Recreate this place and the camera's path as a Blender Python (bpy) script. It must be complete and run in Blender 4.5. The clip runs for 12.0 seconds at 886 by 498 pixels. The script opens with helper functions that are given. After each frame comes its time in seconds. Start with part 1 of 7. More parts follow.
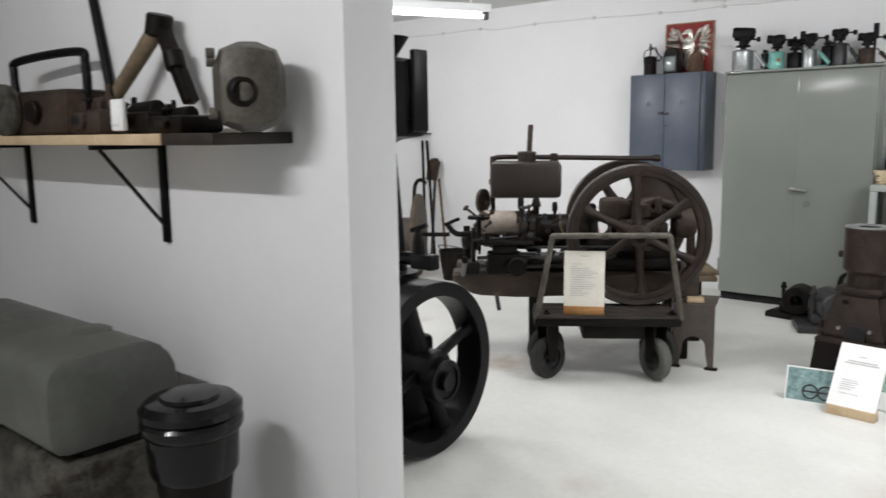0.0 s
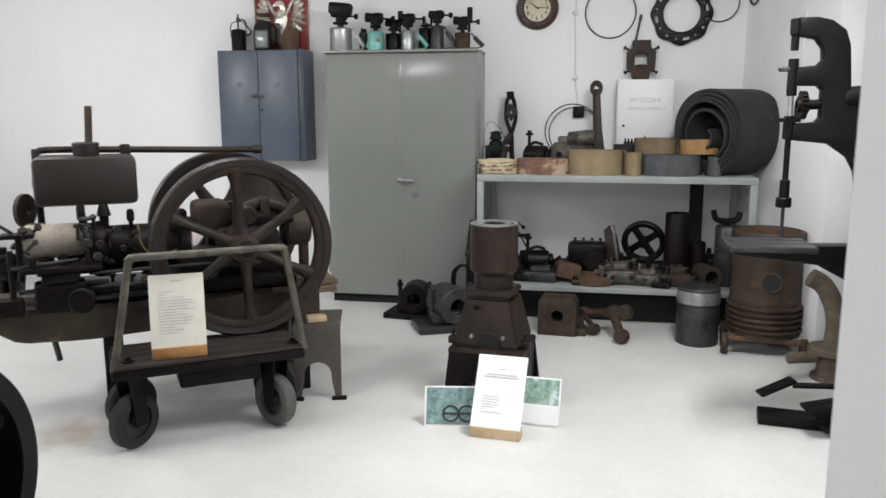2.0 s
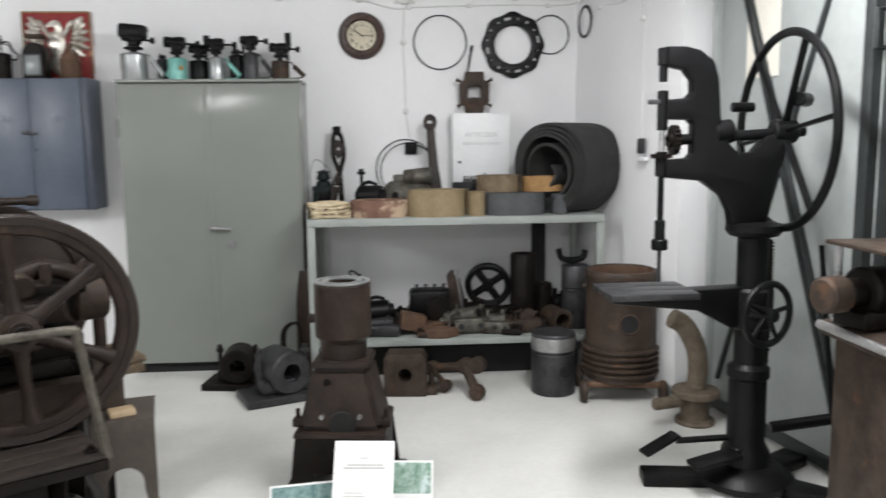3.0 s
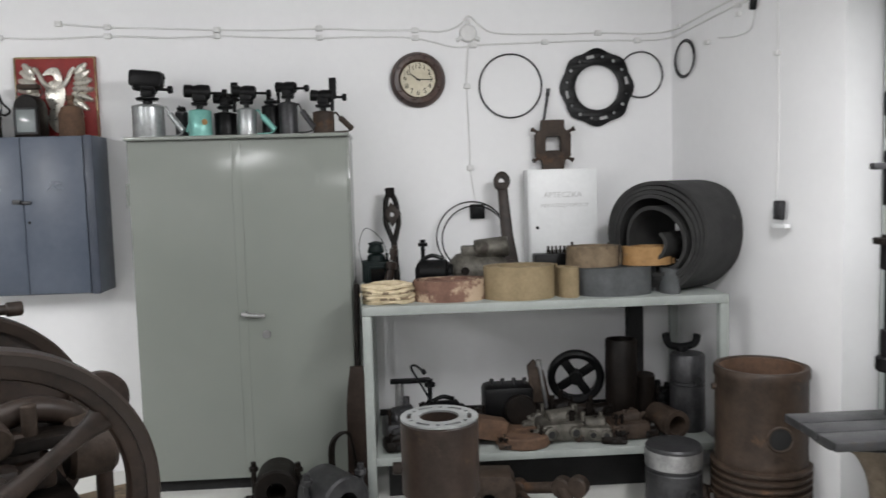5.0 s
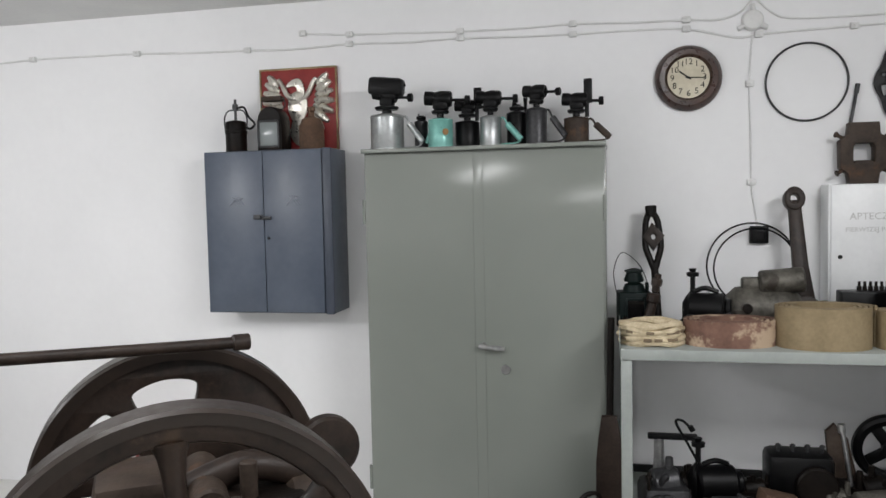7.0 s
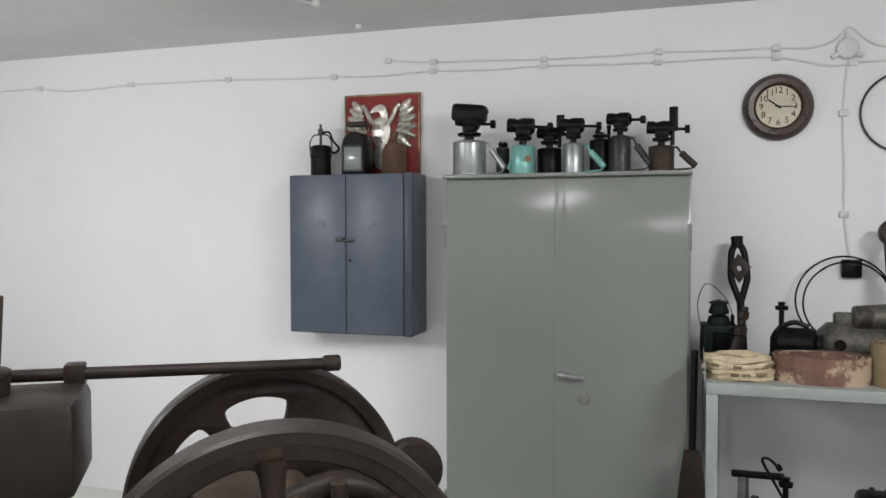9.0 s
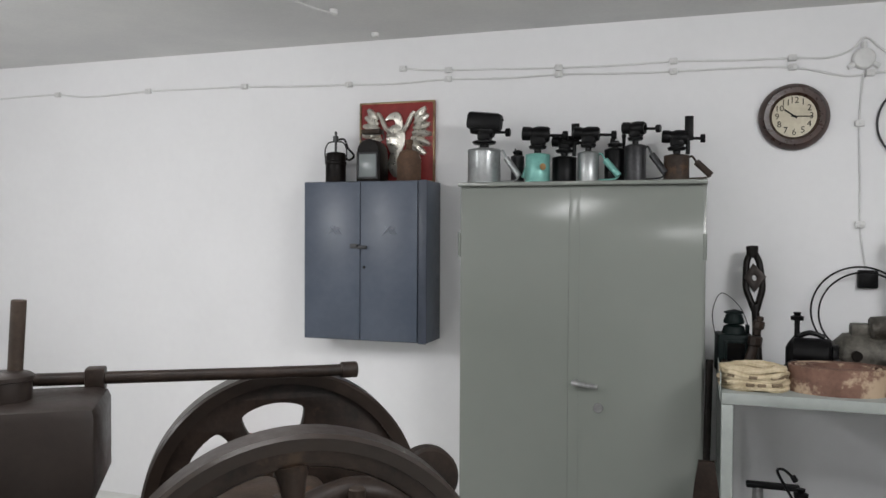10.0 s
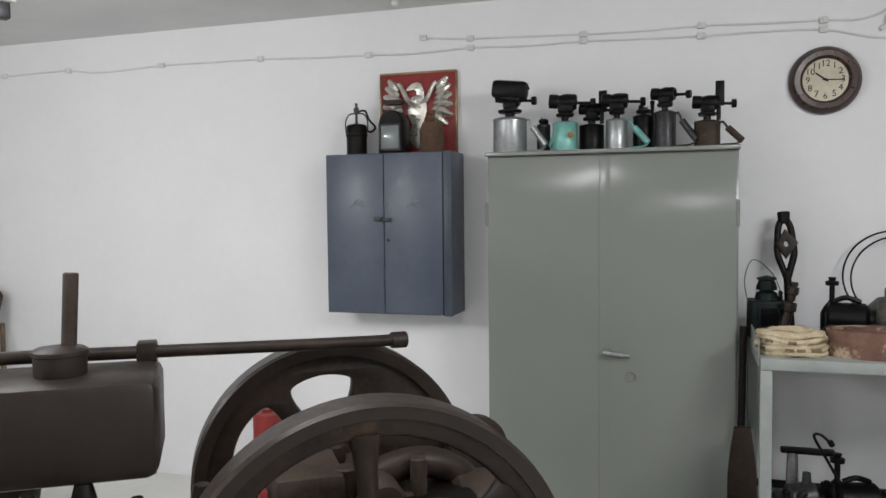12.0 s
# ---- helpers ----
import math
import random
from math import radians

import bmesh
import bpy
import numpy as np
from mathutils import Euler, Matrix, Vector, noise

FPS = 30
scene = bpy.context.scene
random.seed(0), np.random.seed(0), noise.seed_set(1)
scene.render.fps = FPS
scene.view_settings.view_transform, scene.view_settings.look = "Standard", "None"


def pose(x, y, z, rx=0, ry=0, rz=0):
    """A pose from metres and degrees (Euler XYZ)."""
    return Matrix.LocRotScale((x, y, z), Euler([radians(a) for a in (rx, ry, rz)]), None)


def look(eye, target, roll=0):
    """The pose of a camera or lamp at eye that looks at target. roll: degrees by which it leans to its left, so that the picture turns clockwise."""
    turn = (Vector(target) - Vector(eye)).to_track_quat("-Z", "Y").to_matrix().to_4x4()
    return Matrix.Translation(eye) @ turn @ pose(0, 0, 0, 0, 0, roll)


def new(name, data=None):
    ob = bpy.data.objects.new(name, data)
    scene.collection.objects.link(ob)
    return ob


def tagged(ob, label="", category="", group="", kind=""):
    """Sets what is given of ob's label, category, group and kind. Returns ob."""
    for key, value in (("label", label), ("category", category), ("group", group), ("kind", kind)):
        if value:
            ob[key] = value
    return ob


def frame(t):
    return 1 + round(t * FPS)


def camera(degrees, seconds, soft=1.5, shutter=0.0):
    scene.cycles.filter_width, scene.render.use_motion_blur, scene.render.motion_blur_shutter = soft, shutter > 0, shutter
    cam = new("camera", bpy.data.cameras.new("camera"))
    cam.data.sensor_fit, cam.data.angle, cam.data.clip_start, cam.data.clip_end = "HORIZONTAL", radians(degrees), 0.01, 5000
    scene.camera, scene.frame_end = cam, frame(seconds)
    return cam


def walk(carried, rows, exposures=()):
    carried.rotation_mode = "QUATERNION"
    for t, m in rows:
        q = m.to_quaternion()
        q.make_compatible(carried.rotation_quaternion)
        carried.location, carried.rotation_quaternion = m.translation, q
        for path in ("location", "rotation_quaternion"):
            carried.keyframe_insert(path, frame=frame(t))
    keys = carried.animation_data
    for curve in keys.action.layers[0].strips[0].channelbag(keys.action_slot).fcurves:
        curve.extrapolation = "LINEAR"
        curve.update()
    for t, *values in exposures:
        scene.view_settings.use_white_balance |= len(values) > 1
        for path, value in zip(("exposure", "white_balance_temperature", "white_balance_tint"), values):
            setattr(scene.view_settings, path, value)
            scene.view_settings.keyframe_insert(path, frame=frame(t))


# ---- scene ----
cam = camera(59.0, 12.0, shutter=0.25)
PATH = [
    (0, (2.455, -1.026, 1.471), (1.186, 0.49, 1.173), -0.8),
    (0.5, (2.398, -0.798, 1.477), (1.341, 0.872, 1.174), -0.3),
    (1, (2.243, -0.607, 1.469), (1.469, 1.206, 1.132), 0.6),
    (1.5, (2.096, -0.407, 1.477), (1.578, 1.496, 1.142), 0.4),
    (2, (1.98, -0.15, 1.473), (1.617, 1.787, 1.128), -0.1),
    (2.5, (1.835, 0.148, 1.498), (1.623, 2.108, 1.161), -0.1),
    (3, (1.724, 0.42, 1.494), (1.857, 2.398, 1.229), -0.7),
    (3.2, (1.667, 0.5, 1.507), (1.952, 2.462, 1.242), -0.4),
    (4.8, (1.45, 1.278, 1.624), (1.651, 3.26, 1.458), -1.6),
    (5, (1.389, 1.389, 1.64), (1.512, 3.378, 1.473), -1.6),
    (5.5, (1.337, 1.592, 1.638), (1.345, 3.586, 1.478), -1.8),
    (6, (1.321, 1.839, 1.64), (1.008, 3.811, 1.519), -2.0),
    (6.5, (1.257, 1.939, 1.662), (0.848, 3.892, 1.527), -1.6),
    (8.5, (1.155, 1.925, 1.671), (0.609, 3.849, 1.62), -0.4),
    (9, (1.138, 1.907, 1.676), (0.546, 3.816, 1.616), -0.1),
    (9.5, (1.126, 1.899, 1.679), (0.511, 3.802, 1.641), 0.1),
    (10, (1.117, 1.891, 1.678), (0.502, 3.794, 1.636), 0.3),
    (10.5, (1.101, 1.88, 1.687), (0.485, 3.782, 1.635), -0.0),
    (11, (1.063, 1.847, 1.695), (0.458, 3.752, 1.639), -0.2),
    (11.5, (0.985, 1.837, 1.682), (0.392, 3.746, 1.611), -0.7),
    (12, (0.953, 1.878, 1.65), (0.351, 3.782, 1.549), -0.6),
]
walk(cam, [(t, look(e, g, r)) for t, e, g, r in PATH], ((0, 0.10), (1.5, 0.12), (3, 0.30), (5, 0.22), (8.5, 0.02), (12, -0.08)))

# ---- light ----
world = bpy.data.worlds.new("world")
scene.world = world
world.use_nodes = True
world.node_tree.nodes["Background"].inputs[0].default_value = (0.9, 0.95, 1.0, 1)
world.node_tree.nodes["Background"].inputs[1].default_value = 0.05
LAMPS = [  # hanging tube lamps: x, y, z, turn, watts
    (-1.61, 3.49, 2.44, 63, 18), (-2.5, 2.1, 2.62, -27, 54), (0.15, 2.9, 2.66, 65, 20), (2.6, 3.0, 2.66, 65, 66), (0.7, -1.7, 2.66, 0, 44),
]
for lx, ly, lz, lturn, watts in LAMPS:
    lamp = bpy.data.lights.new("tube_light", "AREA")
    lamp.shape, lamp.size, lamp.size_y, lamp.energy, lamp.color = "RECTANGLE", 1.2, 0.05, watts * 0.6, (0.99, 0.985, 1.0)
    for side in (-1, 1):  # the two halves of the tube's light
        new("tube_light", lamp).matrix_world = pose(lx, ly, lz - 0.10, 0, 0, lturn) @ pose(0, -side * 0.03, -0.02, -side * 52, 0, 0)

# ---- materials ----


def surf(name, c1, c2, rough=0.6, metal=0.0, scale=6.0, bump=0.15, fine=60.0, c3=None, spot=0.62, spec=0.5):
    """A surface of two colours blended at two scales, with stains of a third colour and fine relief."""
    m = bpy.data.materials.new(name)
    m.use_nodes = True
    nt = m.node_tree
    bs = nt.nodes["Principled BSDF"]
    link = nt.links.new
    co = nt.nodes.new("ShaderNodeTexCoord")
    big = nt.nodes.new("ShaderNodeTexNoise")
    big.inputs["Scale"].default_value, big.inputs["Detail"].default_value, big.inputs["Roughness"].default_value = scale, 6, 0.65
    small = nt.nodes.new("ShaderNodeTexNoise")
    small.inputs["Scale"].default_value, small.inputs["Detail"].default_value = fine, 4
    link(co.outputs["Object"], big.inputs["Vector"])
    link(co.outputs["Object"], small.inputs["Vector"])
    add = nt.nodes.new("ShaderNodeMath")
    add.operation = "MULTIPLY_ADD"
    link(small.outputs["Fac"], add.inputs[0])
    add.inputs[1].default_value = 0.35
    link(big.outputs["Fac"], add.inputs[2])
    ramp = nt.nodes.new("ShaderNodeValToRGB")
    ramp.color_ramp.elements[0].position, ramp.color_ramp.elements[1].position = 0.52, 0.82
    ramp.color_ramp.elements[0].color, ramp.color_ramp.elements[1].color = (*c1, 1), (*c2, 1)
    link(add.outputs[0], ramp.inputs["Fac"])
    out = ramp.outputs["Color"]
    if c3:
        st = nt.nodes.new("ShaderNodeTexNoise")
        st.inputs["Scale"].default_value, st.inputs["Detail"].default_value, st.inputs["Roughness"].default_value = scale * 0.7, 8, 0.7
        mp = nt.nodes.new("ShaderNodeMapping")
        mp.inputs["Location"].default_value = (3.1, 7.7, 1.3)
        link(co.outputs["Object"], mp.inputs["Vector"])
        link(mp.outputs["Vector"], st.inputs["Vector"])
        edge = nt.nodes.new("ShaderNodeMapRange")
        edge.inputs["From Min"].default_value, edge.inputs["From Max"].default_value = spot, spot + 0.08
        link(st.outputs["Fac"], edge.inputs["Value"])
        mix = nt.nodes.new("ShaderNodeMix")
        mix.data_type = "RGBA"
        link(edge.outputs["Result"], mix.inputs["Factor"])
        link(out, mix.inputs["A"])
        mix.inputs["B"].default_value = (*c3, 1)
        out = mix.outputs["Result"]
    link(out, bs.inputs["Base Color"])
    rr = nt.nodes.new("ShaderNodeMapRange")
    rr.inputs["To Min"].default_value, rr.inputs["To Max"].default_value = max(0.05, rough - 0.12), min(1.0, rough + 0.12)
    link(small.outputs["Fac"], rr.inputs["Value"])
    link(rr.outputs["Result"], bs.inputs["Roughness"])
    bs.inputs["Metallic"].default_value = metal
    bs.inputs["Specular IOR Level"].default_value = spec
    bn = nt.nodes.new("ShaderNodeBump")
    bn.inputs["Strength"].default_value, bn.inputs["Distance"].default_value = bump, 0.01
    link(add.outputs[0], bn.inputs["Height"])
    link(bn.outputs["Normal"], bs.inputs["Normal"])
    return m


WALL = surf("wall_paint", (0.795, 0.795, 0.80), (0.825, 0.825, 0.83), 0.7, 0, 1.3, 0.12, 22, (0.765, 0.765, 0.77), 0.72, 0.3)
CEIL = surf("ceiling_paint", (0.66, 0.66, 0.66), (0.73, 0.73, 0.72), 0.9, 0, 1.2, 0.2, 60, spec=0.2)
FLOOR = surf("floor_paint", (0.60, 0.60, 0.57), (0.70, 0.70, 0.67), 0.42, 0, 1.1, 0.06, 30, (0.55, 0.53, 0.47), 0.66, 0.4)
CABGREEN = surf("grey_green_enamel", (0.204, 0.219, 0.198), (0.212, 0.227, 0.205), 0.27, 0, 2.0, 0.01, 6)
for n in CABGREEN.node_tree.nodes:
    if n.type == "MAP_RANGE":  # an even, well kept gloss
        n.inputs["To Min"].default_value, n.inputs["To Max"].default_value = 0.17, 0.195
SHELFGREEN = surf("shelf_enamel", (0.265, 0.288, 0.272), (0.315, 0.338, 0.32), 0.45, 0, 5, 0.1, 50, (0.28, 0.27, 0.24), 0.68)
BLUE = surf("blue_grey_enamel", (0.068, 0.084, 0.115), (0.085, 0.103, 0.138), 0.38, 0, 5, 0.08, 30, (0.06, 0.075, 0.10), 0.64)
BLUEDARK = surf("dark_blue_edge", (0.035, 0.045, 0.065), (0.05, 0.06, 0.085), 0.45, 0, 6, 0.1, 40)
IRON = surf("brown_iron", (0.012, 0.0082, 0.0065), (0.034, 0.0225, 0.017), 0.45, 0.0, 7, 0.16, 70, (0.056, 0.036, 0.024), 0.62, 0.25)
IRONDARK = surf("oily_iron", (0.0035, 0.0026, 0.0021), (0.010, 0.0073, 0.0058), 0.45, 0.0, 9, 0.35, 80, (0.028, 0.018, 0.012), 0.64, 0.15)
BROWNPAINT = surf("brown_tank_paint", (0.018, 0.0132, 0.0112), (0.029, 0.0213, 0.018), 0.42, 0.0, 3, 0.06, 50, (0.046, 0.035, 0.029), 0.66, 0.35)
BLACK = surf("black_enamel", (0.0022, 0.0022, 0.0024), (0.005, 0.005, 0.0055), 0.4, 0.0, 6, 0.2, 60, (0.012, 0.0115, 0.011), 0.70, 0.18)
BLACKGLOSS = surf("black_gloss", (0.003, 0.003, 0.0035), (0.006, 0.006, 0.0065), 0.10, 0.0, 6, 0.05, 40, spec=0.3)
RUST = surf("rust", (0.075, 0.042, 0.026), (0.14, 0.080, 0.048), 0.85, 0.1, 9, 0.5, 80, (0.07, 0.045, 0.035), 0.6)
RUSTGREY = surf("rusty_casting", (0.024, 0.0165, 0.012), (0.058, 0.041, 0.031), 0.6, 0.0, 8, 0.4, 70, (0.085, 0.045, 0.025), 0.57, 0.25)
DUST = surf("dusty_casting", (0.095, 0.074, 0.053), (0.17, 0.137, 0.102), 0.75, 0, 9, 0.3, 60, (0.06, 0.045, 0.033), 0.62, 0.3)
PALEDUST = surf("pale_dusty_jacket", (0.24, 0.20, 0.165), (0.40, 0.345, 0.295), 0.75, 0, 9, 0.2, 60, (0.14, 0.10, 0.075), 0.60, 0.3)
RUSTRED = surf("red_rust", (0.024, 0.0165, 0.012), (0.058, 0.039, 0.028), 0.5, 0.0, 7, 0.35, 60, (0.11, 0.062, 0.036), 0.60, 0.3)
RIM = surf("worn_iron_rim", (0.017, 0.0115, 0.0088), (0.028, 0.019, 0.0145), 0.36, 0.0, 3, 0.03, 40, (0.045, 0.032, 0.024), 0.72, 0.35)
SCRATCH = surf("scratched_blue", (0.16, 0.18, 0.22), (0.26, 0.28, 0.32), 0.5, 0, 40, 0.1, 90)
STEEL = surf("worn_steel", (0.28, 0.28, 0.28), (0.45, 0.45, 0.45), 0.38, 0.8, 10, 0.1, 80, (0.16, 0.14, 0.12), 0.64)
DARKSTEEL = surf("dark_steel", (0.028, 0.028, 0.030), (0.062, 0.062, 0.065), 0.4, 0.5, 9, 0.15, 70, (0.05, 0.045, 0.04), 0.62)
ALU = surf("cast_aluminium", (0.045, 0.041, 0.034), (0.145, 0.136, 0.116), 0.55, 0.5, 12, 0.3, 80, (0.04, 0.033, 0.026), 0.54)
TINPLATE = surf("tin_plate", (0.30, 0.315, 0.315), (0.45, 0.465, 0.465), 0.35, 0.75, 8, 0.1, 60, (0.25, 0.24, 0.22), 0.68)
TEAL = surf("mint_enamel", (0.15, 0.39, 0.345), (0.22, 0.49, 0.435), 0.32, 0.2, 8, 0.1, 60, (0.5, 0.55, 0.52), 0.7)
BRASS = surf("tarnished_brass", (0.16, 0.12, 0.06), (0.30, 0.23, 0.13), 0.4, 0.7, 10, 0.1, 60, (0.08, 0.06, 0.04), 0.62)
WOOD = surf("old_timber", (0.10, 0.072, 0.043), (0.21, 0.155, 0.098), 0.8, 0, 7, 0.5, 45, (0.04, 0.028, 0.018), 0.56)
PINE = surf("pine_board", (0.48, 0.35, 0.21), (0.62, 0.48, 0.31), 0.65, 0, 8, 0.2, 50, (0.30, 0.20, 0.11), 0.66)
ORANGEWOOD = surf("varnished_block", (0.36, 0.17, 0.055), (0.48, 0.25, 0.09), 0.45, 0, 9, 0.15, 50)
BROWNBOARD = surf("brown_board", (0.16, 0.075, 0.035), (0.25, 0.125, 0.06), 0.5, 0, 8, 0.15, 50)
DARKBOARD = surf("stained_board", (0.012, 0.0085, 0.0065), (0.028, 0.019, 0.0135), 0.6, 0, 7, 0.2, 50)
CREAM = surf("aged_paper", (0.72, 0.69, 0.60), (0.80, 0.77, 0.69), 0.8, 0, 5, 0.03, 60)
WHITEPAPER = surf("white_paper", (0.82, 0.82, 0.81), (0.87, 0.87, 0.86), 0.7, 0, 5, 0.03, 60)
PALEINK = surf("pale_ink", (0.45, 0.45, 0.44), (0.55, 0.55, 0.54), 0.8, 0, 60, 0.0, 200)
RED = surf("red_board", (0.20, 0.016, 0.016), (0.27, 0.028, 0.024), 0.5, 0, 5, 0.06, 40)
SILVER = surf("silvered_relief", (0.55, 0.52, 0.46), (0.78, 0.75, 0.68), 0.3, 0.85, 14, 0.3, 60, (0.35, 0.30, 0.24), 0.64)
MAHOGANY = surf("dark_mahogany", (0.024, 0.010, 0.007), (0.048, 0.020, 0.013), 0.3, 0, 8, 0.06, 50)
DIAL = surf("ivory_dial", (0.52, 0.47, 0.35), (0.62, 0.57, 0.44), 0.5, 0, 6, 0.03, 50)
CABLE = surf("painted_cable", (0.64, 0.64, 0.63), (0.72, 0.72, 0.71), 0.6, 0, 10, 0.05, 50)
RUBBER = surf("grey_rubber_belt", (0.013, 0.013, 0.013), (0.028, 0.028, 0.027), 0.7, 0, 9, 0.25, 60, (0.065, 0.062, 0.057), 0.66)
WHEELRUBBER = surf("solid_rubber", (0.009, 0.0085, 0.008), (0.020, 0.019, 0.017), 0.7, 0, 9, 0.2, 60, (0.075, 0.07, 0.06), 0.66)
GREYRUBBER = surf("pale_rubber", (0.07, 0.073, 0.063), (0.12, 0.122, 0.108), 0.7, 0, 9, 0.2, 60, (0.07, 0.07, 0.06), 0.62)
BELTTAN = surf("tan_belt", (0.20, 0.15, 0.082), (0.28, 0.215, 0.125), 0.8, 0, 8, 0.2, 70, (0.19, 0.14, 0.09), 0.66)
BELTRED = surf("worn_red_belt", (0.12, 0.062, 0.044), (0.20, 0.11, 0.078), 0.85, 0, 10, 0.3, 60, (0.44, 0.33, 0.23), 0.53)
BELTORANGE = surf("leather_belt", (0.25, 0.135, 0.045), (0.36, 0.21, 0.085), 0.7, 0, 9, 0.2, 60, (0.20, 0.13, 0.07), 0.62)
BELTGREY = surf("grey_belt", (0.05, 0.054, 0.056), (0.085, 0.09, 0.093), 0.75, 0, 9, 0.2, 60)
ROPE = surf("jute_rope", (0.42, 0.34, 0.215), (0.60, 0.51, 0.355), 0.9, 0, 20, 0.5, 90)
DOORGREY = surf("grey_door_panel", (0.30, 0.325, 0.315), (0.35, 0.375, 0.365), 0.4, 0, 2, 0.04, 30, (0.27, 0.29, 0.29), 0.68)
DOORFRAME = surf("dark_door_frame", (0.022, 0.026, 0.026), (0.04, 0.045, 0.045), 0.45, 0.2, 5, 0.1, 50)
OLIVE = surf("olive_grey_enamel", (0.075, 0.08, 0.07), (0.115, 0.12, 0.105), 0.45, 0, 4, 0.1, 30, (0.15, 0.145, 0.12), 0.66)
REELWOOD = surf("grimy_wood", (0.045, 0.031, 0.021), (0.10, 0.072, 0.05), 0.75, 0, 6, 0.4, 45, (0.025, 0.018, 0.012), 0.58)
BEAMWOOD = surf("oily_timber", (0.020, 0.013, 0.009), (0.055, 0.037, 0.024), 0.7, 0, 5, 0.5, 45, (0.15, 0.10, 0.06), 0.64)
GEARGREY = surf("oily_aluminium", (0.055, 0.049, 0.039), (0.135, 0.123, 0.10), 0.5, 0.3, 9, 0.3, 60, (0.03, 0.022, 0.015), 0.58)
DARKGREEN = surf("dark_green_paint", (0.002, 0.006, 0.006), (0.005, 0.011, 0.010), 0.5, 0.0, 9, 0.1, 50, spec=0.15)
# Near-black: plinth, strips and post, plus shade painted in bores and under the shelf
DARKBASE = surf("near_black_and_shade", (0.004, 0.004, 0.004), (0.009, 0.009, 0.009), 0.8, 0, 9, 0.1, 50)
PHOTOGREEN = surf("faded_photo", (0.10, 0.22, 0.14), (0.34, 0.46, 0.40), 0.35, 0, 22, 0.0, 90, (0.55, 0.66, 0.64), 0.56)
PHOTOBLUE = surf("faded_photo_dark", (0.07, 0.15, 0.15), (0.25, 0.37, 0.36), 0.35, 0, 26, 0.0, 90, (0.42, 0.52, 0.50), 0.60)
WHITEBOX = surf("white_enamel", (0.74, 0.75, 0.75), (0.80, 0.81, 0.81), 0.4, 0, 3, 0.03, 40)
CARDBOARD = surf("brown_sheet", (0.068, 0.055, 0.046), (0.10, 0.082, 0.068), 0.6, 0.1, 5, 0.1, 40, (0.08, 0.06, 0.045), 0.66)


def add_stain(m, centre, size, colour):
    """A rust-brown patch with a ragged edge on a floor material."""
    nt = m.node_tree
    bs = nt.nodes["Principled BSDF"]
    old = bs.inputs["Base Color"].links[0].from_socket
    co = nt.nodes.new("ShaderNodeTexCoord")
    sep = nt.nodes.new("ShaderNodeVectorMath")
    sep.operation = "DISTANCE"
    sep.inputs[1].default_value = centre
    nt.links.new(co.outputs["Object"], sep.inputs[0])
    no = nt.nodes.new("ShaderNodeTexNoise")
    no.inputs["Scale"].default_value, no.inputs["Detail"].default_value = 9, 6
    nt.links.new(co.outputs["Object"], no.inputs["Vector"])
    ma = nt.nodes.new("ShaderNodeMath")
    ma.operation = "MULTIPLY_ADD"
    ma.inputs[1].default_value = size * 1.6
    nt.links.new(no.outputs["Fac"], ma.inputs[0])
    nt.links.new(sep.outputs["Value"], ma.inputs[2])
    mr = nt.nodes.new("ShaderNodeMapRange")
    mr.inputs["From Min"].default_value, mr.inputs["From Max"].default_value = size * 1.9, size * 0.9
    mr.inputs["To Max"].default_value = 0.6
    nt.links.new(ma.outputs[0], mr.inputs["Value"])
    mix = nt.nodes.new("ShaderNodeMix")
    mix.data_type = "RGBA"
    nt.links.new(mr.outputs["Result"], mix.inputs["Factor"])
    nt.links.new(old, mix.inputs["A"])
    mix.inputs["B"].default_value = (*colour, 1)
    nt.links.new(mix.outputs["Result"], bs.inputs["Base Color"])


add_stain(FLOOR, (-0.35, 2.95, 0), 0.22, (0.30, 0.20, 0.11))
add_stain(FLOOR, (-0.2, 3.6, 0), 0.35, (0.33, 0.30, 0.26))
add_stain(FLOOR, (1.9, 2.4, 0), 0.16, (0.52, 0.49, 0.43))
add_stain(FLOOR, (0.9, 1.7, 0), 0.10, (0.50, 0.46, 0.40))
GLASS = bpy.data.materials.new("lamp_glass")
GLASS.use_nodes = True
GLASS.node_tree.nodes["Principled BSDF"].inputs["Base Color"].default_value = (0.45, 0.5, 0.5, 1)
GLASS.node_tree.nodes["Principled BSDF"].inputs["Roughness"].default_value = 0.12
GLASS.node_tree.nodes["Principled BSDF"].inputs["Transmission Weight"].default_value = 0.6
TUBE = bpy.data.materials.new("lit_tube")
TUBE.use_nodes = True
TUBE.node_tree.nodes["Principled BSDF"].inputs["Emission Color"].default_value = (0.95, 0.98, 1, 1)
TUBE.node_tree.nodes["Principled BSDF"].inputs["Emission Strength"].default_value = 6.0

# ---- builders ----


def thing(name, m, label, category, group="", kind=""):
    ob = new(name)
    ob.empty_display_size = 0.1
    ob.matrix_world = m
    return tagged(ob, label, category, group, kind)


def mesh_of(bm, material, smooth=35):
    me = bpy.data.meshes.new("mesh")
    bmesh.ops.recalc_face_normals(bm, faces=bm.faces)
    lim = radians(smooth)
    for f in bm.faces:
        f.smooth = True
    for e in bm.edges:
        if len(e.link_faces) == 2 and e.calc_face_angle(0) > lim:
            e.smooth = False
    bm.to_mesh(me)
    bm.free()
    me.materials.append(material)
    return me


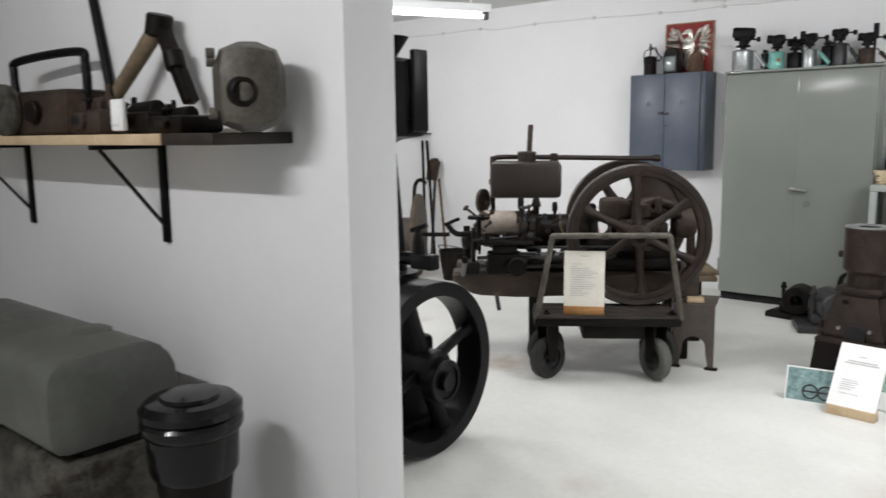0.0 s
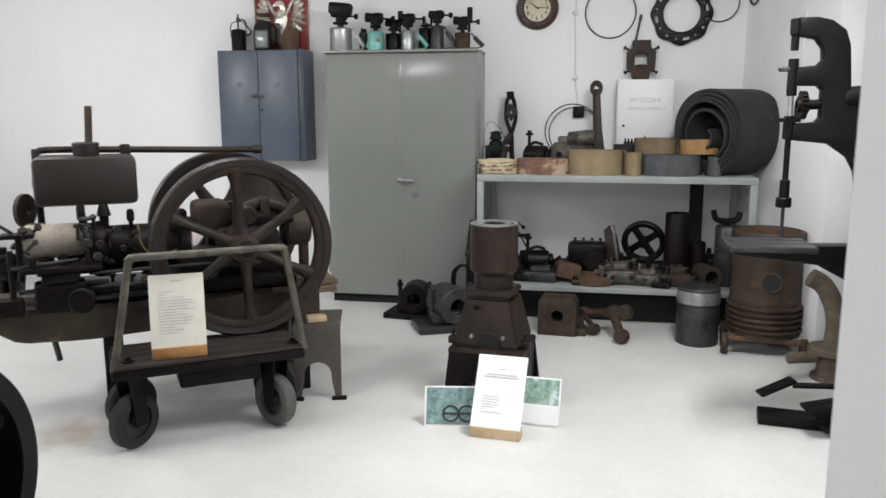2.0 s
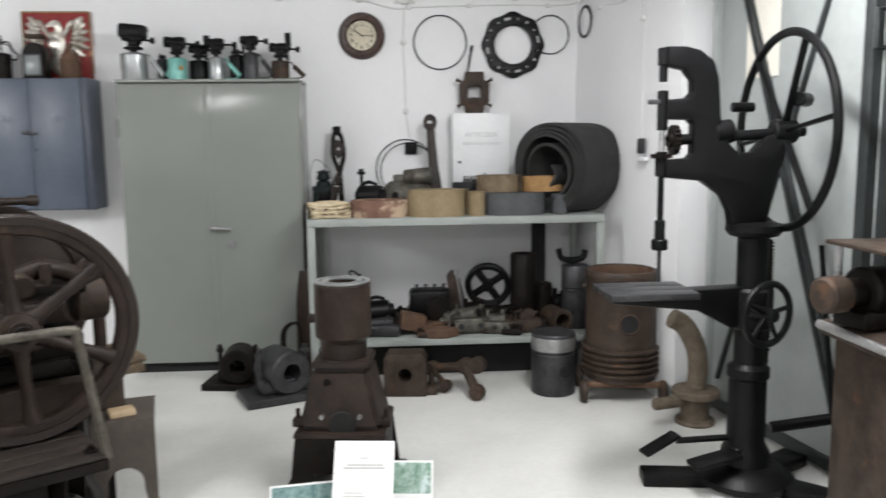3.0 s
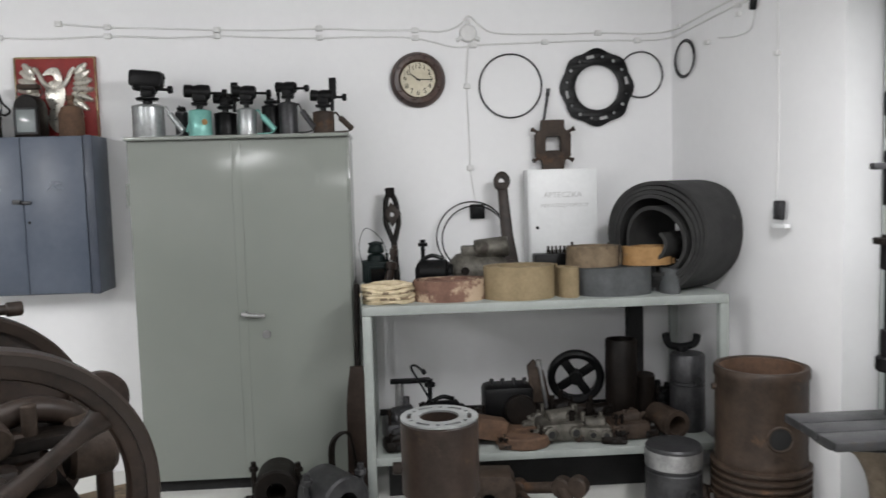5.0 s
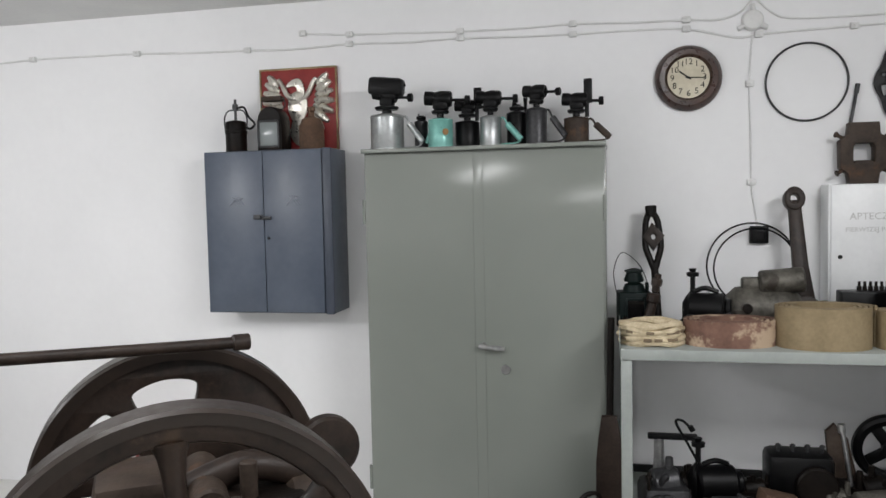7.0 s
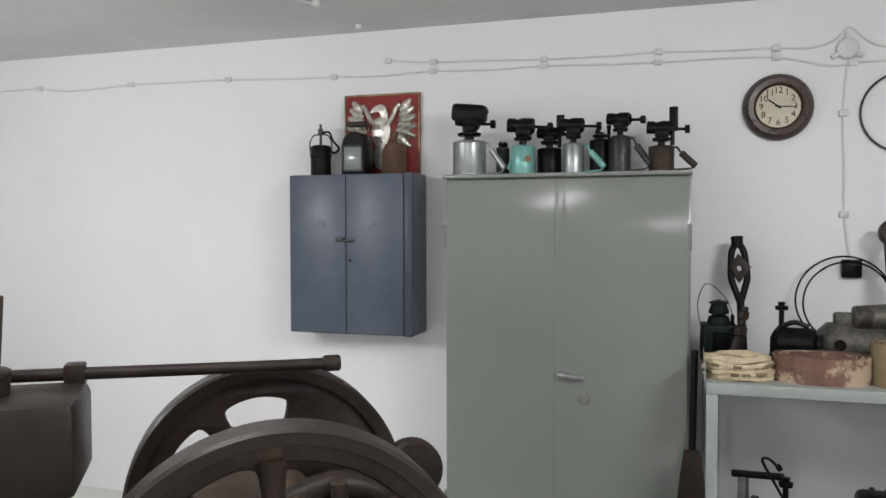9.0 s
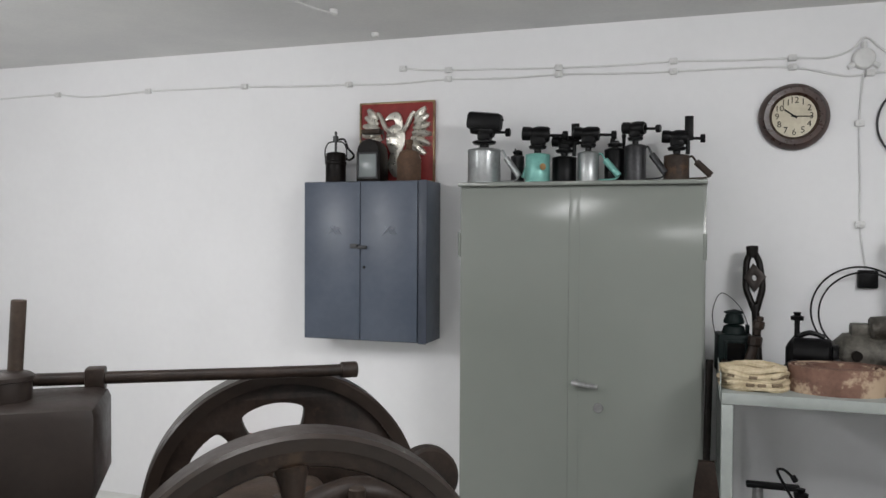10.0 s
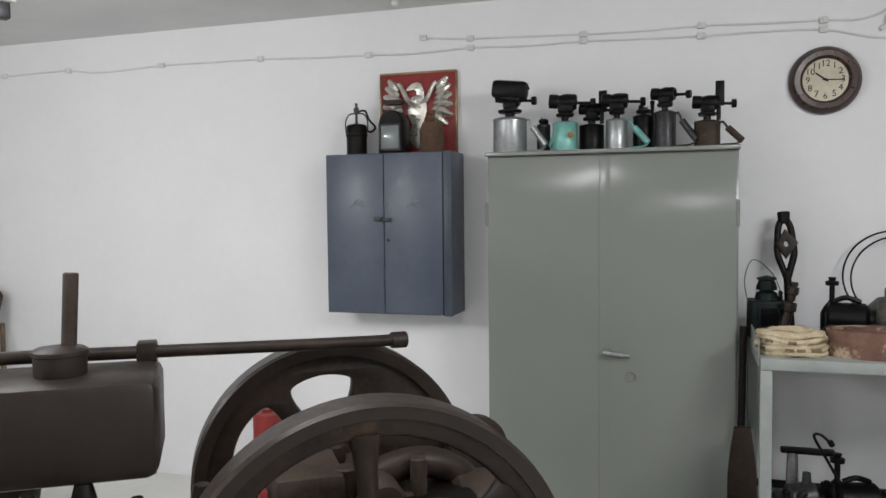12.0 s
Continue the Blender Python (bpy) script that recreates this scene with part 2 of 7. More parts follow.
def part(name, bm, material, parent, label=""):
    """Links a bmesh as one mesh under a thing or a part; its places are those of the top thing."""
    ob = new(name, mesh_of(bm, material))
    ob.parent = parent
    if label:
        ob["label"] = label
    return ob


def solo(name, bm, material, label, category, group="", kind="", m=None):
    ob = new(name, mesh_of(bm, material))
    if m:
        ob.matrix_world = m
    return tagged(ob, label, category, group, kind)


def B():
    return bmesh.new()


def box(bm, x0, x1, y0, y1, z0, z1, bev=0.0, m=None):
    mat = Matrix.LocRotScale(((x0 + x1) / 2, (y0 + y1) / 2, (z0 + z1) / 2), None, (abs(x1 - x0), abs(y1 - y0), abs(z1 - z0)))
    vs = bmesh.ops.create_cube(bm, size=1, matrix=(m @ mat) if m else mat)["verts"]
    if bev:
        es = list({e for v in vs for e in v.link_edges})
        bmesh.ops.bevel(bm, geom=es, offset=bev, segments=2, affect="EDGES", profile=0.5, clamp_overlap=True)
    return bm


def lathe(bm, profile, m=None, seg=28):
    """Turns a profile of (radius, height) about z."""
    m = m or Matrix()
    rings = []
    for r, z in profile:
        if r < 1e-5:
            rings.append([bm.verts.new(m @ Vector((0, 0, z)))])
        else:
            rings.append([bm.verts.new(m @ Vector((r * math.cos(2 * math.pi * k / seg), r * math.sin(2 * math.pi * k / seg), z))) for k in range(seg)])
    for a, b in zip(rings, rings[1:]):
        for k in range(seg):
            j = (k + 1) % seg
            if len(a) == 1 and len(b) == 1:
                continue
            if len(a) == 1:
                bm.faces.new((a[0], b[k], b[j]))
            elif len(b) == 1:
                bm.faces.new((a[k], a[j], b[0]))
            else:
                bm.faces.new((a[k], a[j], b[j], b[k]))
    return bm


def along(p, q):
    """A pose at p whose z points to q."""
    p, q = Vector(p), Vector(q)
    return Matrix.Translation(p) @ (q - p).to_track_quat("Z", "Y").to_matrix().to_4x4()


def rod(bm, p, q, r, r2=None, seg=16, bev=0.15):
    """A round bar from p to q with softened ends."""
    h = (Vector(q) - Vector(p)).length
    r2 = r if r2 is None else r2
    b = min(bev * min(r, r2), h * 0.2)
    return lathe(bm, [(0, 0), (r - b, 0), (r, b), (r2, h - b), (r2 - b, h), (0, h)], along(p, q), seg)


def bar(bm, p, q, w, h, bev=0.003, roll=0):
    """A square bar from p to q."""
    n = (Vector(q) - Vector(p)).length
    return box(bm, -w / 2, w / 2, -h / 2, h / 2, 0, n, bev, along(p, q) @ pose(0, 0, 0, 0, 0, roll))


def smooth_line(pts, n=8, closed=False):
    pts = [Vector(p) for p in pts]
    out = []
    k = len(pts)
    for i in range(k if closed else k - 1):
        if closed:
            a, b, c, d = pts[i - 1], pts[i], pts[(i + 1) % k], pts[(i + 2) % k]
        else:
            a, b, c, d = pts[max(i - 1, 0)], pts[i], pts[i + 1], pts[min(i + 2, k - 1)]
        for s in range(n):
            t = s / n
            out.append(0.5 * (2 * b + (c - a) * t + (2 * a - 5 * b + 4 * c - d) * t * t + (3 * b - a - 3 * c + d) * t ** 3))
    if not closed:
        out.append(pts[-1])
    return out


def tube(bm, pts, r, seg=10, closed=False, squash=1.0):
    """A round tube along a line of points; r may be a function of the way from 0 to 1."""
    pts = [Vector(p) for p in pts]
    n = len(pts)
    rings, side = [], None
    for i, p in enumerate(pts):
        a, b = (pts[i - 1], pts[(i + 1) % n]) if closed else (pts[max(i - 1, 0)], pts[min(i + 1, n - 1)])
        d = (b - a).normalized()
        if side is None:
            side = d.orthogonal().normalized()
        side = (side - d * side.dot(d)).normalized()
        over = d.cross(side)
        rr = r(i / max(n - 1, 1)) if callable(r) else r
        rings.append([bm.verts.new(p + rr * (math.cos(2 * math.pi * k / seg) * side + squash * math.sin(2 * math.pi * k / seg) * over)) for k in range(seg)])
    for i in range(n if closed else n - 1):
        a, b = rings[i], rings[(i + 1) % n]
        for k in range(seg):
            j = (k + 1) % seg
            bm.faces.new((a[k], a[j], b[j], b[k]))
    if not closed:
        bm.faces.new(rings[0][::-1])
        bm.faces.new(rings[-1])
    return bm


def circle(cx, cy, r, n=32, r2=None, a0=0.0):
    r2 = r2 or r
    return [(cx + r * math.cos(a0 + 2 * math.pi * k / n), cy + r2 * math.sin(a0 + 2 * math.pi * k / n)) for k in range(n)]


def plate(bm, outlines, thick, m=None, bevel=0.0):
    """A flat plate in the xy plane with holes: the first outline is the edge, the others are cut out."""
    cu = bpy.data.curves.new("outline", "CURVE")
    cu.dimensions, cu.fill_mode, cu.extrude, cu.bevel_depth, cu.bevel_resolution = "2D", "BOTH", thick / 2 - bevel, bevel, 1
    for line in outlines:
        sp = cu.splines.new("POLY")
        sp.points.add(len(line) - 1)
        for p, (x, y) in zip(sp.points, line):
            p.co = (x, y, 0, 1)
        sp.use_cyclic_u = True
    ob = bpy.data.objects.new("outline", cu)
    me = bpy.data.meshes.new_from_object(ob)
    if m:
        me.transform(m)
    bm.from_mesh(me)
    bpy.data.objects.remove(ob)
    bpy.data.curves.remove(cu)
    bpy.data.meshes.remove(me)
    bmesh.ops.remove_doubles(bm, verts=bm.verts, dist=1e-5)
    return bm


def words(bm, text, size, m, thick=0.001, align="CENTER"):
    cu = bpy.data.curves.new("words", "FONT")
    cu.body, cu.size, cu.extrude, cu.align_x, cu.align_y, cu.resolution_u = text, size, thick / 2, align, "CENTER", 2
    ob = bpy.data.objects.new("words", cu)
    me = bpy.data.meshes.new_from_object(ob)
    me.transform(m)
    bm.from_mesh(me)
    bpy.data.objects.remove(ob)
    bpy.data.curves.remove(cu)
    bpy.data.meshes.remove(me)
    return bm


def ring(bm, big, small, m=None, seg=48, tube_seg=8):
    m = m or Matrix()
    return tube(bm, [m @ Vector((big * math.cos(2 * math.pi * k / seg), big * math.sin(2 * math.pi * k / seg), 0)) for k in range(seg)], small, tube_seg, True)


FRONT = Euler((radians(90), 0, 0)).to_matrix().to_4x4()  # the xy plane stood upright, facing -y



# ---- the rooms ----
p = B()
box(p, -6.2, 5.4, -4.2, 6.3, -0.12, 0.0)
solo("floor", p, FLOOR, "pale grey painted concrete floor, lightly scuffed", "floor", kind="structure")
p = B()
box(p, -6.2, 5.4, -4.2, 6.3, 2.76, 2.9)
solo("ceiling", p, CEIL, "flat white painted ceiling", "ceiling", kind="structure")
p = B()
box(p, -6.0, 4.8, 6.0, 6.2, 0, 2.76)
solo("wall_back", p, WALL, "white painted plaster wall behind the cabinets", "wall", kind="structure")
p = B()
box(p, -6.2, -6.0, -4.2, 6.2, 0, 2.76)
solo("wall_far_side", p, WALL, "white painted plaster side wall", "wall", kind="structure")
p = B()
box(p, -6.0, 4.8, -4.2, -4.0, 0, 2.76)
solo("wall_rear", p, WALL, "white painted plaster wall", "wall", kind="structure")


def slab(bm, x0, y0, x1, y1, t, z0, z1):
    """An upright wall from (x0, y0) to (x1, y1), its thickness on the right-hand side of that way."""
    d = Vector((x1 - x0, y1 - y0, 0))
    m = Matrix.Translation((x0, y0, 0)) @ pose(0, 0, 0, 0, 0, math.degrees(math.atan2(d.y, d.x)))
    return box(bm, 0, d.length, -t, 0, z0, z1, 0, m)


p = B()
slab(p, 3.06, 6.0, 3.31, 4.62, -0.9, 0, 2.76)
solo("wall_side", p, WALL, "white painted plaster pier beside the shelf", "wall", kind="structure")
p = B()
slab(p, 3.545, 4.60, 4.5, -0.9, -0.2, 0, 2.76)
solo("wall_door_side", p, WALL, "white painted plaster wall behind the grey door", "wall", kind="structure")
p = B()
box(p, 4.6, 4.8, -4.0, 4.6, 0, 2.76)
solo("wall_near_side", p, WALL, "white painted plaster side wall", "wall", kind="structure")
# the wall with the opening between the two rooms
JAMB_L, JAMB_R, WY0, WY1 = 0.80, 2.25, 0.53, 0.74
p = B()
box(p, -6.0, JAMB_L, WY0, WY1, 0, 2.76, 0.008)
solo("wall_opening_shelf_side", p, WALL, "white plaster partition wall with a rough painted edge", "wall", kind="structure")
p = B()
box(p, JAMB_R, 4.4, WY0, WY1, 0, 2.76, 0.008)
solo("wall_opening_other_side", p, WALL, "grey-white plaster partition wall with chips and dents", "wall", kind="structure")
p = B()
box(p, JAMB_L, JAMB_R, WY0 + 0.003, WY1 - 0.003, 2.45, 2.76)
solo("lintel", p, WALL, "white plaster lintel over the opening", "wall", kind="structure")


def tube_lamp(x, y, z, turn):
    t = thing("ceiling_lamp", pose(x, y, z, 0, 0, turn), "white fluorescent batten lamp with a lit tube under the ceiling", "ceiling lamp", "tube lamps")
    p = B()
    box(p, -0.66, 0.66, -0.045, 0.045, -0.06, 0, 0.008)
    part("housing", p, WHITEBOX, t)
    p = B()
    rod(p, (-0.60, 0, -0.09), (0.60, 0, -0.09), 0.017)
    part("tube", p, TUBE, t, "bright white glass tube")
    for s in (-1, 1):
        p = B()
        box(p, s * 0.60, s * 0.645, -0.025, 0.025, -0.115, -0.055, 0.006)
        part("lamp_holder", p, DARKSTEEL, t)
        p = B()
        rod(p, (s * 0.5, 0, 0), (s * 0.5, 0, 2.759 - z), 0.006, seg=8)
        part("hanger", p, WHITEBOX, t)


for lx, ly, lz, lturn, watts in LAMPS:
    tube_lamp(lx, ly, lz, lturn)

# ---- cabinets and shelf along the back wall ----
CX, CY0, CY1, CH = 1.16, 5.595, 5.985, 1.925


def crowned_sheet(p, x0, x1, y0, y1, z0, z1):
    """A sheet steel door whose upper part leans back a little and whose face is faintly dented."""
    nx, nz = 14, 44
    front, back = [], []
    for i in range(nx + 1):
        u = i / nx
        fr, bk = [], []
        for j in range(nz + 1):
            x, z = x0 + (x1 - x0) * u, z0 + (z1 - z0) * j / nz
            lean = 0.28 * max(0.0, z - 1.58) ** 2
            dent = 0.0009 * math.sin(9 * x + 5 * z) * math.sin(7 * z - 4 * x + 1) * math.sin(math.pi * u)
            fr.append(p.verts.new((x, y0 + lean + dent, z)))
            bk.append(p.verts.new((x, y1, z)))
        front.append(fr)
        back.append(bk)
    for i in range(nx):
        for j in range(nz):
            p.faces.new((front[i][j], front[i + 1][j], front[i + 1][j + 1], front[i][j + 1]))
            p.faces.new((back[i][j], back[i][j + 1], back[i + 1][j + 1], back[i + 1][j]))
    for j in range(nz):
        p.faces.new((front[0][j], front[0][j + 1], back[0][j + 1], back[0][j]))
        p.faces.new((front[nx][j], back[nx][j], back[nx][j + 1], front[nx][j + 1]))
    for i in range(nx):
        p.faces.new((front[i][0], back[i][0], back[i + 1][0], front[i + 1][0]))
        p.faces.new((front[i][nz], front[i + 1][nz], back[i + 1][nz], back[i][nz]))


def tall_cabinet():
    t = thing("tall_cabinet", pose(0, 0, 0), "tall grey-green enamelled steel cabinet with two closed doors", "cabinet")
    p = B()
    box(p, 0, CX, CY0 + 0.034, CY1, 0.07, CH - 0.02, 0.004)
    part("body", p, CABGREEN, t)
    p = B()
    box(p, 0.015, CX - 0.015, CY0 + 0.05, CY1 - 0.01, 0.0, 0.07)
    part("plinth", p, DARKBASE, t, "black recessed plinth")
    p = B()
    box(p, -0.006, CX + 0.006, CY0 - 0.004, CY1, CH - 0.02, CH, 0.005)
    part("top_rim", p, CABGREEN, t)
    mid = 0.545
    for x0, x1 in ((0.012, mid), (mid + 0.004, CX - 0.012)):
        p = B()
        crowned_sheet(p, x0, x1, CY0, CY0 + 0.032, 0.075, CH - 0.03)
        d = part("door", p, CABGREEN, t)
        if x0 > 0.3:
            p = B()
            crowned_sheet(p, x0 - 0.003, x0 + 0.045, CY0 - 0.0025, CY0 + 0.03, 0.08, CH - 0.035)
            part("door_strip", p, CABGREEN, d)
            p = B()
            rod(p, (x0 + 0.035, CY0 - 0.004, 0.975), (x0 + 0.035, CY0 - 0.04, 0.975), 0.014)
            tube(p, [(x0 + 0.02, CY0 - 0.04, 0.978), (x0 + 0.06, CY0 - 0.045, 0.974), (x0 + 0.14, CY0 - 0.042, 0.966)], 0.011, 10)
            part("handle", p, STEEL, d, "chrome lever handle")
            p = B()
            rod(p, (x0 + 0.14, CY0 - 0.001, 0.86), (x0 + 0.14, CY0 - 0.01, 0.86), 0.022, seg=20)
            box(p, x0 + 0.137, x0 + 0.143, CY0 - 0.012, CY0 - 0.009, 0.85, 0.87)
            part("lock", p, STEEL, d, "round steel lock")
    for x in (0.004, CX - 0.004):
        for z in (1.62, 0.3):
            p = B()
            rod(p, (x, CY0 + 0.004, z - 0.06), (x, CY0 + 0.004, z + 0.06), 0.008)
            part("hinge", p, CABGREEN, t)


tall_cabinet()

BX0, BX1, BY0, BZ0, BZ1 = -0.944, -0.226, 5.76, 1.092, 1.952


def wall_cabinet():
    t = thing("wall_cabinet", pose(0, 0, 0), "blue-grey steel wall cabinet with two doors and a hasp", "wall cabinet")
    p = B()
    box(p, BX0, BX1, BY0 + 0.015, 5.998, BZ0, BZ1, 0.004)
    part("body", p, BLUE, t)
    p = B()
    box(p, BX0 + 0.675, BX1 + 0.003, BY0 - 0.002, BY0 + 0.012, BZ0 - 0.002, BZ1 + 0.002, 0.004)
    part("edge_strip", p, BLUEDARK, t, "dark blue edge strip")
    for x0, x1 in ((BX0 + 0.024, BX0 + 0.34), (BX0 + 0.344, BX0 + 0.668)):
        p = B()
        box(p, x0, x1, BY0, BY0 + 0.012, BZ0 + 0.008, BZ1 - 0.006, 0.003)
        d = part("door", p, BLUE, t)
        c = (x0 + x1) / 2 + 0.01
        p = B()
        for k in range(3):
            bar(p, (c - 0.045 + k * 0.016, BY0 - 0.001, 1.665 + k * 0.012), (c + 0.0 + k * 0.016, BY0 - 0.001, 1.710 - k * 0.004), 0.007, 0.004, 0.001)
            bar(p, (c - 0.03 + k * 0.016, BY0 - 0.001, 1.71), (c + 0.005 + k * 0.016, BY0 - 0.001, 1.665), 0.006, 0.004, 0.001)
        part("embossed_mark", p, SCRATCH, d)
    p = B()
    box(p, BX0 + 0.285, BX0 + 0.335, BY0 - 0.010, BY0 - 0.001, 1.59, 1.615, 0.002)
    box(p, BX0 + 0.33, BX0 + 0.385, BY0 - 0.014, BY0 - 0.006, 1.588, 1.606, 0.003)
    rod(p, (BX0 + 0.325, BY0 - 0.025, 1.602), (BX0 + 0.325, BY0 - 0.001, 1.602), 0.008)
    part("hasp", p, DARKSTEEL, t, "worn steel hasp")
    p = B()
    rod(p, (BX0 + 0.365, BY0 - 0.003, 1.49), (BX0 + 0.365, BY0 + 0.002, 1.49), 0.008)
    part("keyhole", p, DARKBASE, t, "black keyhole")


wall_cabinet()

SX0, SX1, SY0, SZ = 1.22, 3.05, 5.17, 1.05


def work_shelf():
    t = thing("steel_shelf", pose(0, 0, 0), "long grey-green steel two-tier shelf heaped with old parts", "shelf")
    p = B()
    box(p, SX0, SX1, SY0, 5.93, SZ - 0.045, SZ, 0.003)
    part("top_board", p, SHELFGREEN, t)
    p = B()
    box(p, SX0 + 0.045, SX1 - 0.045, SY0 + 0.01, 5.93, 0.25, 0.29, 0.003)
    part("lower_board", p, SHELFGREEN, t)
    for x in (SX0, SX1 - 0.045):
        for y in (SY0 + 0.004, 5.88):
            p = B()
            box(p, x, x + 0.045, y, y + 0.045, 0.0, SZ - 0.047, 0.003)
            part("leg", p, SHELFGREEN, t)
    p = B()
    box(p, SX0 - 0.004, SX0 - 0.001, SY0 + 0.05, 5.93, SZ - 0.045, SZ + 0.07)
    part("side_flange", p, SHELFGREEN, t)
    # Added black sheet: the deep shade below the lower board, put in as colour
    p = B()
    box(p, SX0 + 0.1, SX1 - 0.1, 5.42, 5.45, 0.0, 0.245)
    part("under_shelf_shade", p, DARKBASE, t, "black sheet standing for the shade under the shelf")
    p = B()
    box(p, SX0 + 0.05, 2.68, 5.90, 5.925, 0.291, 0.325, 0.003)
    part("back_strip", p, DARKBASE, t, "black strip along the back of the shelf")
    p = B()
    box(p, 2.70, 2.79, 5.72, 5.78, 0.292, SZ - 0.047, 0.004)
    part("inner_post", p, DARKBASE, t, "black steel post")


work_shelf()

# ---- the old stationary engine ----
ENG = pose(0.33, 3.38, 0, 0, 0, 34)


def engine():
    t = thing("stationary_engine", ENG, "brown cast iron stationary engine with two big flywheels on timber beams", "engine")
    zc, gap = 0.826, 0.78
    near = Matrix.Translation((-0.005, 0, zc)) @ FRONT @ Matrix.Diagonal((1.03, 1.03, 1, 1))
    far = Matrix.Translation((0.02, gap, zc + 0.01)) @ FRONT
    p = B()
    rod(p, (0, -0.11, zc), (0, gap + 0.1, zc), 0.035)
    part("crankshaft", p, IRONDARK, t)
    crown = [(0.385, -0.042), (0.405, -0.047), (0.412, -0.05), (0.42, -0.042), (0.42, 0.042), (0.412, 0.05), (0.405, 0.047), (0.385, 0.042), (0.385, -0.042)]
    w = part("flywheel", lathe(B(), crown, near, 96), RIM, t)
    p = B()
    lathe(p, [(0.345, -0.018), (0.350, -0.028), (0.362, -0.034), (0.384, -0.036), (0.384, 0.036), (0.362, 0.034), (0.350, 0.028), (0.345, 0.018), (0.345, -0.018)], near, 96)
    part("inner_rim", p, IRON, w)
    p = B()
    lathe(p, [(0.028, -0.09), (0.042, -0.09), (0.046, -0.075), (0.066, -0.068), (0.072, 0), (0.066, 0.068), (0.046, 0.075), (0.042, 0.09), (0.028, 0.09), (0.028, -0.09)], near, 32)
    part("hub", p, IRON, w)
    for k in range(6):
        a = math.radians(34 + 60 * k)
        d = Vector((math.cos(a), math.sin(a), 0))
        p = B()
        tube(p, [near @ (d * (0.055 + 0.298 * f / 8)) for f in range(9)], lambda f: 0.024 - 0.003 * f + 0.018 * (1 - f) ** 6 + 0.022 * f ** 7, 14)
        part("spoke", p, IRON, w)
    p = B()
    holes = []
    for k in range(6):  # the seventh field is filled as a counterweight
        a = math.radians(97 + 360 / 7 * k)
        pts = []
        for rr, da in ((0.135, -9), (0.13, 9), (0.19, 18), (0.27, 21), (0.318, 17), (0.328, 0), (0.318, -17), (0.27, -21), (0.19, -18)):
            pts.append((rr * math.cos(a + math.radians(da)), rr * math.sin(a + math.radians(da))))
        holes.append([(v.x, v.y) for v in smooth_line([(x, y, 0) for x, y in pts], 4, True)])
    plate(p, [circle(0, 0, 0.385, 72)] + holes, 0.05, far, 0.010)
    w = part("flywheel", p, IRON, t)
    p = B()
    lathe(p, [(0.378, -0.046), (0.412, -0.05), (0.42, -0.042), (0.42, 0.042), (0.412, 0.05), (0.378, 0.046), (0.378, -0.046)], far, 96)
    part("rim", p, RIM, w)
    p = B()
    lathe(p, [(0.354, -0.026), (0.358, -0.032), (0.366, -0.034), (0.3775, -0.034), (0.3775, -0.026)], far, 96)
    part("ridge", p, IRON, w)
    p = B()
    lathe(p, [(0.03, -0.08), (0.075, -0.08), (0.082, -0.06), (0.082, 0.06), (0.075, 0.08), (0.03, 0.08), (0.03, -0.08)], far, 32)
    part("hub", p, IRON, w)
    # body: bed, crank case, cylinder
    p = B()
    box(p, -0.95, 0.30, 0.18, 0.60, 0.56, 0.63, 0.02)
    box(p, -0.30, 0.28, 0.20, 0.58, 0.58, 0.76, 0.04)
    part("bed", p, IRONDARK, t)
    for y in (0.16, 0.60):
        p = B()
        box(p, -0.11, 0.11, y - 0.05, y + 0.05, 0.70, 0.90, 0.03)
        rod(p, (0, y - 0.07, zc), (0, y + 0.07, zc), 0.085, seg=24)
        rod(p, (0, y, zc + 0.05), (0, y, zc + 0.16), 0.028)
        part("bearing_block", p, IRON, t)
    p = B()
    lathe(p, [(0, 0), (0.125, 0), (0.13, 0.01), (0.13, 0.05), (0.115, 0.06), (0.115, 0.38), (0.135, 0.39), (0.14, 0.40), (0.14, 0.45), (0.135, 0.46), (0.12, 0.47), (0.12, 0.62), (0, 0.62)], along((-0.22, 0.39, 0.80), (-0.9, 0.39, 0.80)), 32)
    part("cylinder", p, IRONDARK, t)
    p = B()
    lathe(p, [(0, 0), (0.10, 0), (0.125, 0.03), (0.125, 0.10), (0.10, 0.14), (0.05, 0.16), (0, 0.165)], along((-0.86, 0.39, 0.82), (-1.1, 0.39, 0.82)), 28)
    part("cylinder_head", p, RUSTGREY, t, "grey-brown cylinder head")
    p = B()
    lathe(p, [(0, 0), (0.07, 0), (0.082, 0.012), (0.082, 0.24), (0.07, 0.255), (0, 0.26)], along((-0.72, 0.31, 0.865), (-1.1, 0.31, 0.865)), 28)
    part("water_jacket", p, PALEDUST, t, "pale dusty cylinder jacket")
    p = B()
    box(p, -1.06, -0.92, 0.14, 0.24, 0.905, 0.925, 0.004)
    rod(p, (-0.99, 0.19, 0.70), (-0.99, 0.19, 0.905), 0.014)
    part("rocker", p, IRONDARK, t)
    p = B()
    box(p, -0.98, -0.64, 0.04, 0.22, 0.755, 0.78, 0.006)
    box(p, -0.90, -0.74, 0.06, 0.20, 0.70, 0.755, 0.012)
    rod(p, (-0.93, 0.06, 0.78), (-0.93, 0.06, 0.83), 0.016)
    rod(p, (-0.70, 0.07, 0.78), (-0.70, 0.07, 0.85), 0.012)
    box(p, -0.93, -0.72, 0.08, 0.20, 0.56, 0.70, 0.015)
    rod(p, (-0.90, 0.12, 0.73), (-0.90, 0.12, 0.79), 0.02)
    rod(p, (-0.80, 0.12, 0.73), (-0.80, 0.12, 0.83), 0.016)
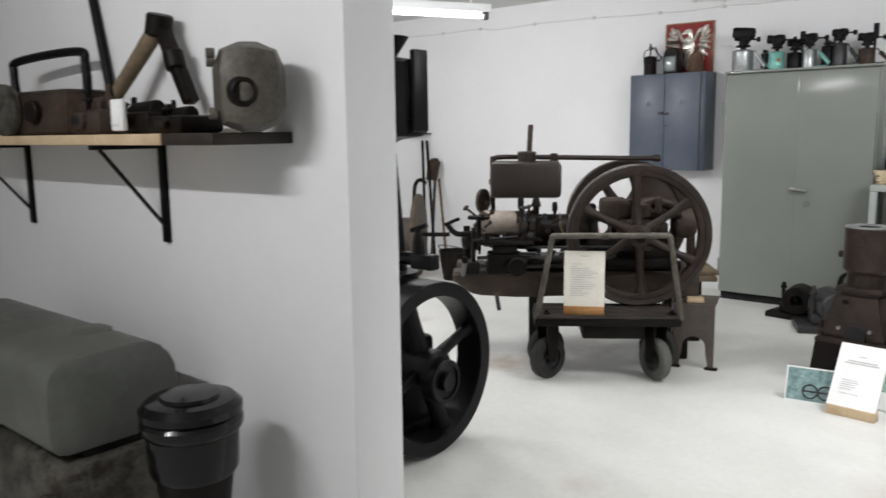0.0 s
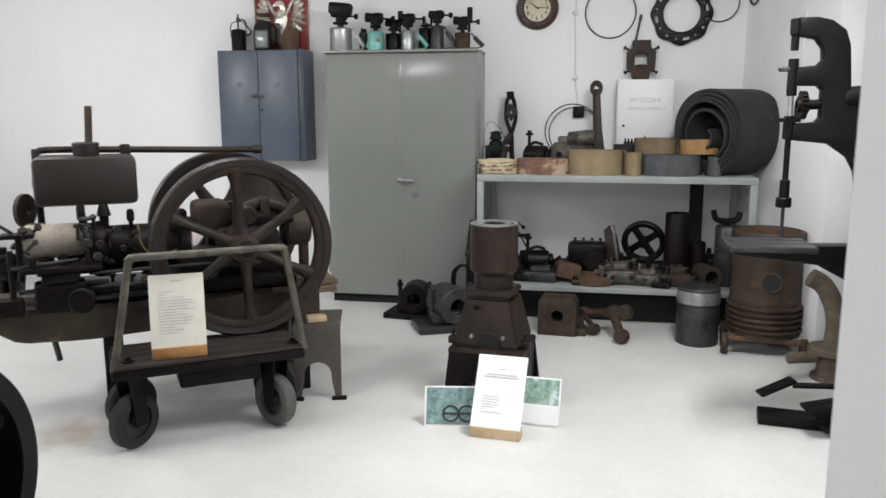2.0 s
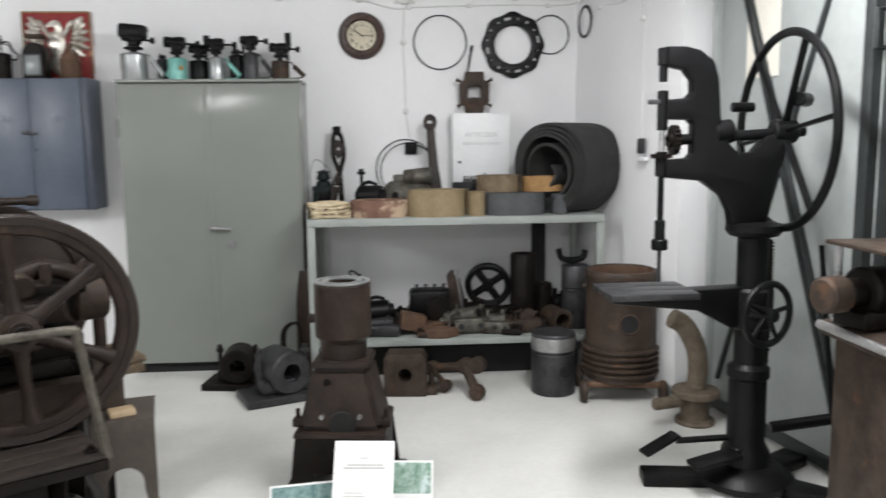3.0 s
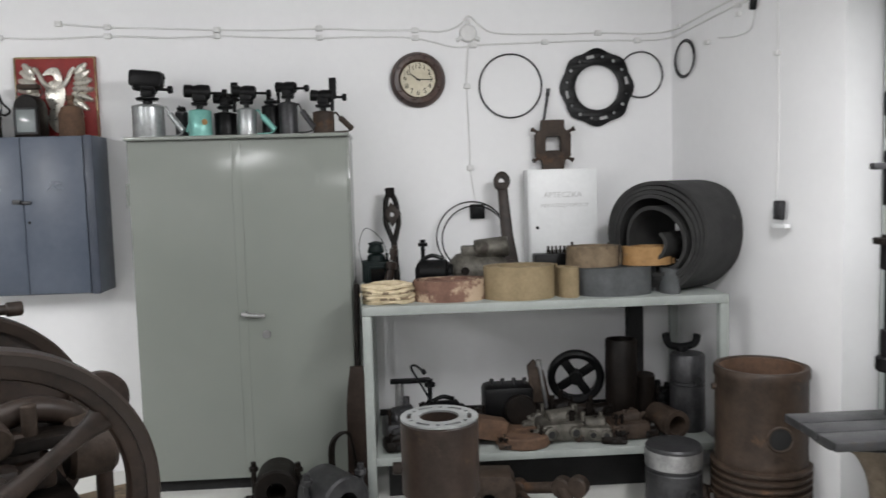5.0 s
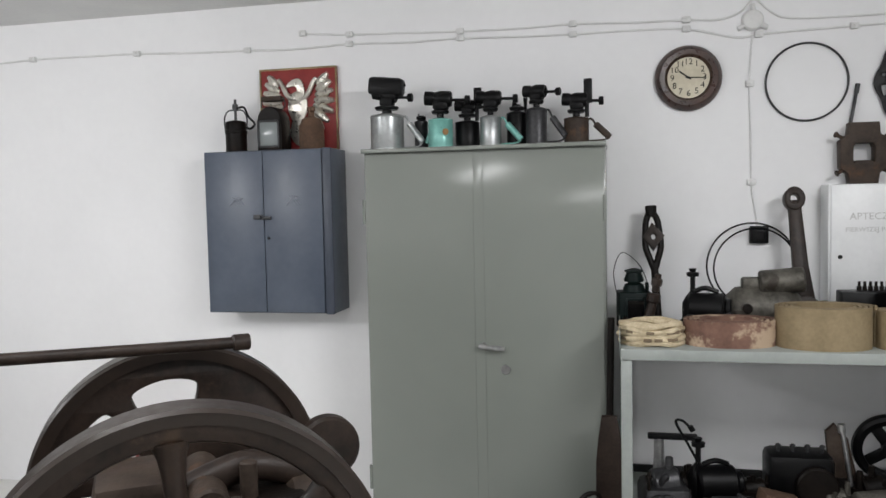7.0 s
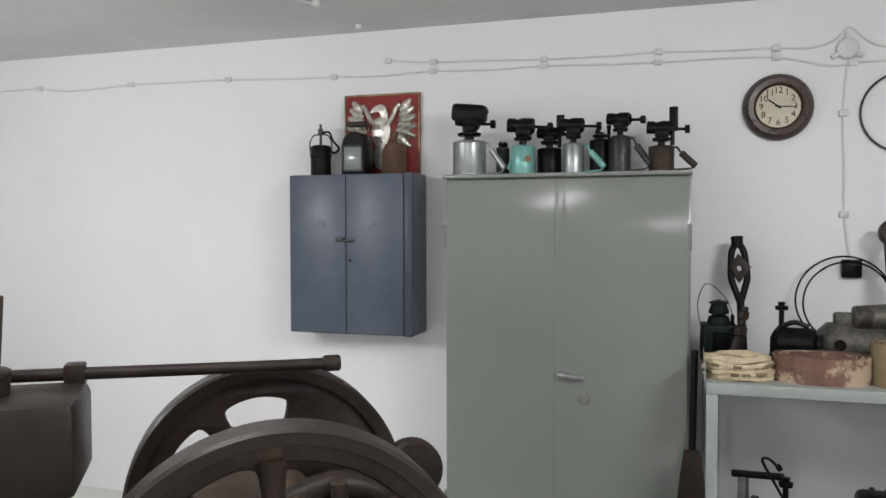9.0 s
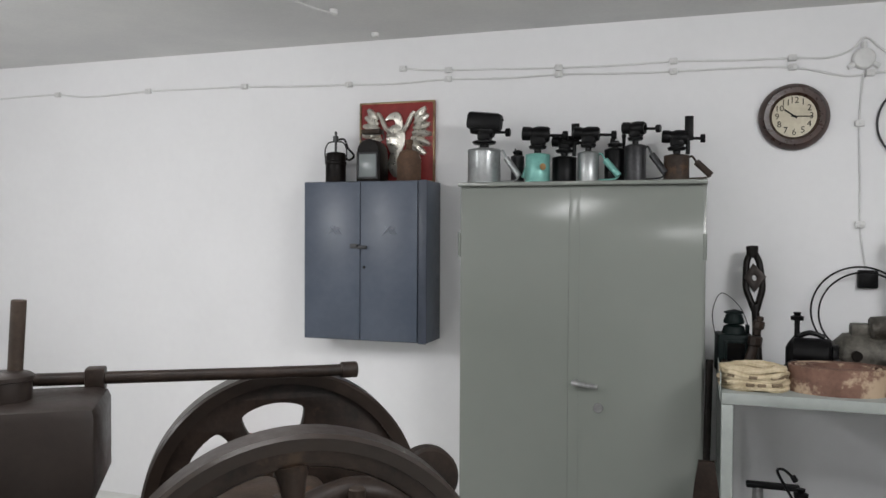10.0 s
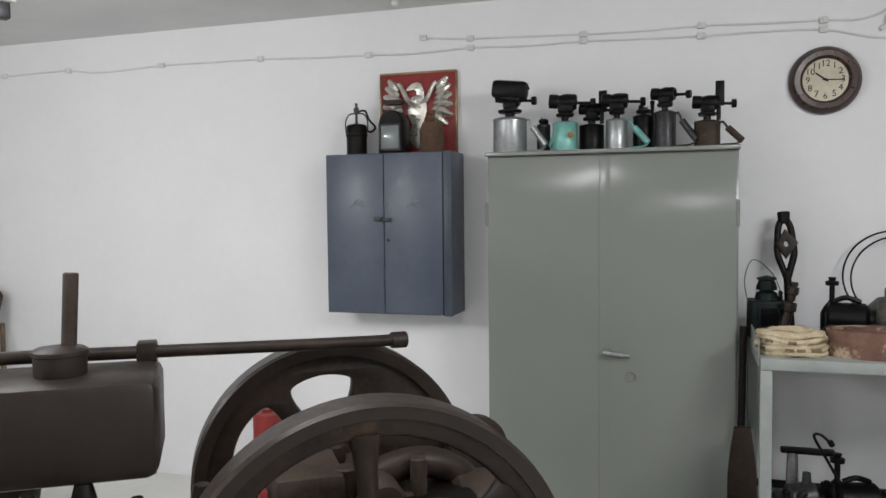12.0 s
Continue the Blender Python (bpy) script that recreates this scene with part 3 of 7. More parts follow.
    rod(p, (-0.71, 0.14, 0.73), (-0.71, 0.14, 0.77), 0.025)
    part("valve_chest", p, IRONDARK, t)
    p = B()
    for z, y in ((0.66, 0.13), (0.60, 0.15)):
        rod(p, (-1.0, y, z), (-0.12, y, z + 0.01), 0.012)
    part("push_rod", p, DARKSTEEL, t, "bare steel rod")
    for x, h in ((-0.62, 1.03), (-0.36, 1.0)):
        p = B()
        rod(p, (x, 0.34, 0.88), (x, 0.34, h - 0.05), 0.022)
        rod(p, (x, 0.34, h - 0.06), (x, 0.34, h), 0.034, 0.02)
        part("tank_pipe", p, IRONDARK, t)
    for x, y, r, h in ((-0.50, 0.28, 0.018, 0.10), (-0.28, 0.27, 0.045, 0.09), (-0.72, 0.26, 0.02, 0.14), (-0.16, 0.30, 0.03, 0.10)):
        p = B()
        lathe(p, [(0, 0), (r * 0.6, 0), (r * 0.6, h * 0.4), (r, h * 0.45), (r, h * 0.85), (r * 0.7, h), (0, h)], Matrix.Translation((x, y, 0.905)), 16)
        part("oiler", p, IRONDARK, t)
    p = B()
    tube(p, smooth_line([(-0.47, 0.22, 0.94), (-0.46, 0.18, 0.84), (-0.40, 0.17, 0.78), (-0.30, 0.19, 0.80)]), 0.005, 6)
    part("oil_pipe", p, BRASS, t)
    p = B()
    for k in range(9):
        ring(p, 0.019, 0.004, Matrix.Translation((-0.70, 0.20, 0.84 + 0.014 * k)), 16, 6)
    rod(p, (-0.70, 0.20, 0.74), (-0.70, 0.20, 0.99), 0.007)
    rod(p, (-0.70, 0.20, 0.97), (-0.70, 0.20, 0.985), 0.03)
    part("valve_spring", p, DARKSTEEL, t)
    p = B()
    lathe(p, [(0.02, -0.02), (0.07, -0.02), (0.085, -0.01), (0.085, 0.01), (0.07, 0.02), (0.02, 0.02), (0.02, -0.02)], Matrix.Translation((-0.98, 0.55, 0.99)) @ pose(0, 0, 0, 0, 0, 62) @ FRONT, 28)
    part("small_pulley", p, RUSTGREY, t)
    p = B()
    tube(p, smooth_line([(-1.02, 0.30, 0.80), (-1.14, 0.26, 0.80), (-1.2, 0.26, 0.86)]), 0.018, 10)
    rod(p, (-1.22, 0.26, 0.86), (-1.12, 0.26, 0.90), 0.012)
    lathe(p, [(0, 0), (0.055, 0), (0.066, 0.02), (0.066, 0.08), (0.045, 0.11), (0, 0.12)], along((-1.0, 0.36, 0.74), (-1.24, 0.36, 0.74)), 24)
    rod(p, (-1.08, 0.36, 0.62), (-1.08, 0.36, 0.84), 0.024)
    part("carburettor", p, IRONDARK, t)
    p = B()
    rod(p, (-1.02, 0.10, 0.58), (-1.02, 0.10, 0.86), 0.014)
    box(p, -1.09, -0.98, 0.06, 0.14, 0.56, 0.64, 0.01)
    rod(p, (-1.10, 0.10, 0.60), (-1.0, 0.10, 0.60), 0.02)
    rod(p, (-0.74, 0.02, 0.62), (-0.74, 0.18, 0.62), 0.06, seg=20)
    part("governor", p, IRONDARK, t)
    # machinery seen through the spokes
    p = B()
    box(p, -0.20, -0.02, 0.25, 0.5, 0.86, 1.02, 0.03, pose(0, 0, 0, 0, 0, 0))
    part("magneto", p, RUSTGREY, t)
    p = B()
    tube(p, smooth_line([(0.02, 0.34, 0.96), (0.16, 0.34, 1.0), (0.28, 0.36, 0.96), (0.36, 0.40, 0.86)]), 0.04, 12)
    rod(p, (-0.02, 0.30, 0.90), (-0.02, 0.30, 1.02), 0.03)
    rod(p, (0.12, 0.26, 0.88), (0.12, 0.46, 0.88), 0.07, seg=20)
    box(p, 0.05, 0.22, 0.24, 0.5, 0.78, 0.87, 0.015)
    part("crank_gear_cover", p, IRON, t)
    p = B()
    rod(p, (0.26, 0.34, 0.86), (0.40, 0.34, 0.86), 0.10, seg=28)
    part("exhaust_pot", p, RUSTGREY, t)
    p = B()
    lathe(p, [(0, -0.03), (0.09, -0.03), (0.10, -0.02), (0.10, 0.02), (0.09, 0.03), (0, 0.03)], Matrix.Translation((0.46, 0.72, 0.90)) @ FRONT, 32)
    rod(p, (0.46, 0.72, 0.50), (0.46, 0.72, 0.82), 0.03)
    part("side_pulley", p, IRON, t)
    rnd = random.Random(4)
    for k in range(44):  # studs, cocks and small levers about the head
        p = B()
        x, y, z = rnd.uniform(-1.02, -0.40), rnd.uniform(0.12, 0.30), rnd.uniform(0.62, 0.94)
        d = rnd.choice(((0, -1, 0), (0, -0.6, 0.8), (0, 0, 1), (-0.7, -0.3, 0.6), (0.5, -0.5, 0.5)))
        n = rnd.uniform(0.03, 0.085)
        q = (x + d[0] * n, y + d[1] * n, z + d[2] * n)
        rod(p, (x, y, z), q, 0.008, seg=8)
        rod(p, q, (q[0] + d[0] * 0.018, q[1] + d[1] * 0.018, q[2] + d[2] * 0.018), rnd.uniform(0.012, 0.024), seg=rnd.choice((6, 12)))
        part(rnd.choice(("stud", "cock", "lever")), p, rnd.choice((IRONDARK, IRON, RUSTGREY, DARKSTEEL)), t)
    for x0, z0, x1, z1 in ((-1.02, 0.78, -0.74, 0.80), (-0.70, 0.735, -0.14, 0.735), (-0.66, 0.67, -0.14, 0.66), (-0.92, 0.69, -0.62, 0.69)):
        p = B()
        tube(p, [(x0, 0.09, z0), (x1, 0.11, z1)], 0.009, 8)
        part("linkage", p, DARKSTEEL, t)
    p = B()
    box(p, -0.20, 0.20, 0.10, 0.16, 0.60, 0.66, 0.01)
    part("tie_bar", p, IRONDARK, t)
    p = B()
    box(p, -0.05, 0.30, 0.22, 0.54, 0.90, 0.94, 0.012)
    part("crank_guard", p, IRONDARK, t)
    p = B()
    rod(p, (0.06, 0.20, 0.95), (0.06, 0.52, 0.95), 0.05, seg=20)
    rod(p, (0.16, 0.28, 0.92), (0.16, 0.28, 1.03), 0.022, seg=12)
    part("cam_housing", p, RUSTGREY, t)
    # fuel tank with stack and long pipe
    p = B()
    box(p, -0.92, -0.455, 0.32, 0.62, 1.025, 1.262, 0.028)
    part("fuel_tank", p, BROWNPAINT, t, "dark brown rounded sheet steel tank")
    p = B()
    lathe(p, [(0, 0), (0.058, 0), (0.06, 0.005), (0.06, 0.05), (0.064, 0.052), (0.064, 0.062), (0.055, 0.068), (0, 0.07)], Matrix.Translation((-0.68, 0.46, 1.260)), 28)
    part("filler_cap", p, BROWNPAINT, t)
    p = B()
    rod(p, (-0.665, 0.49, 1.32), (-0.655, 0.49, 1.505), 0.018, seg=14)
    part("stack_pipe", p, RUSTGREY, t, "short pale brown pipe")
    p = B()
    tube(p, smooth_line([(-0.91, 0.56, 0.86), (-0.915, 0.57, 1.25), (-0.905, 0.575, 1.275), (-0.86, 0.58, 1.288), (-0.6, 0.59, 1.285), (-0.06, 0.625, 1.272), (0.19, 0.64, 1.268)], 5), 0.017, 12)
    rod(p, (0.172, 0.64, 1.268), (0.222, 0.642, 1.268), 0.024, seg=14)
    rod(p, (-0.915, 0.57, 1.10), (-0.915, 0.57, 1.14), 0.025)
    part("long_pipe", p, IRON, t)
    p = B()
    box(p, -0.52, -0.47, 0.575, 0.635, 1.245, 1.31, 0.006)
    rod(p, (-0.495, 0.55, 1.25), (-0.495, 0.60, 1.25), 0.012)
    part("pipe_clamp", p, IRON, t)


engine()


def timber_beams():
    t = thing("timber_beam", ENG, "old split dark timber beams carrying the engine", "beam")
    for y0, y1 in ((0.14, 0.33), (0.45, 0.64)):
        p = B()
        n = 26
        rows = []
        for k in range(n + 1):
            x = -1.16 + 1.56 * k / n
            cut = max(0.0, 1 - (x + 1.16) / 0.14) * 0.10  # the hewn, slanting end
            z0, z1 = 0.405 + cut + 0.005 * math.sin(x * 11 + y0), 0.565 + 0.006 * math.sin(x * 7 + y0 * 9)
            wob = 0.006 * math.sin(x * 17)
            rows.append([p.verts.new(q) for q in ((x, y0 + wob, z0 + 0.012), (x, y0 + wob, z1 - 0.02), (x, y0 + 0.02, z1), (x, y1 - 0.02, z1), (x, y1, z1 - 0.02), (x, y1, z0 + 0.012), (x, y1 - 0.015, z0), (x, y0 + 0.015, z0))])
        for u, v in zip(rows, rows[1:]):
            for k in range(8):
                j = (k + 1) % 8
                p.faces.new((u[k], u[j], v[j], v[k]))
        p.faces.new(rows[0][::-1])
        p.faces.new(rows[-1])
        part("beam", p, BEAMWOOD, t, "dark oily timber with a hewn end")
    for x in (-0.62, 0.30):
        for y in (0.20, 0.58):
            p = B()
            box(p, x - 0.045, x + 0.045, y - 0.045, y + 0.045, 0.0, 0.41, 0.006)
            part("leg", p, IRONDARK, t)
    p = B()
    box(p, 0.26, 0.60, 0.50, 0.86, 0.44, 0.475, 0.006)
    part("plank", p, WOOD, t, "pale weathered plank ends")
    p = B()
    box(p, 0.24, 0.62, 0.54, 0.90, 0.477, 0.505, 0.006)
    part("plank", p, WOOD, t, "pale weathered plank ends")
    p = B()
    box(p, 0.36, 0.52, 0.60, 0.80, 0.0, 0.44, 0.006)
    part("trestle", p, IRONDARK, t)
    p = B()
    rod(p, (-0.86, 0.2, 0.30), (-0.88, 0.2, 0.42), 0.014)
    part("bolt", p, DARKSTEEL, t)


timber_beams()

CART = pose(0.28, 3.10, 0, 0, 0, 35)


def trolley():
    t = thing("trolley", CART, "dark iron workshop trolley with a tube handle and rubber wheels", "trolley")
    p = B()
    box(p, -0.44, 0.40, -0.14, 0.24, 0.335, 0.375, 0.004)
    part("frame", p, IRONDARK, t)
    for k in range(4):
        p = B()
        box(p, -0.43, 0.39, -0.135 + 0.094 * k, -0.047 + 0.094 * k, 0.377, 0.392, 0.004)
        part("plank", p, DARKBOARD, t)
    p = B()
    pts = [(-0.43, -0.11, 0.37), (-0.385, -0.105, 0.60), (-0.345, -0.10, 0.82), (-0.335, -0.10, 0.85), (-0.31, -0.10, 0.862), (0.0, -0.10, 0.862), (0.30, -0.10, 0.862), (0.325, -0.10, 0.85), (0.335, -0.10, 0.82), (0.37, -0.105, 0.60), (0.405, -0.11, 0.37)]
    tube(p, smooth_line(pts, 4), 0.017, 12)
    part("handle", p, GEARGREY, t, "worn grey tube handle")
    p = B()
    box(p, -0.16, 0.20, -0.10, 0.20, 0.25, 0.334, 0.01)
    part("tray", p, IRONDARK, t)
    for x, y, turn, mt in ((-0.36, -0.06, 40, WHEELRUBBER), (0.27, -0.06, -62, GREYRUBBER), (-0.36, 0.17, 30, WHEELRUBBER), (0.33, 0.17, -40, WHEELRUBBER)):
        m = Matrix.Translation((x, y, 0.125)) @ pose(0, 0, 0, 0, 0, turn) @ FRONT
        p = B()
        lathe(p, [(0.075, -0.03), (0.115, -0.03), (0.125, -0.018), (0.125, 0.018), (0.115, 0.03), (0.075, 0.03), (0.075, -0.03)], m, 36)
        w = part("wheel", p, mt, t)
        p = B()
        lathe(p, [(0, -0.035), (0.02, -0.035), (0.03, -0.012), (0.078, -0.012), (0.078, 0.012), (0.03, 0.012), (0.02, 0.035), (0, 0.035)], m, 28)
        part("wheel_disc", p, DARKSTEEL, w)
        p = B()
        for s in (-1, 1):
            plate(p, [[(-0.03, -0.02), (0.03, -0.02), (0.05, 0.21), (-0.05, 0.21)]], 0.006, m @ Matrix.Translation((0, 0, s * 0.042)))
        part("fork", p, IRONDARK, t)
    for x in (-0.37, 0.36):
        p = B()
        rod(p, (x, -0.06, 0.39), (x, -0.06, 0.40), 0.026)
        rod(p, (x, -0.06, 0.40), (x, -0.06, 0.415), 0.012, seg=6)
        part("bolt", p, IRONDARK, t)


trolley()


def info_sign(name, m, w, h, block_mat, paper, lines, label, lean=12):
    """A leaning sheet of print on a wooden foot."""
    t = thing(name, m, label, "sign")
    p = B()
    box(p, -w / 2, w / 2, -0.03, 0.03, 0, 0.05, 0.003)
    part("foot", p, block_mat, t)
    tilt = Matrix.Translation((0, -0.02, 0.045)) @ pose(0, 0, 0, -lean, 0, 0)
    p = B()
    box(p, -w / 2, w / 2, -0.003, 0.0, 0, h, 0.0, tilt)
    part("sheet", p, paper, t)
    for z, x0, x1, th in lines:
        p = B()
        box(p, -w / 2 + w * x0, -w / 2 + w * x1, -0.0045, -0.0035, h * z, h * z + th, 0, tilt)
        part("line_of_print", p, PALEINK, t)


LINES_A = [(0.90, 0.40, 0.62, 0.006)] + [(0.76 - 0.04 * k, 0.16, (0.45, 0.3, 0.62, 0.78, 0.82, 0.7, 0.8, 0.5, 0.72, 0.8, 0.76, 0.7, 0.44, 0.6, 0.5)[k], 0.0035) for k in range(15)]
LINES_B = [(0.80, 0.42, 0.58, 0.005), (0.72, 0.22, 0.82, 0.007), (0.685, 0.16, 0.86, 0.007)] + [(0.42 - 0.035 * k, 0.18, (0.52, 0.55, 0.48, 0.5, 0.42, 0.2, 0.6)[k], 0.0035) for k in range(7)]
info_sign("information_sign", CART @ pose(-0.15, -0.06, 0.392, 0, 0, -6), 0.235, 0.33, ORANGEWOOD, CREAM, LINES_A, "cream printed information sheet on a varnished wooden foot on the trolley")
info_sign("information_sign", pose(1.59, 3.235, 0.0, 0, 0, -6), 0.235, 0.345, PINE, WHITEPAPER, LINES_B, "white printed information sheet on a pine foot on the floor", 32)


def photo_print(m, w, h, mt, label):
    t = thing("photograph", m, label, "photograph")
    p = B()
    box(p, -w / 2, w / 2, -0.002, 0.0, 0, h)
    part("paper", p, WHITEPAPER, t)
    p = B()
    box(p, -w / 2 + 0.008, w / 2 - 0.008, -0.004, -0.0025, 0.008, h - 0.008)
    part("picture", p, mt, t)
    return t


t = photo_print(pose(1.38, 3.32, 0.0, -25, 0, 8), 0.28, 0.19, PHOTOBLUE, "faded green photograph of a wheeled engine leaning on the pedestal")
p = B()
for x in (-0.035, 0.04):
    ring(p, 0.036, 0.004, Matrix.Translation((x + 0.02, -0.007, 0.06)) @ FRONT, 28, 6)
box(p, -0.05, 0.09, -0.008, -0.005, 0.055, 0.065)
part("pictured_wheels", p, DARKSTEEL, t)
t = photo_print(pose(1.77, 3.40, 0.0, -25, 0, -6), 0.20, 0.23, PHOTOGREEN, "faded green and white photograph leaning on the pedestal")
p = B()
box(p, -0.092, 0.092, -0.007, -0.005, 0.008, 0.10)
part("pale_foreground", p, WHITEPAPER, t)


def engine_guard():
    p = B()
    arch = [(0.24, 0.0), (0.24, 0.40), (-0.0, 0.40), (-0.0, 0.0), (0.03, 0.0), (0.05, 0.10)]
    arch += [(0.12 + 0.07 * math.cos(a), 0.13 + 0.07 * math.sin(a)) for a in [math.pi - math.pi * k / 10 for k in range(11)]] + [(0.19, 0.10), (0.21, 0.0)]
    t = thing("sheet_bracket", pose(0.51, 3.52, 0, 0, 0, 16), "brown folded sheet metal support with an arched cut-out", "bracket")
    plate(p, [arch[::-1]], 0.008, FRONT)
    part("front_sheet", p, CARDBOARD, t)
    p = B()
    box(p, -0.002, 0.242, 0.005, 0.3, 0.392, 0.402, 0.002)
    part("top_sheet", p, CARDBOARD, t)
    p = B()
    box(p, -0.004, 0.004, 0.006, 0.3, 0.0, 0.39)
    part("side_sheet", p, CARDBOARD, t)
    p = B()
    box(p, -0.03, 0.045, -0.03, 0.012, 0, 0.012, 0.003)
    part("foot", p, IRONDARK, t)
    p = B()
    box(p, 0.19, 0.265, -0.03, 0.012, 0, 0.012, 0.003)
    part("foot", p, IRONDARK, t)


engine_guard()
p = B()
box(p, -0.05, 0.05, -0.035, 0.035, 0, 0.028, 0.004)
solo("wooden_block", p, PINE, "small pale wooden block lying on the folded sheet", "block", m=pose(0.60, 3.62, 0.4022, 0, 0, 30))

# ---- cast pedestal with a cylinder liner on top ----


def pedestal():
    t = thing("cast_pedestal", pose(1.51, 3.78, 0, 0, 0, -6), "brown cast iron machine pedestal with a flanged cylinder on top", "machine part")
    p = B()

    def frustum(x0, y0, z0, x1, y1, z1, bev=0.012):
        q = bmesh.new()
        vs = bmesh.ops.create_cube(q, size=1)["verts"]
        for v in vs:
            top = v.co.z > 0
            v.co = Vector(((x1 if top else x0) * 2 * v.co.x, (y1 if top else y0) * 2 * v.co.y, z1 if top else z0))
        bmesh.ops.bevel(q, geom=list(q.edges), offset=bev, segments=2, affect="EDGES", clamp_overlap=True)
        me = bpy.data.meshes.new("tmp")
        q.to_mesh(me)
        q.free()
        p.from_mesh(me)
        bpy.data.meshes.remove(me)

    frustum(0.178, 0.165, 0.298, 0.118, 0.115, 0.555, 0.02)
    part("upper_body", p, IRON, t)
    p = B()
    frustum(0.198, 0.185, 0.268, 0.192, 0.180, 0.297, 0.006)
    part("flange", p, IRON, t)
    p = B()
    frustum(0.125, 0.12, 0.556, 0.12, 0.115, 0.585, 0.006)
    part("collar", p, IRON, t)
    p = B()
    out = [(-0.218, 0.0), (-0.185, 0.267), (0.185, 0.267), (0.218, 0.0), (0.15, 0.0), (0.11, 0.12), (-0.11, 0.12), (-0.15, 0.0)]
    for y in (-0.175, 0.175):
        p = B()
        plate(p, [out[::-1]], 0.03, Matrix.Translation((0, y, 0)) @ FRONT, 0.004)
        part("lower_frame", p, IRONDARK, t)
    for s in (-1, 1):
        p = B()
        box(p, s * 0.165, s * 0.19, -0.155, 0.155, 0.03, 0.267, 0.006)
        box(p, s * 0.17, s * 0.25, -0.2, 0.2, 0.0, 0.03, 0.006)
        part("foot", p, IRONDARK, t)
    p = B()
    rod(p, (0.01, -0.10, 0.325), (0.01, -0.1665, 0.325), 0.056, seg=32, bev=0.01)
    part("hole", p, DARKBASE, t, "dark round opening")
    for x in (-0.075, 0.085):
        p = B()
        rod(p, (x, -0.15, 0.36), (x, -0.172, 0.36), 0.011, seg=6)
        part("bolt", p, STEEL, t)
    for x in (-0.19, 0.19):
        p = B()
        box(p, x - 0.022, x + 0.022, -0.12, -0.07, 0.298, 0.335, 0.006)
        rod(p, (x, -0.095, 0.335), (x, -0.095, 0.375), 0.010, seg=8)
        part("lug", p, IRON, t)
    p = B()
    rod(p, (-0.05, -0.15, 0.51), (-0.05, -0.165, 0.51), 0.016)
    part("plug", p, IRONDARK, t)
    p = B()
    lathe(p, [(0.10, 0.585), (0.10, 0.655), (0.118, 0.675), (0.122, 0.68), (0.122, 0.905), (0.118, 0.91), (0.06, 0.91), (0.06, 0.70), (0, 0.70)], None, 40)
    rod(p, (-0.11, 0, 0.75), (-0.15, 0, 0.75), 0.02)
    part("cylinder_liner", p, IRON, t)
    p = B()
    slots = []
    for k in range(6):
        a0 = math.radians(60 * k)
        arc = [math.radians(-16 + 4 * j) for j in range(9)]
        slots.append([(0.102 * math.cos(a0 + a), 0.102 * math.sin(a0 + a)) for a in arc] + [(0.088 * math.cos(a0 + a), 0.088 * math.sin(a0 + a)) for a in arc[::-1]])
        slots.append(circle(0.095 * math.cos(a0 + math.radians(30)), 0.095 * math.sin(a0 + math.radians(30)), 0.008, 12))
    plate(p, [circle(0, 0, 0.122, 56), circle(0, 0, 0.062, 40)] + slots, 0.006, Matrix.Translation((0, 0, 0.9145)))
    part("gasket", p, TINPLATE, t, "pale metal gasket with slots")


pedestal()

# ---- on the back wall ----


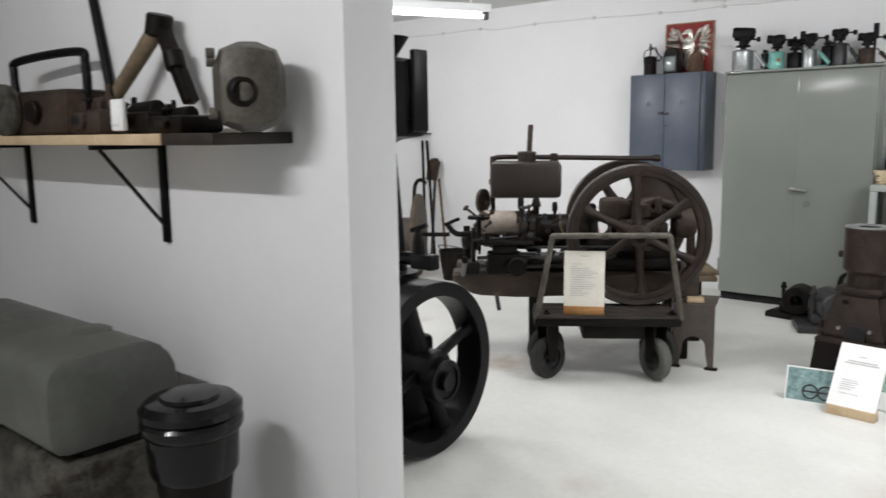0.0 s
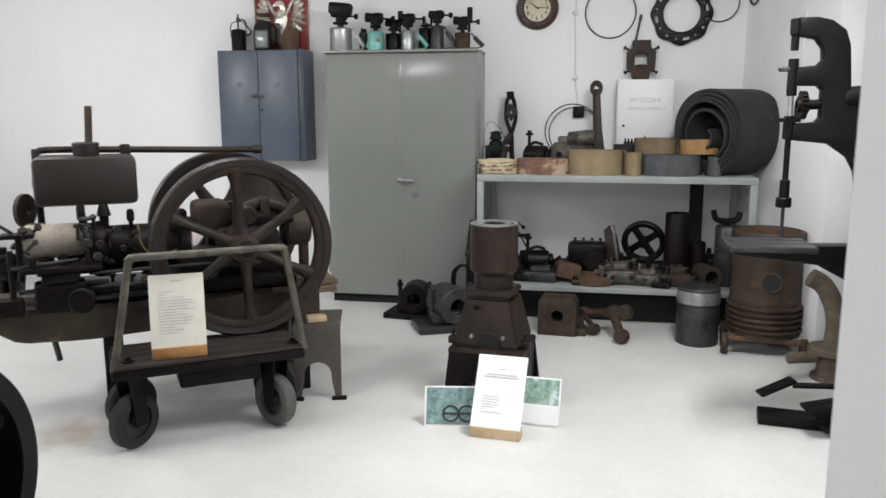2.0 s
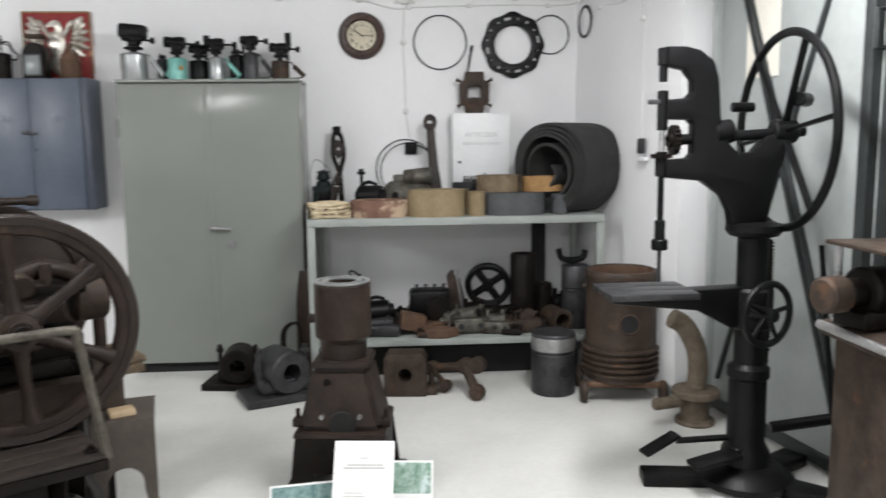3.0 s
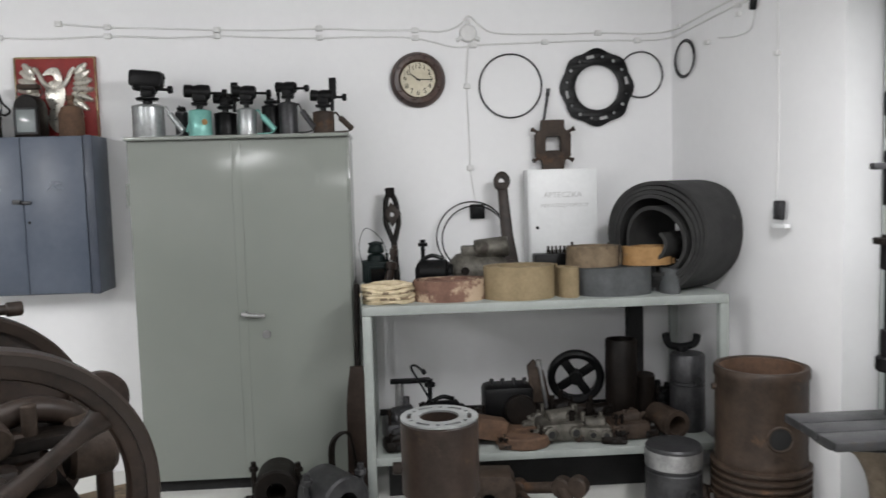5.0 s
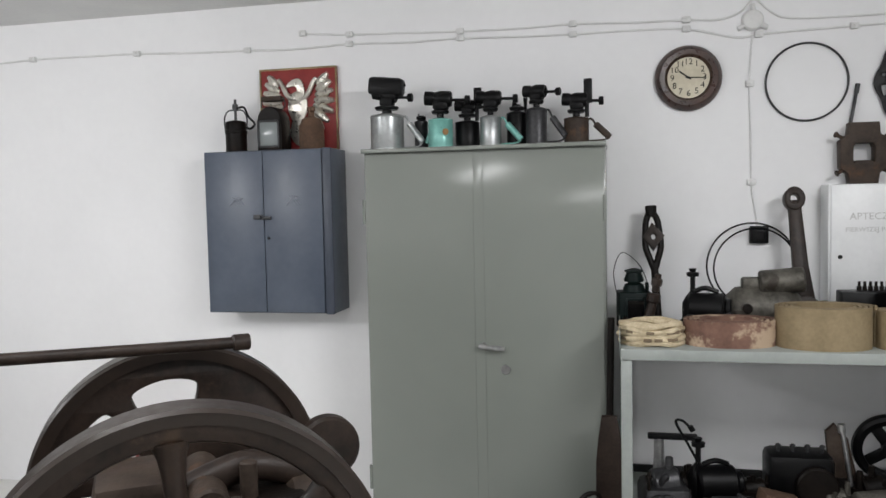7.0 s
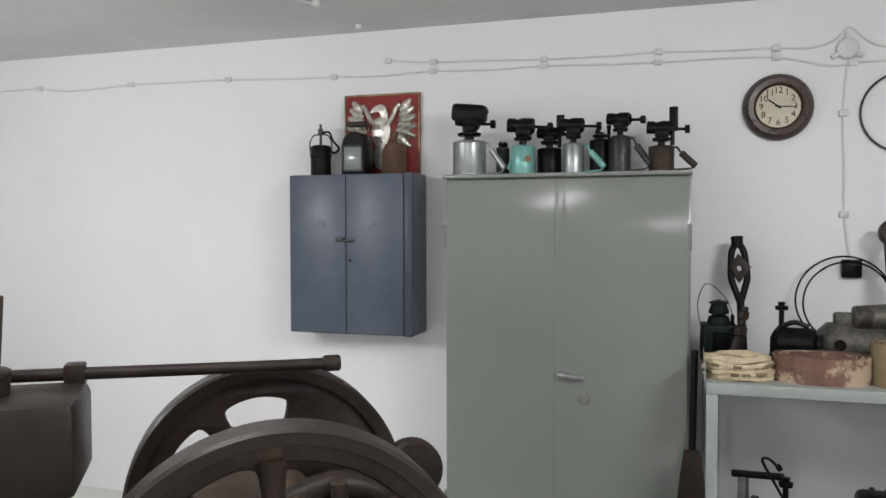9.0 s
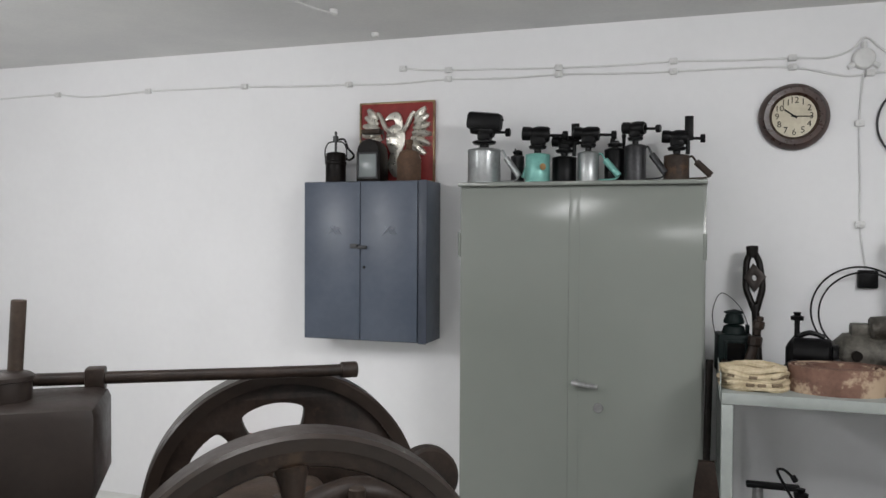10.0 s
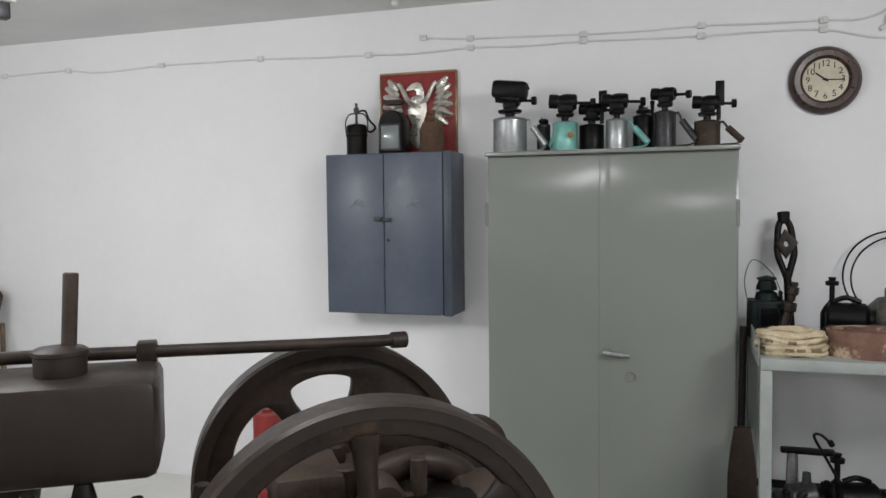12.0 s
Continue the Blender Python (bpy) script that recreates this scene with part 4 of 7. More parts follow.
def eagle_emblem():
    t = thing("wall_emblem", pose(-0.478, 5.985, 2.18), "red wall plaque with a silver bird relief", "plaque")
    p = B()
    box(p, -0.222, 0.222, -0.006, 0.014, -0.225, 0.225, 0.003)
    part("board", p, RED, t)
    p = B()
    for x0, x1, z0, z1 in ((-0.224, -0.214, -0.225, 0.225), (0.214, 0.224, -0.225, 0.225), (-0.213, 0.213, 0.216, 0.226), (-0.213, 0.213, -0.226, -0.216)):
        box(p, x0, x1, -0.011, -0.0065, z0, z1, 0.001)
    part("edge", p, BRASS, t, "thin gold edge")
    p = B()
    body = smooth_line([(0, 0.09, 0), (0.04, 0.07, 0), (0.05, 0.0, 0), (0.03, -0.06, 0), (0.04, -0.14, 0), (0, -0.19, 0), (-0.04, -0.14, 0), (-0.03, -0.06, 0), (-0.05, 0.0, 0), (-0.04, 0.07, 0)], 4, True)
    plate(p, [[(v.x, v.y) for v in body]], 0.02, Matrix.Translation((0, -0.017, 0)) @ FRONT, 0.006)
    head = smooth_line([(-0.06, 0.125, 0), (-0.03, 0.155, 0), (0.01, 0.16, 0), (0.03, 0.13, 0), (0.035, 0.08, 0), (0.0, 0.06, 0), (0.0, 0.11, 0), (-0.02, 0.13, 0)], 4, True)
    plate(p, [[(v.x, v.y) for v in head]], 0.018, Matrix.Translation((0, -0.016, 0)) @ FRONT, 0.005)
    part("body", p, SILVER, t)
    for s in (-1, 1):
        for k in range(8):
            a = math.radians(48 - 17 * k)
            n = 0.085 + 0.008 * (4 - abs(4 - k))
            d = Vector((s * math.cos(a), 0, math.sin(a)))
            r0 = Vector((s * (0.115 - 0.006 * k), 0, 0.125 - 0.026 * k))
            q = r0 + d * n
            p = B()
            tube(p, [r0 + (q - r0) * f / 6 + Vector((0, -0.012 - 0.004 * math.sin(f), 0)) for f in range(7)], lambda f: 0.006 + 0.018 * math.sin(math.pi * min(1, f * 0.8 + 0.12)), 8)
            part("feather", p, SILVER, t)
        p = B()
        tube(p, smooth_line([(s * 0.02, -0.012, 0.05), (s * 0.06, -0.02, 0.08), (s * 0.09, -0.02, 0.14), (s * 0.11, -0.016, 0.165)]), lambda f: 0.017 - 0.006 * f, 8)
        part("wing", p, SILVER, t)
        p = B()
        tube(p, smooth_line([(s * 0.02, -0.012, -0.10), (s * 0.07, -0.016, -0.13), (s * 0.10, -0.014, -0.18)]), lambda f: 0.011 - 0.004 * f, 8)
        part("talon", p, SILVER, t)


eagle_emblem()


def wall_clock():
    t = thing("wall_clock", Matrix.Translation((1.555, 5.998, 2.240)) @ FRONT, "round mahogany wall clock with an ivory dial showing quarter past ten", "clock")
    p = B()
    lathe(p, [(0.158, 0.0), (0.160, 0.012), (0.155, 0.03), (0.135, 0.052), (0.112, 0.05), (0.104, 0.036), (0.100, 0.03), (0.0, 0.03), (0.0, 0.0), (0.158, 0.0)], None, 56)
    part("case", p, MAHOGANY, t)
    p = B()
    lathe(p, [(0, 0.031), (0.099, 0.031), (0.099, 0.034), (0, 0.034)], None, 48)
    part("dial", p, DIAL, t)
    for k in range(1, 13):
        a = math.radians(90 - 30 * k)
        p = B()
        words(p, str(k), 0.042, Matrix.Translation((0.076 * math.cos(a), 0.076 * math.sin(a), 0.0355)), 0.001)
        part("numeral", p, BLACK, t)
    for ang, n, w in ((90 - 307, 0.055, 0.007), (90 - 92, 0.078, 0.005)):
        a = math.radians(ang)
        d = Vector((math.cos(a), math.sin(a), 0))
        p = B()
        bar(p, Vector((0, 0, 0.039)) - d * 0.015, Vector((0, 0, 0.039)) + d * n, w, 0.0015, 0)
        part("hand", p, BLACK, t)
    p = B()
    lathe(p, [(0, 0.037), (0.006, 0.037), (0.006, 0.043), (0, 0.043)], None, 12)
    part("spindle", p, BLACK, t)


wall_clock()

p = B()
ring(p, 0.183, 0.0052, Matrix.Translation((2.095, 5.988, 2.195)) @ FRONT, 64)
solo("piston_ring", p, DARKSTEEL, "large thin dark piston ring hung on the wall", "ring", "rings on the wall")
p = B()
ring(p, 0.132, 0.005, Matrix.Translation((2.868, 5.985, 2.245)) @ FRONT, 56)
solo("piston_ring", p, DARKSTEEL, "thin dark piston ring behind a gasket on the wall", "ring", "rings on the wall")
SIDE = pose(0, 0, 0, 0, 0, -79.7)  # turns the upright plane onto the slanted side wall
for dx, dz in ((0.0, 0.0), (0.012, -0.008)):
    p = B()
    ring(p, 0.10, 0.005, Matrix.Translation((3.075, 5.83 + dx, 2.315 + dz)) @ SIDE @ FRONT, 48)
    solo("piston_ring", p, DARKSTEEL, "small dark piston ring hung on the side wall", "ring", "rings on the wall")


def cylinder_gasket():
    p = B()
    holes = [circle(0, 0, 0.132, 56)]
    for k in range(8):
        a0 = math.radians(45 * k + 12)
        arc = [math.radians(-8 + 2.7 * j) for j in range(7)]
        if k % 2 == 0:
            holes.append([(0.192 * math.cos(a0 + a), 0.192 * math.sin(a0 + a)) for a in arc] + [(0.168 * math.cos(a0 + a), 0.168 * math.sin(a0 + a)) for a in arc[::-1]])
        else:
            holes.append(circle(0.182 * math.cos(a0), 0.182 * math.sin(a0), 0.013, 16))
        a1 = a0 + math.radians(22)
        holes.append(circle(0.180 * math.cos(a1), 0.180 * math.sin(a1), 0.011, 14))
    edge = []
    for k in range(64):
        a = 2 * math.pi * k / 64
        edge.append(((0.212 + 0.008 * math.cos(8 * a)) * math.cos(a), (0.218 + 0.008 * math.cos(8 * a)) * math.sin(a)))
    plate(p, [edge] + holes, 0.012, Matrix.Translation((2.603, 5.975, 2.175)) @ FRONT, 0.002)
    solo("cylinder_gasket", p, BLACK, "large black cylinder head gasket with slots on the wall", "gasket")


cylinder_gasket()


def first_aid_box():
    t = thing("first_aid_box", pose(2.362, 5.90, 1.40), "white enamelled first aid box with faded lettering on the wall", "first aid box")
    p = B()
    box(p, -0.20, 0.20, -0.045, 0.098, -0.27, 0.305, 0.006)
    part("body", p, WHITEBOX, t)
    p = B()
    box(p, -0.19, 0.20, -0.055, -0.046, -0.265, 0.30, 0.003)
    d = part("door", p, WHITEBOX, t)
    p = B()
    words(p, "APTECZKA", 0.045, Matrix.Translation((0.0, -0.0562, 0.155)) @ FRONT)
    part("lettering", p, PALEINK, d, "faded grey stencilled lettering")
    p = B()
    words(p, "PIERWSZEJ POMOCY", 0.030, Matrix.Translation((0.01, -0.0562, 0.095)) @ FRONT)
    part("lettering", p, PALEINK, d, "faded grey stencilled lettering")
    p = B()
    rod(p, (-0.15, -0.055, -0.03), (-0.15, -0.06, -0.03), 0.01)
    part("keyhole", p, DARKBASE, d)


first_aid_box()


def lantern_frame():
    t = thing("iron_casting", pose(2.325, 5.93, 1.712), "rusty cast iron frame standing on the white box", "machine part")
    p = B()
    out = [(-0.055, 0.0), (0.055, 0.0), (0.062, 0.045), (0.095, 0.07), (0.098, 0.19), (0.062, 0.22), (0.058, 0.27), (-0.058, 0.27), (-0.062, 0.22), (-0.098, 0.19), (-0.095, 0.07), (-0.062, 0.045)]
    hole = [(-0.045, 0.08), (-0.03, 0.095), (0.03, 0.095), (0.045, 0.08), (0.052, 0.10), (0.052, 0.16), (0.04, 0.185), (-0.04, 0.185), (-0.052, 0.16), (-0.052, 0.10)]
    plate(p, [out, hole], 0.07, FRONT, 0.006)
    part("frame", p, RUSTGREY, t)
    for x, z in ((-0.09, 0.06), (0.09, 0.06), (-0.095, 0.205), (0.095, 0.205)):
        p = B()
        rod(p, (x * 0.9, -0.01, z), (x * 1.28, -0.02, z + (z - 0.13) * 0.25), 0.009)
        rod(p, (x * 1.2, -0.02, z + (z - 0.13) * 0.2), (x * 1.32, -0.022, z + (z - 0.13) * 0.27), 0.014, seg=8)
        part("bolt", p, RUSTGREY, t)


lantern_frame()
p = B()
rod(p, (2.285, 5.975, 1.99), (2.315, 5.985, 2.16), 0.008)
rod(p, (2.311, 5.985, 2.13), (2.318, 5.985, 2.175), 0.011)
solo("thin_rod", p, DARKSTEEL, "thin dark steel rod leaning behind the cast frame", "rod")

# cables in clips
UPPER = [(-0.446, 2.589), (-0.30, 2.575), (-0.18, 2.566), (0.12, 2.555), (0.424, 2.543), (0.72, 2.537), (1.0, 2.541), (1.28, 2.528), (1.546, 2.523), (1.70, 2.515), (1.80, 2.545), (1.86, 2.60), (1.93, 2.54), (2.02, 2.50), (2.3, 2.49), (2.616, 2.492), (2.85, 2.485), (3.0, 2.488)]
LOWER = [(-5.0, 2.57), (-3.9, 2.563), (-3.37, 2.557), (-3.1, 2.562), (-2.847, 2.561), (-2.6, 2.535), (-2.142, 2.549), (-1.8, 2.546), (-1.456, 2.542), (-1.1, 2.525), (-0.773, 2.518), (-0.5, 2.508), (-0.181, 2.517), (0.12, 2.505), (0.424, 2.508), (0.72, 2.497), (1.0, 2.490), (1.28, 2.49), (1.547, 2.479), (1.772, 2.425), (1.88, 2.432), (2.021, 2.437), (2.3, 2.444), (2.616, 2.448), (2.85, 2.445), (3.0, 2.45)]
for line in (UPPER, LOWER):
    p = B()
    tube(p, smooth_line([(x, 5.993, z) for x, z in line], 4), 0.0055, 6)
    solo("wall_cable", p, CABLE, "white painted electric cable clipped along the wall", "cable", "cables")
for top, z0 in ((2.49, 0), (2.452, 0)):
    p = B()
    tube(p, smooth_line([(3.0, 5.993, top), (3.07, 5.90, top + 0.01), (3.16, 5.40, top + 0.05), (3.22, 5.05, top + 0.055), (3.30, 4.63, top + 0.06)], 4), 0.0055, 6)
    solo("wall_cable", p, CABLE, "white painted electric cable clipped along the side wall", "cable", "cables")
p = B()
tube(p, smooth_line([(1.852, 5.993, 2.44), (1.838, 5.993, 2.2), (1.845, 5.993, 1.95), (1.848, 5.993, 1.726), (1.862, 5.993, 1.60), (1.88, 5.993, 1.50)], 4), 0.004, 6)
solo("wall_cable", p, CABLE, "thin white cable running down to the socket", "cable", "cables")


def cable_clip(x, z):
    p = B()
    box(p, x - 0.019, x + 0.019, 5.972, 5.999, z - 0.015, z + 0.015, 0.005)
    rod(p, (x, 5.973, z), (x, 5.964, z), 0.007, seg=8)
    solo("cable_clip", p, CABLE, "small white plastic cable clip on the wall", "cable clip", "cable clips")


for x, z in LOWER[2:26:2]:
    cable_clip(x, z)
for x, z in ((-0.446, 2.589), (-0.18, 2.566), (0.424, 2.543), (1.0, 2.541), (1.546, 2.523), (2.616, 2.492), (1.848, 1.726), (1.84, 2.2)):
    cable_clip(x, z)


def junction_box(m, label):
    p = B()
    lathe(p, [(0.05, 0), (0.05, 0.018), (0.044, 0.028), (0.04, 0.03), (0.0, 0.031), (0, 0), (0.05, 0)], m, 28)
    for a in (90, 210, 330):
        r = math.radians(a)
        rod(p, m @ Vector((0.045 * math.cos(r), 0.045 * math.sin(r), 0.012)), m @ Vector((0.078 * math.cos(r), 0.078 * math.sin(r), 0.012)), 0.012, seg=10)
    solo("junction_box", p, CABLE, label, "junction box")


junction_box(Matrix.Translation((1.853, 5.999, 2.50)) @ FRONT, "round white junction box where the wall cables meet")


def small_box(m, w, h, d, mt, label, name):
    t = thing(name, m, label, name.replace("_", " "))
    p = B()
    box(p, -w / 2, w / 2, -d, 0, -h / 2, h / 2, 0.006)
    part("body", p, mt, t)
    p = B()
    box(p, -w * 0.32, w * 0.32, -d - 0.004, -d + 0.001, -h * 0.32, h * 0.32, 0.003)
    part("cover", p, mt, t)


# cable dropping to the switch, a spare end and a black plug on the side wall
p = B()
tube(p, smooth_line([(3.226, 5.045, 2.50), (3.229, 5.047, 2.21), (3.230, 5.040, 1.93), (3.230, 5.045, 1.70), (3.226, 5.048, 1.51)], 4), 0.004, 6)
solo("wall_cable", p, CABLE, "thin white cable dropping to the light switch", "cable", "cables")
p = B()
tube(p, smooth_line([(3.197, 5.21, 2.47), (3.196, 5.23, 2.40), (3.185, 5.27, 2.355), (3.165, 5.39, 2.352), (3.142, 5.53, 2.372)], 5), 0.004, 6)
solo("wall_cable", p, CABLE, "loose white cable end bent along the side wall", "cable", "cables")
p = B()
lathe(p, [(0, -0.03), (0.014, -0.03), (0.018, -0.02), (0.018, 0.02), (0.012, 0.035), (0.006, 0.05), (0, 0.05)], Matrix.Translation((3.178, 5.20, 2.475)) @ pose(0, 0, 0, 12, 0, 0), 18)
solo("cable_plug", p, BLACK, "small black plug hanging on a cable by the side wall", "plug")
for y, z in ((5.9, 2.505), (5.62, 2.364), (5.345, 2.50), (5.345, 2.455), (5.047, 2.21)):
    p = B()
    box(p, -0.016, 0.016, -0.022, 0.002, -0.012, 0.012, 0.004)
    solo("cable_clip", p, CABLE, "small white plastic cable clip on the side wall", "cable clip", "cable clips", m=Matrix.Translation((3.06 + (6.0 - y) * 0.1812, y, z)) @ SIDE)
small_box(pose(1.882, 5.999, 1.470), 0.085, 0.085, 0.035, BLACK, "square black wall socket above the shelf", "wall_socket")
small_box(Matrix.Translation((3.225, 4.99, 1.47)) @ SIDE, 0.055, 0.09, 0.03, DARKSTEEL, "small dark switch on the side wall", "light_switch")
p = B()
box(p, -0.05, 0.05, -0.03, 0.0, -0.085, -0.065, 0.003)
solo("switch_tag", p, WHITEBOX, "small white plate below the light switch", "plate", m=Matrix.Translation((3.228, 4.98, 1.47)) @ SIDE)
for x, y in ((-0.575, 5.37), (-0.553, 5.84)):
    p = B()
    lathe(p, [(0.0, 0), (0.022, 0.0), (0.022, -0.02), (0.012, -0.028), (0, -0.028)], Matrix.Translation((x, y, 2.759)), 16)
    solo("ceiling_clip", p, CABLE, "small white cable clip under the ceiling", "cable clip", "cable clips")
p = B()
tube(p, smooth_line([(-0.575, 5.37, 2.74), (-0.62, 5.22, 2.735), (-0.70, 5.05, 2.752), (-0.80, 4.7, 2.755)]), 0.005, 6)
solo("ceiling_cable", p, CABLE, "white cable end under the ceiling", "cable", "cables")
p = B()
ring(p, 0.205, 0.0045, Matrix.Translation((1.84, 5.93, 1.325)) @ pose(0, 0, 0, 4, 0, 0) @ FRONT, 56, 6)
ring(p, 0.19, 0.0045, Matrix.Translation((1.855, 5.92, 1.315)) @ pose(0, 0, 0, 4, 0, 4) @ FRONT, 56, 6)
solo("wire_coil", p, BLACK, "loose loops of black wire leaning on the wall", "wire")

# ---- blow lamps on the tall cabinet ----


def blow_lamp(x, y, r, h, tank, turn, kind=0, handle=None, s=1.0, label=""):
    t = thing("blow_lamp", Matrix.Translation((x, y, CH)) @ pose(0, 0, 0, 0, 0, turn), label, "blow lamp", "blow lamps on the cabinet")
    p = B()
    lathe(p, [(0, 0), (r * 0.97, 0), (r, 0.004), (r, 0.010), (r * 0.97, 0.014), (r * 0.97, h * 0.90), (r, h * 0.92), (r * 0.96, h * 0.96), (r * 0.6, h), (0, h * 1.02)], None, 36)
    part("tank", p, tank, t)
    p = B()
    rod(p, (0, 0, h), (0, 0, h + 0.045 * s), r * 0.28)
    lathe(p, [(0, 0), (r * 0.62, 0), (r * 0.7, 0.008), (r * 0.7, 0.014), (r * 0.45, 0.02), (0, 0.02)], Matrix.Translation((0, 0, h + 0.02 * s)), 24)
    part("neck", p, BLACK, t)
    p = B()
    z = h + 0.085 * s
    lathe(p, [(0.018, 0), (0.028 * s, 0.0), (0.034 * s, 0.01), (0.034 * s, 0.05 * s), (0.026 * s, 0.075 * s), (0.03 * s, 0.085 * s), (0.03 * s, 0.115 * s), (0.022, 0.118 * s), (0.02, 0.02), (0, 0.02)], along((0.05 * s, 0, z - 0.006), (-0.2, 0, z + (0.05 if kind == 1 else 0.012))), 24)
    box(p, -0.03 * s, 0.035 * s, -0.03 * s, 0.03 * s, z - 0.05 * s, z - 0.005, 0.012)
    part("burner", p, BLACK, t)
    p = B()
    rod(p, (0.03 * s, 0, z - 0.008), (0.115 * s, 0, z - 0.012), 0.007)
    rod(p, (0.105 * s, 0, z - 0.012), (0.128 * s, 0, z - 0.012), 0.020 * s, seg=14)
    part("valve_knob", p, BLACK, t)
    if kind == 1:
        p = B()
        box(p, -0.115 * s, 0.055 * s, -0.04 * s, 0.04 * s, z + 0.0, z + 0.085 * s, 0.02, pose(0, 0, 0, 0, 6, 0))
        rod(p, (0.05, 0, z + 0.05), (0.10, 0, z + 0.05), 0.006)
        part("wind_hood", p, BLACK, t)
    if kind == 2:
        p = B()
        box(p, 0.035, 0.075, -0.006, 0.006, z - 0.02, z + 0.095 * s, 0.004)
        rod(p, (0.05, 0, h), (0.05, 0, z), 0.01)
        part("chimney_plate", p, BLACK, t)
    if handle:
        p = B()
        rod(p, (r + 0.028, 0, h * 0.72), (r + 0.095, 0, h * 0.20), 0.016, seg=14)
        tube(p, smooth_line([(r * 0.9, 0, h * 0.88), (r + 0.01, 0, h * 0.92), (r + 0.03, 0, h * 0.70)]), 0.005, 8)
        tube(p, smooth_line([(r + 0.095, 0, h * 0.2), (r + 0.07, 0, 0.015), (r * 0.9, 0, 0.012)]), 0.004, 8)
        part("handle", p, handle, t)
    return t


blow_lamp(0.090, 5.74, 0.086, 0.18, TINPLATE, 0, 1, TINPLATE, 1.05, "large dull silver blow lamp with a black burner hood")
blow_lamp(0.245, 5.82, 0.035, 0.15, DARKSTEEL, 8, 0, None, 0.2, "narrow steel pump canister between the blow lamps")
blow_lamp(0.368, 5.72, 0.062, 0.145, TEAL, 5, 0, None, 1.15, "mint green enamelled blow lamp with a black burner")
blow_lamp(0.487, 5.80, 0.062, 0.135, BLACK, -4, 2, None, 0.9, "black blow lamp with an upright plate")
blow_lamp(0.613, 5.74, 0.053, 0.15, TINPLATE, 0, 0, TEAL, 1.05, "tinned blow lamp with a green handle")
blow_lamp(0.735, 5.80, 0.052, 0.17, BLACK, 10, 0, None, 0.35, "black oil can with a thin spout")
blow_lamp(0.836, 5.74, 0.052, 0.178, DARKSTEEL, -16, 0, DARKSTEEL, 0.95, "dark steel blow lamp with a slanted handle")
blow_lamp(1.025, 5.74, 0.060, 0.125, RUSTGREY, 0, 2, RUSTGREY, 1.0, "rusty blow lamp with a bare metal handle")
p = B()
rod(p, (0.29, 5.76, CH + 0.03), (0.335, 5.74, CH + 0.125), 0.015)
solo("lamp_handle", p, TEAL, "mint green handle lying between the blow lamps", "handle")
p = B()
lathe(p, [(0, 0), (0.006, 0), (0.009, 0.06), (0.012, 0.075), (0.01, 0.078), (0, 0.078)], Matrix.Translation((0.775, 5.82, CH + 0.16)), 12)
rod(p, (0.775, 5.82, CH), (0.775, 5.82, CH + 0.165), 0.016)
solo("spout_tube", p, BLACK, "thin black upright spout tube", "tube")
p = B()
lathe(p, [(0, 0), (0.016, 0), (0.016, 0.002), (0, 0.002)], Matrix.Translation((0.405, 5.66, CH + 0.075)) @ pose(0, 0, 0, 0, 0, 37) @ FRONT, 20)
solo("round_sticker", p, BELTORANGE, "small faded orange sticker on the mint blow lamp", "sticker")

# ---- lanterns on the wall cabinet ----


def miners_lamp():
    t = thing("carbide_lamp", pose(-0.80, 5.87, BZ1), "tarnished brass carbide lamp with a wire bail", "lamp")
    p = B()
    lathe(p, [(0, 0), (0.056, 0), (0.058, 0.004), (0.056, 0.008), (0.056, 0.10), (0.06, 0.104), (0.06, 0.116), (0.056, 0.12), (0.056, 0.155), (0.05, 0.165), (0.02, 0.172), (0, 0.174)], None, 32)
    part("body", p, IRONDARK, t)
    p = B()
    tube(p, smooth_line([(-0.062, 0, 0.12), (-0.066, 0, 0.18), (-0.045, 0, 0.222), (0, 0, 0.228), (0.045, 0, 0.222), (0.066, 0, 0.18), (0.062, 0, 0.12)]), 0.004, 8)
    part("bail", p, DARKSTEEL, t)
    p = B()
    rod(p, (0, 0, 0.17), (0, 0, 0.285), 0.007)
    box(p, -0.012, 0.012, -0.012, 0.012, 0.225, 0.26, 0.003)
    part("screw_rod", p, DARKSTEEL, t)
    p = B()
    tube(p, smooth_line([(0.0, 0, 0.235), (0.05, 0, 0.24), (0.075, 0, 0.19), (0.11, 0.0, 0.15), (0.085, 0.0, 0.125), (0.06, 0, 0.135)]), 0.006, 8)
    part("hose", p, BLACK, t)


miners_lamp()


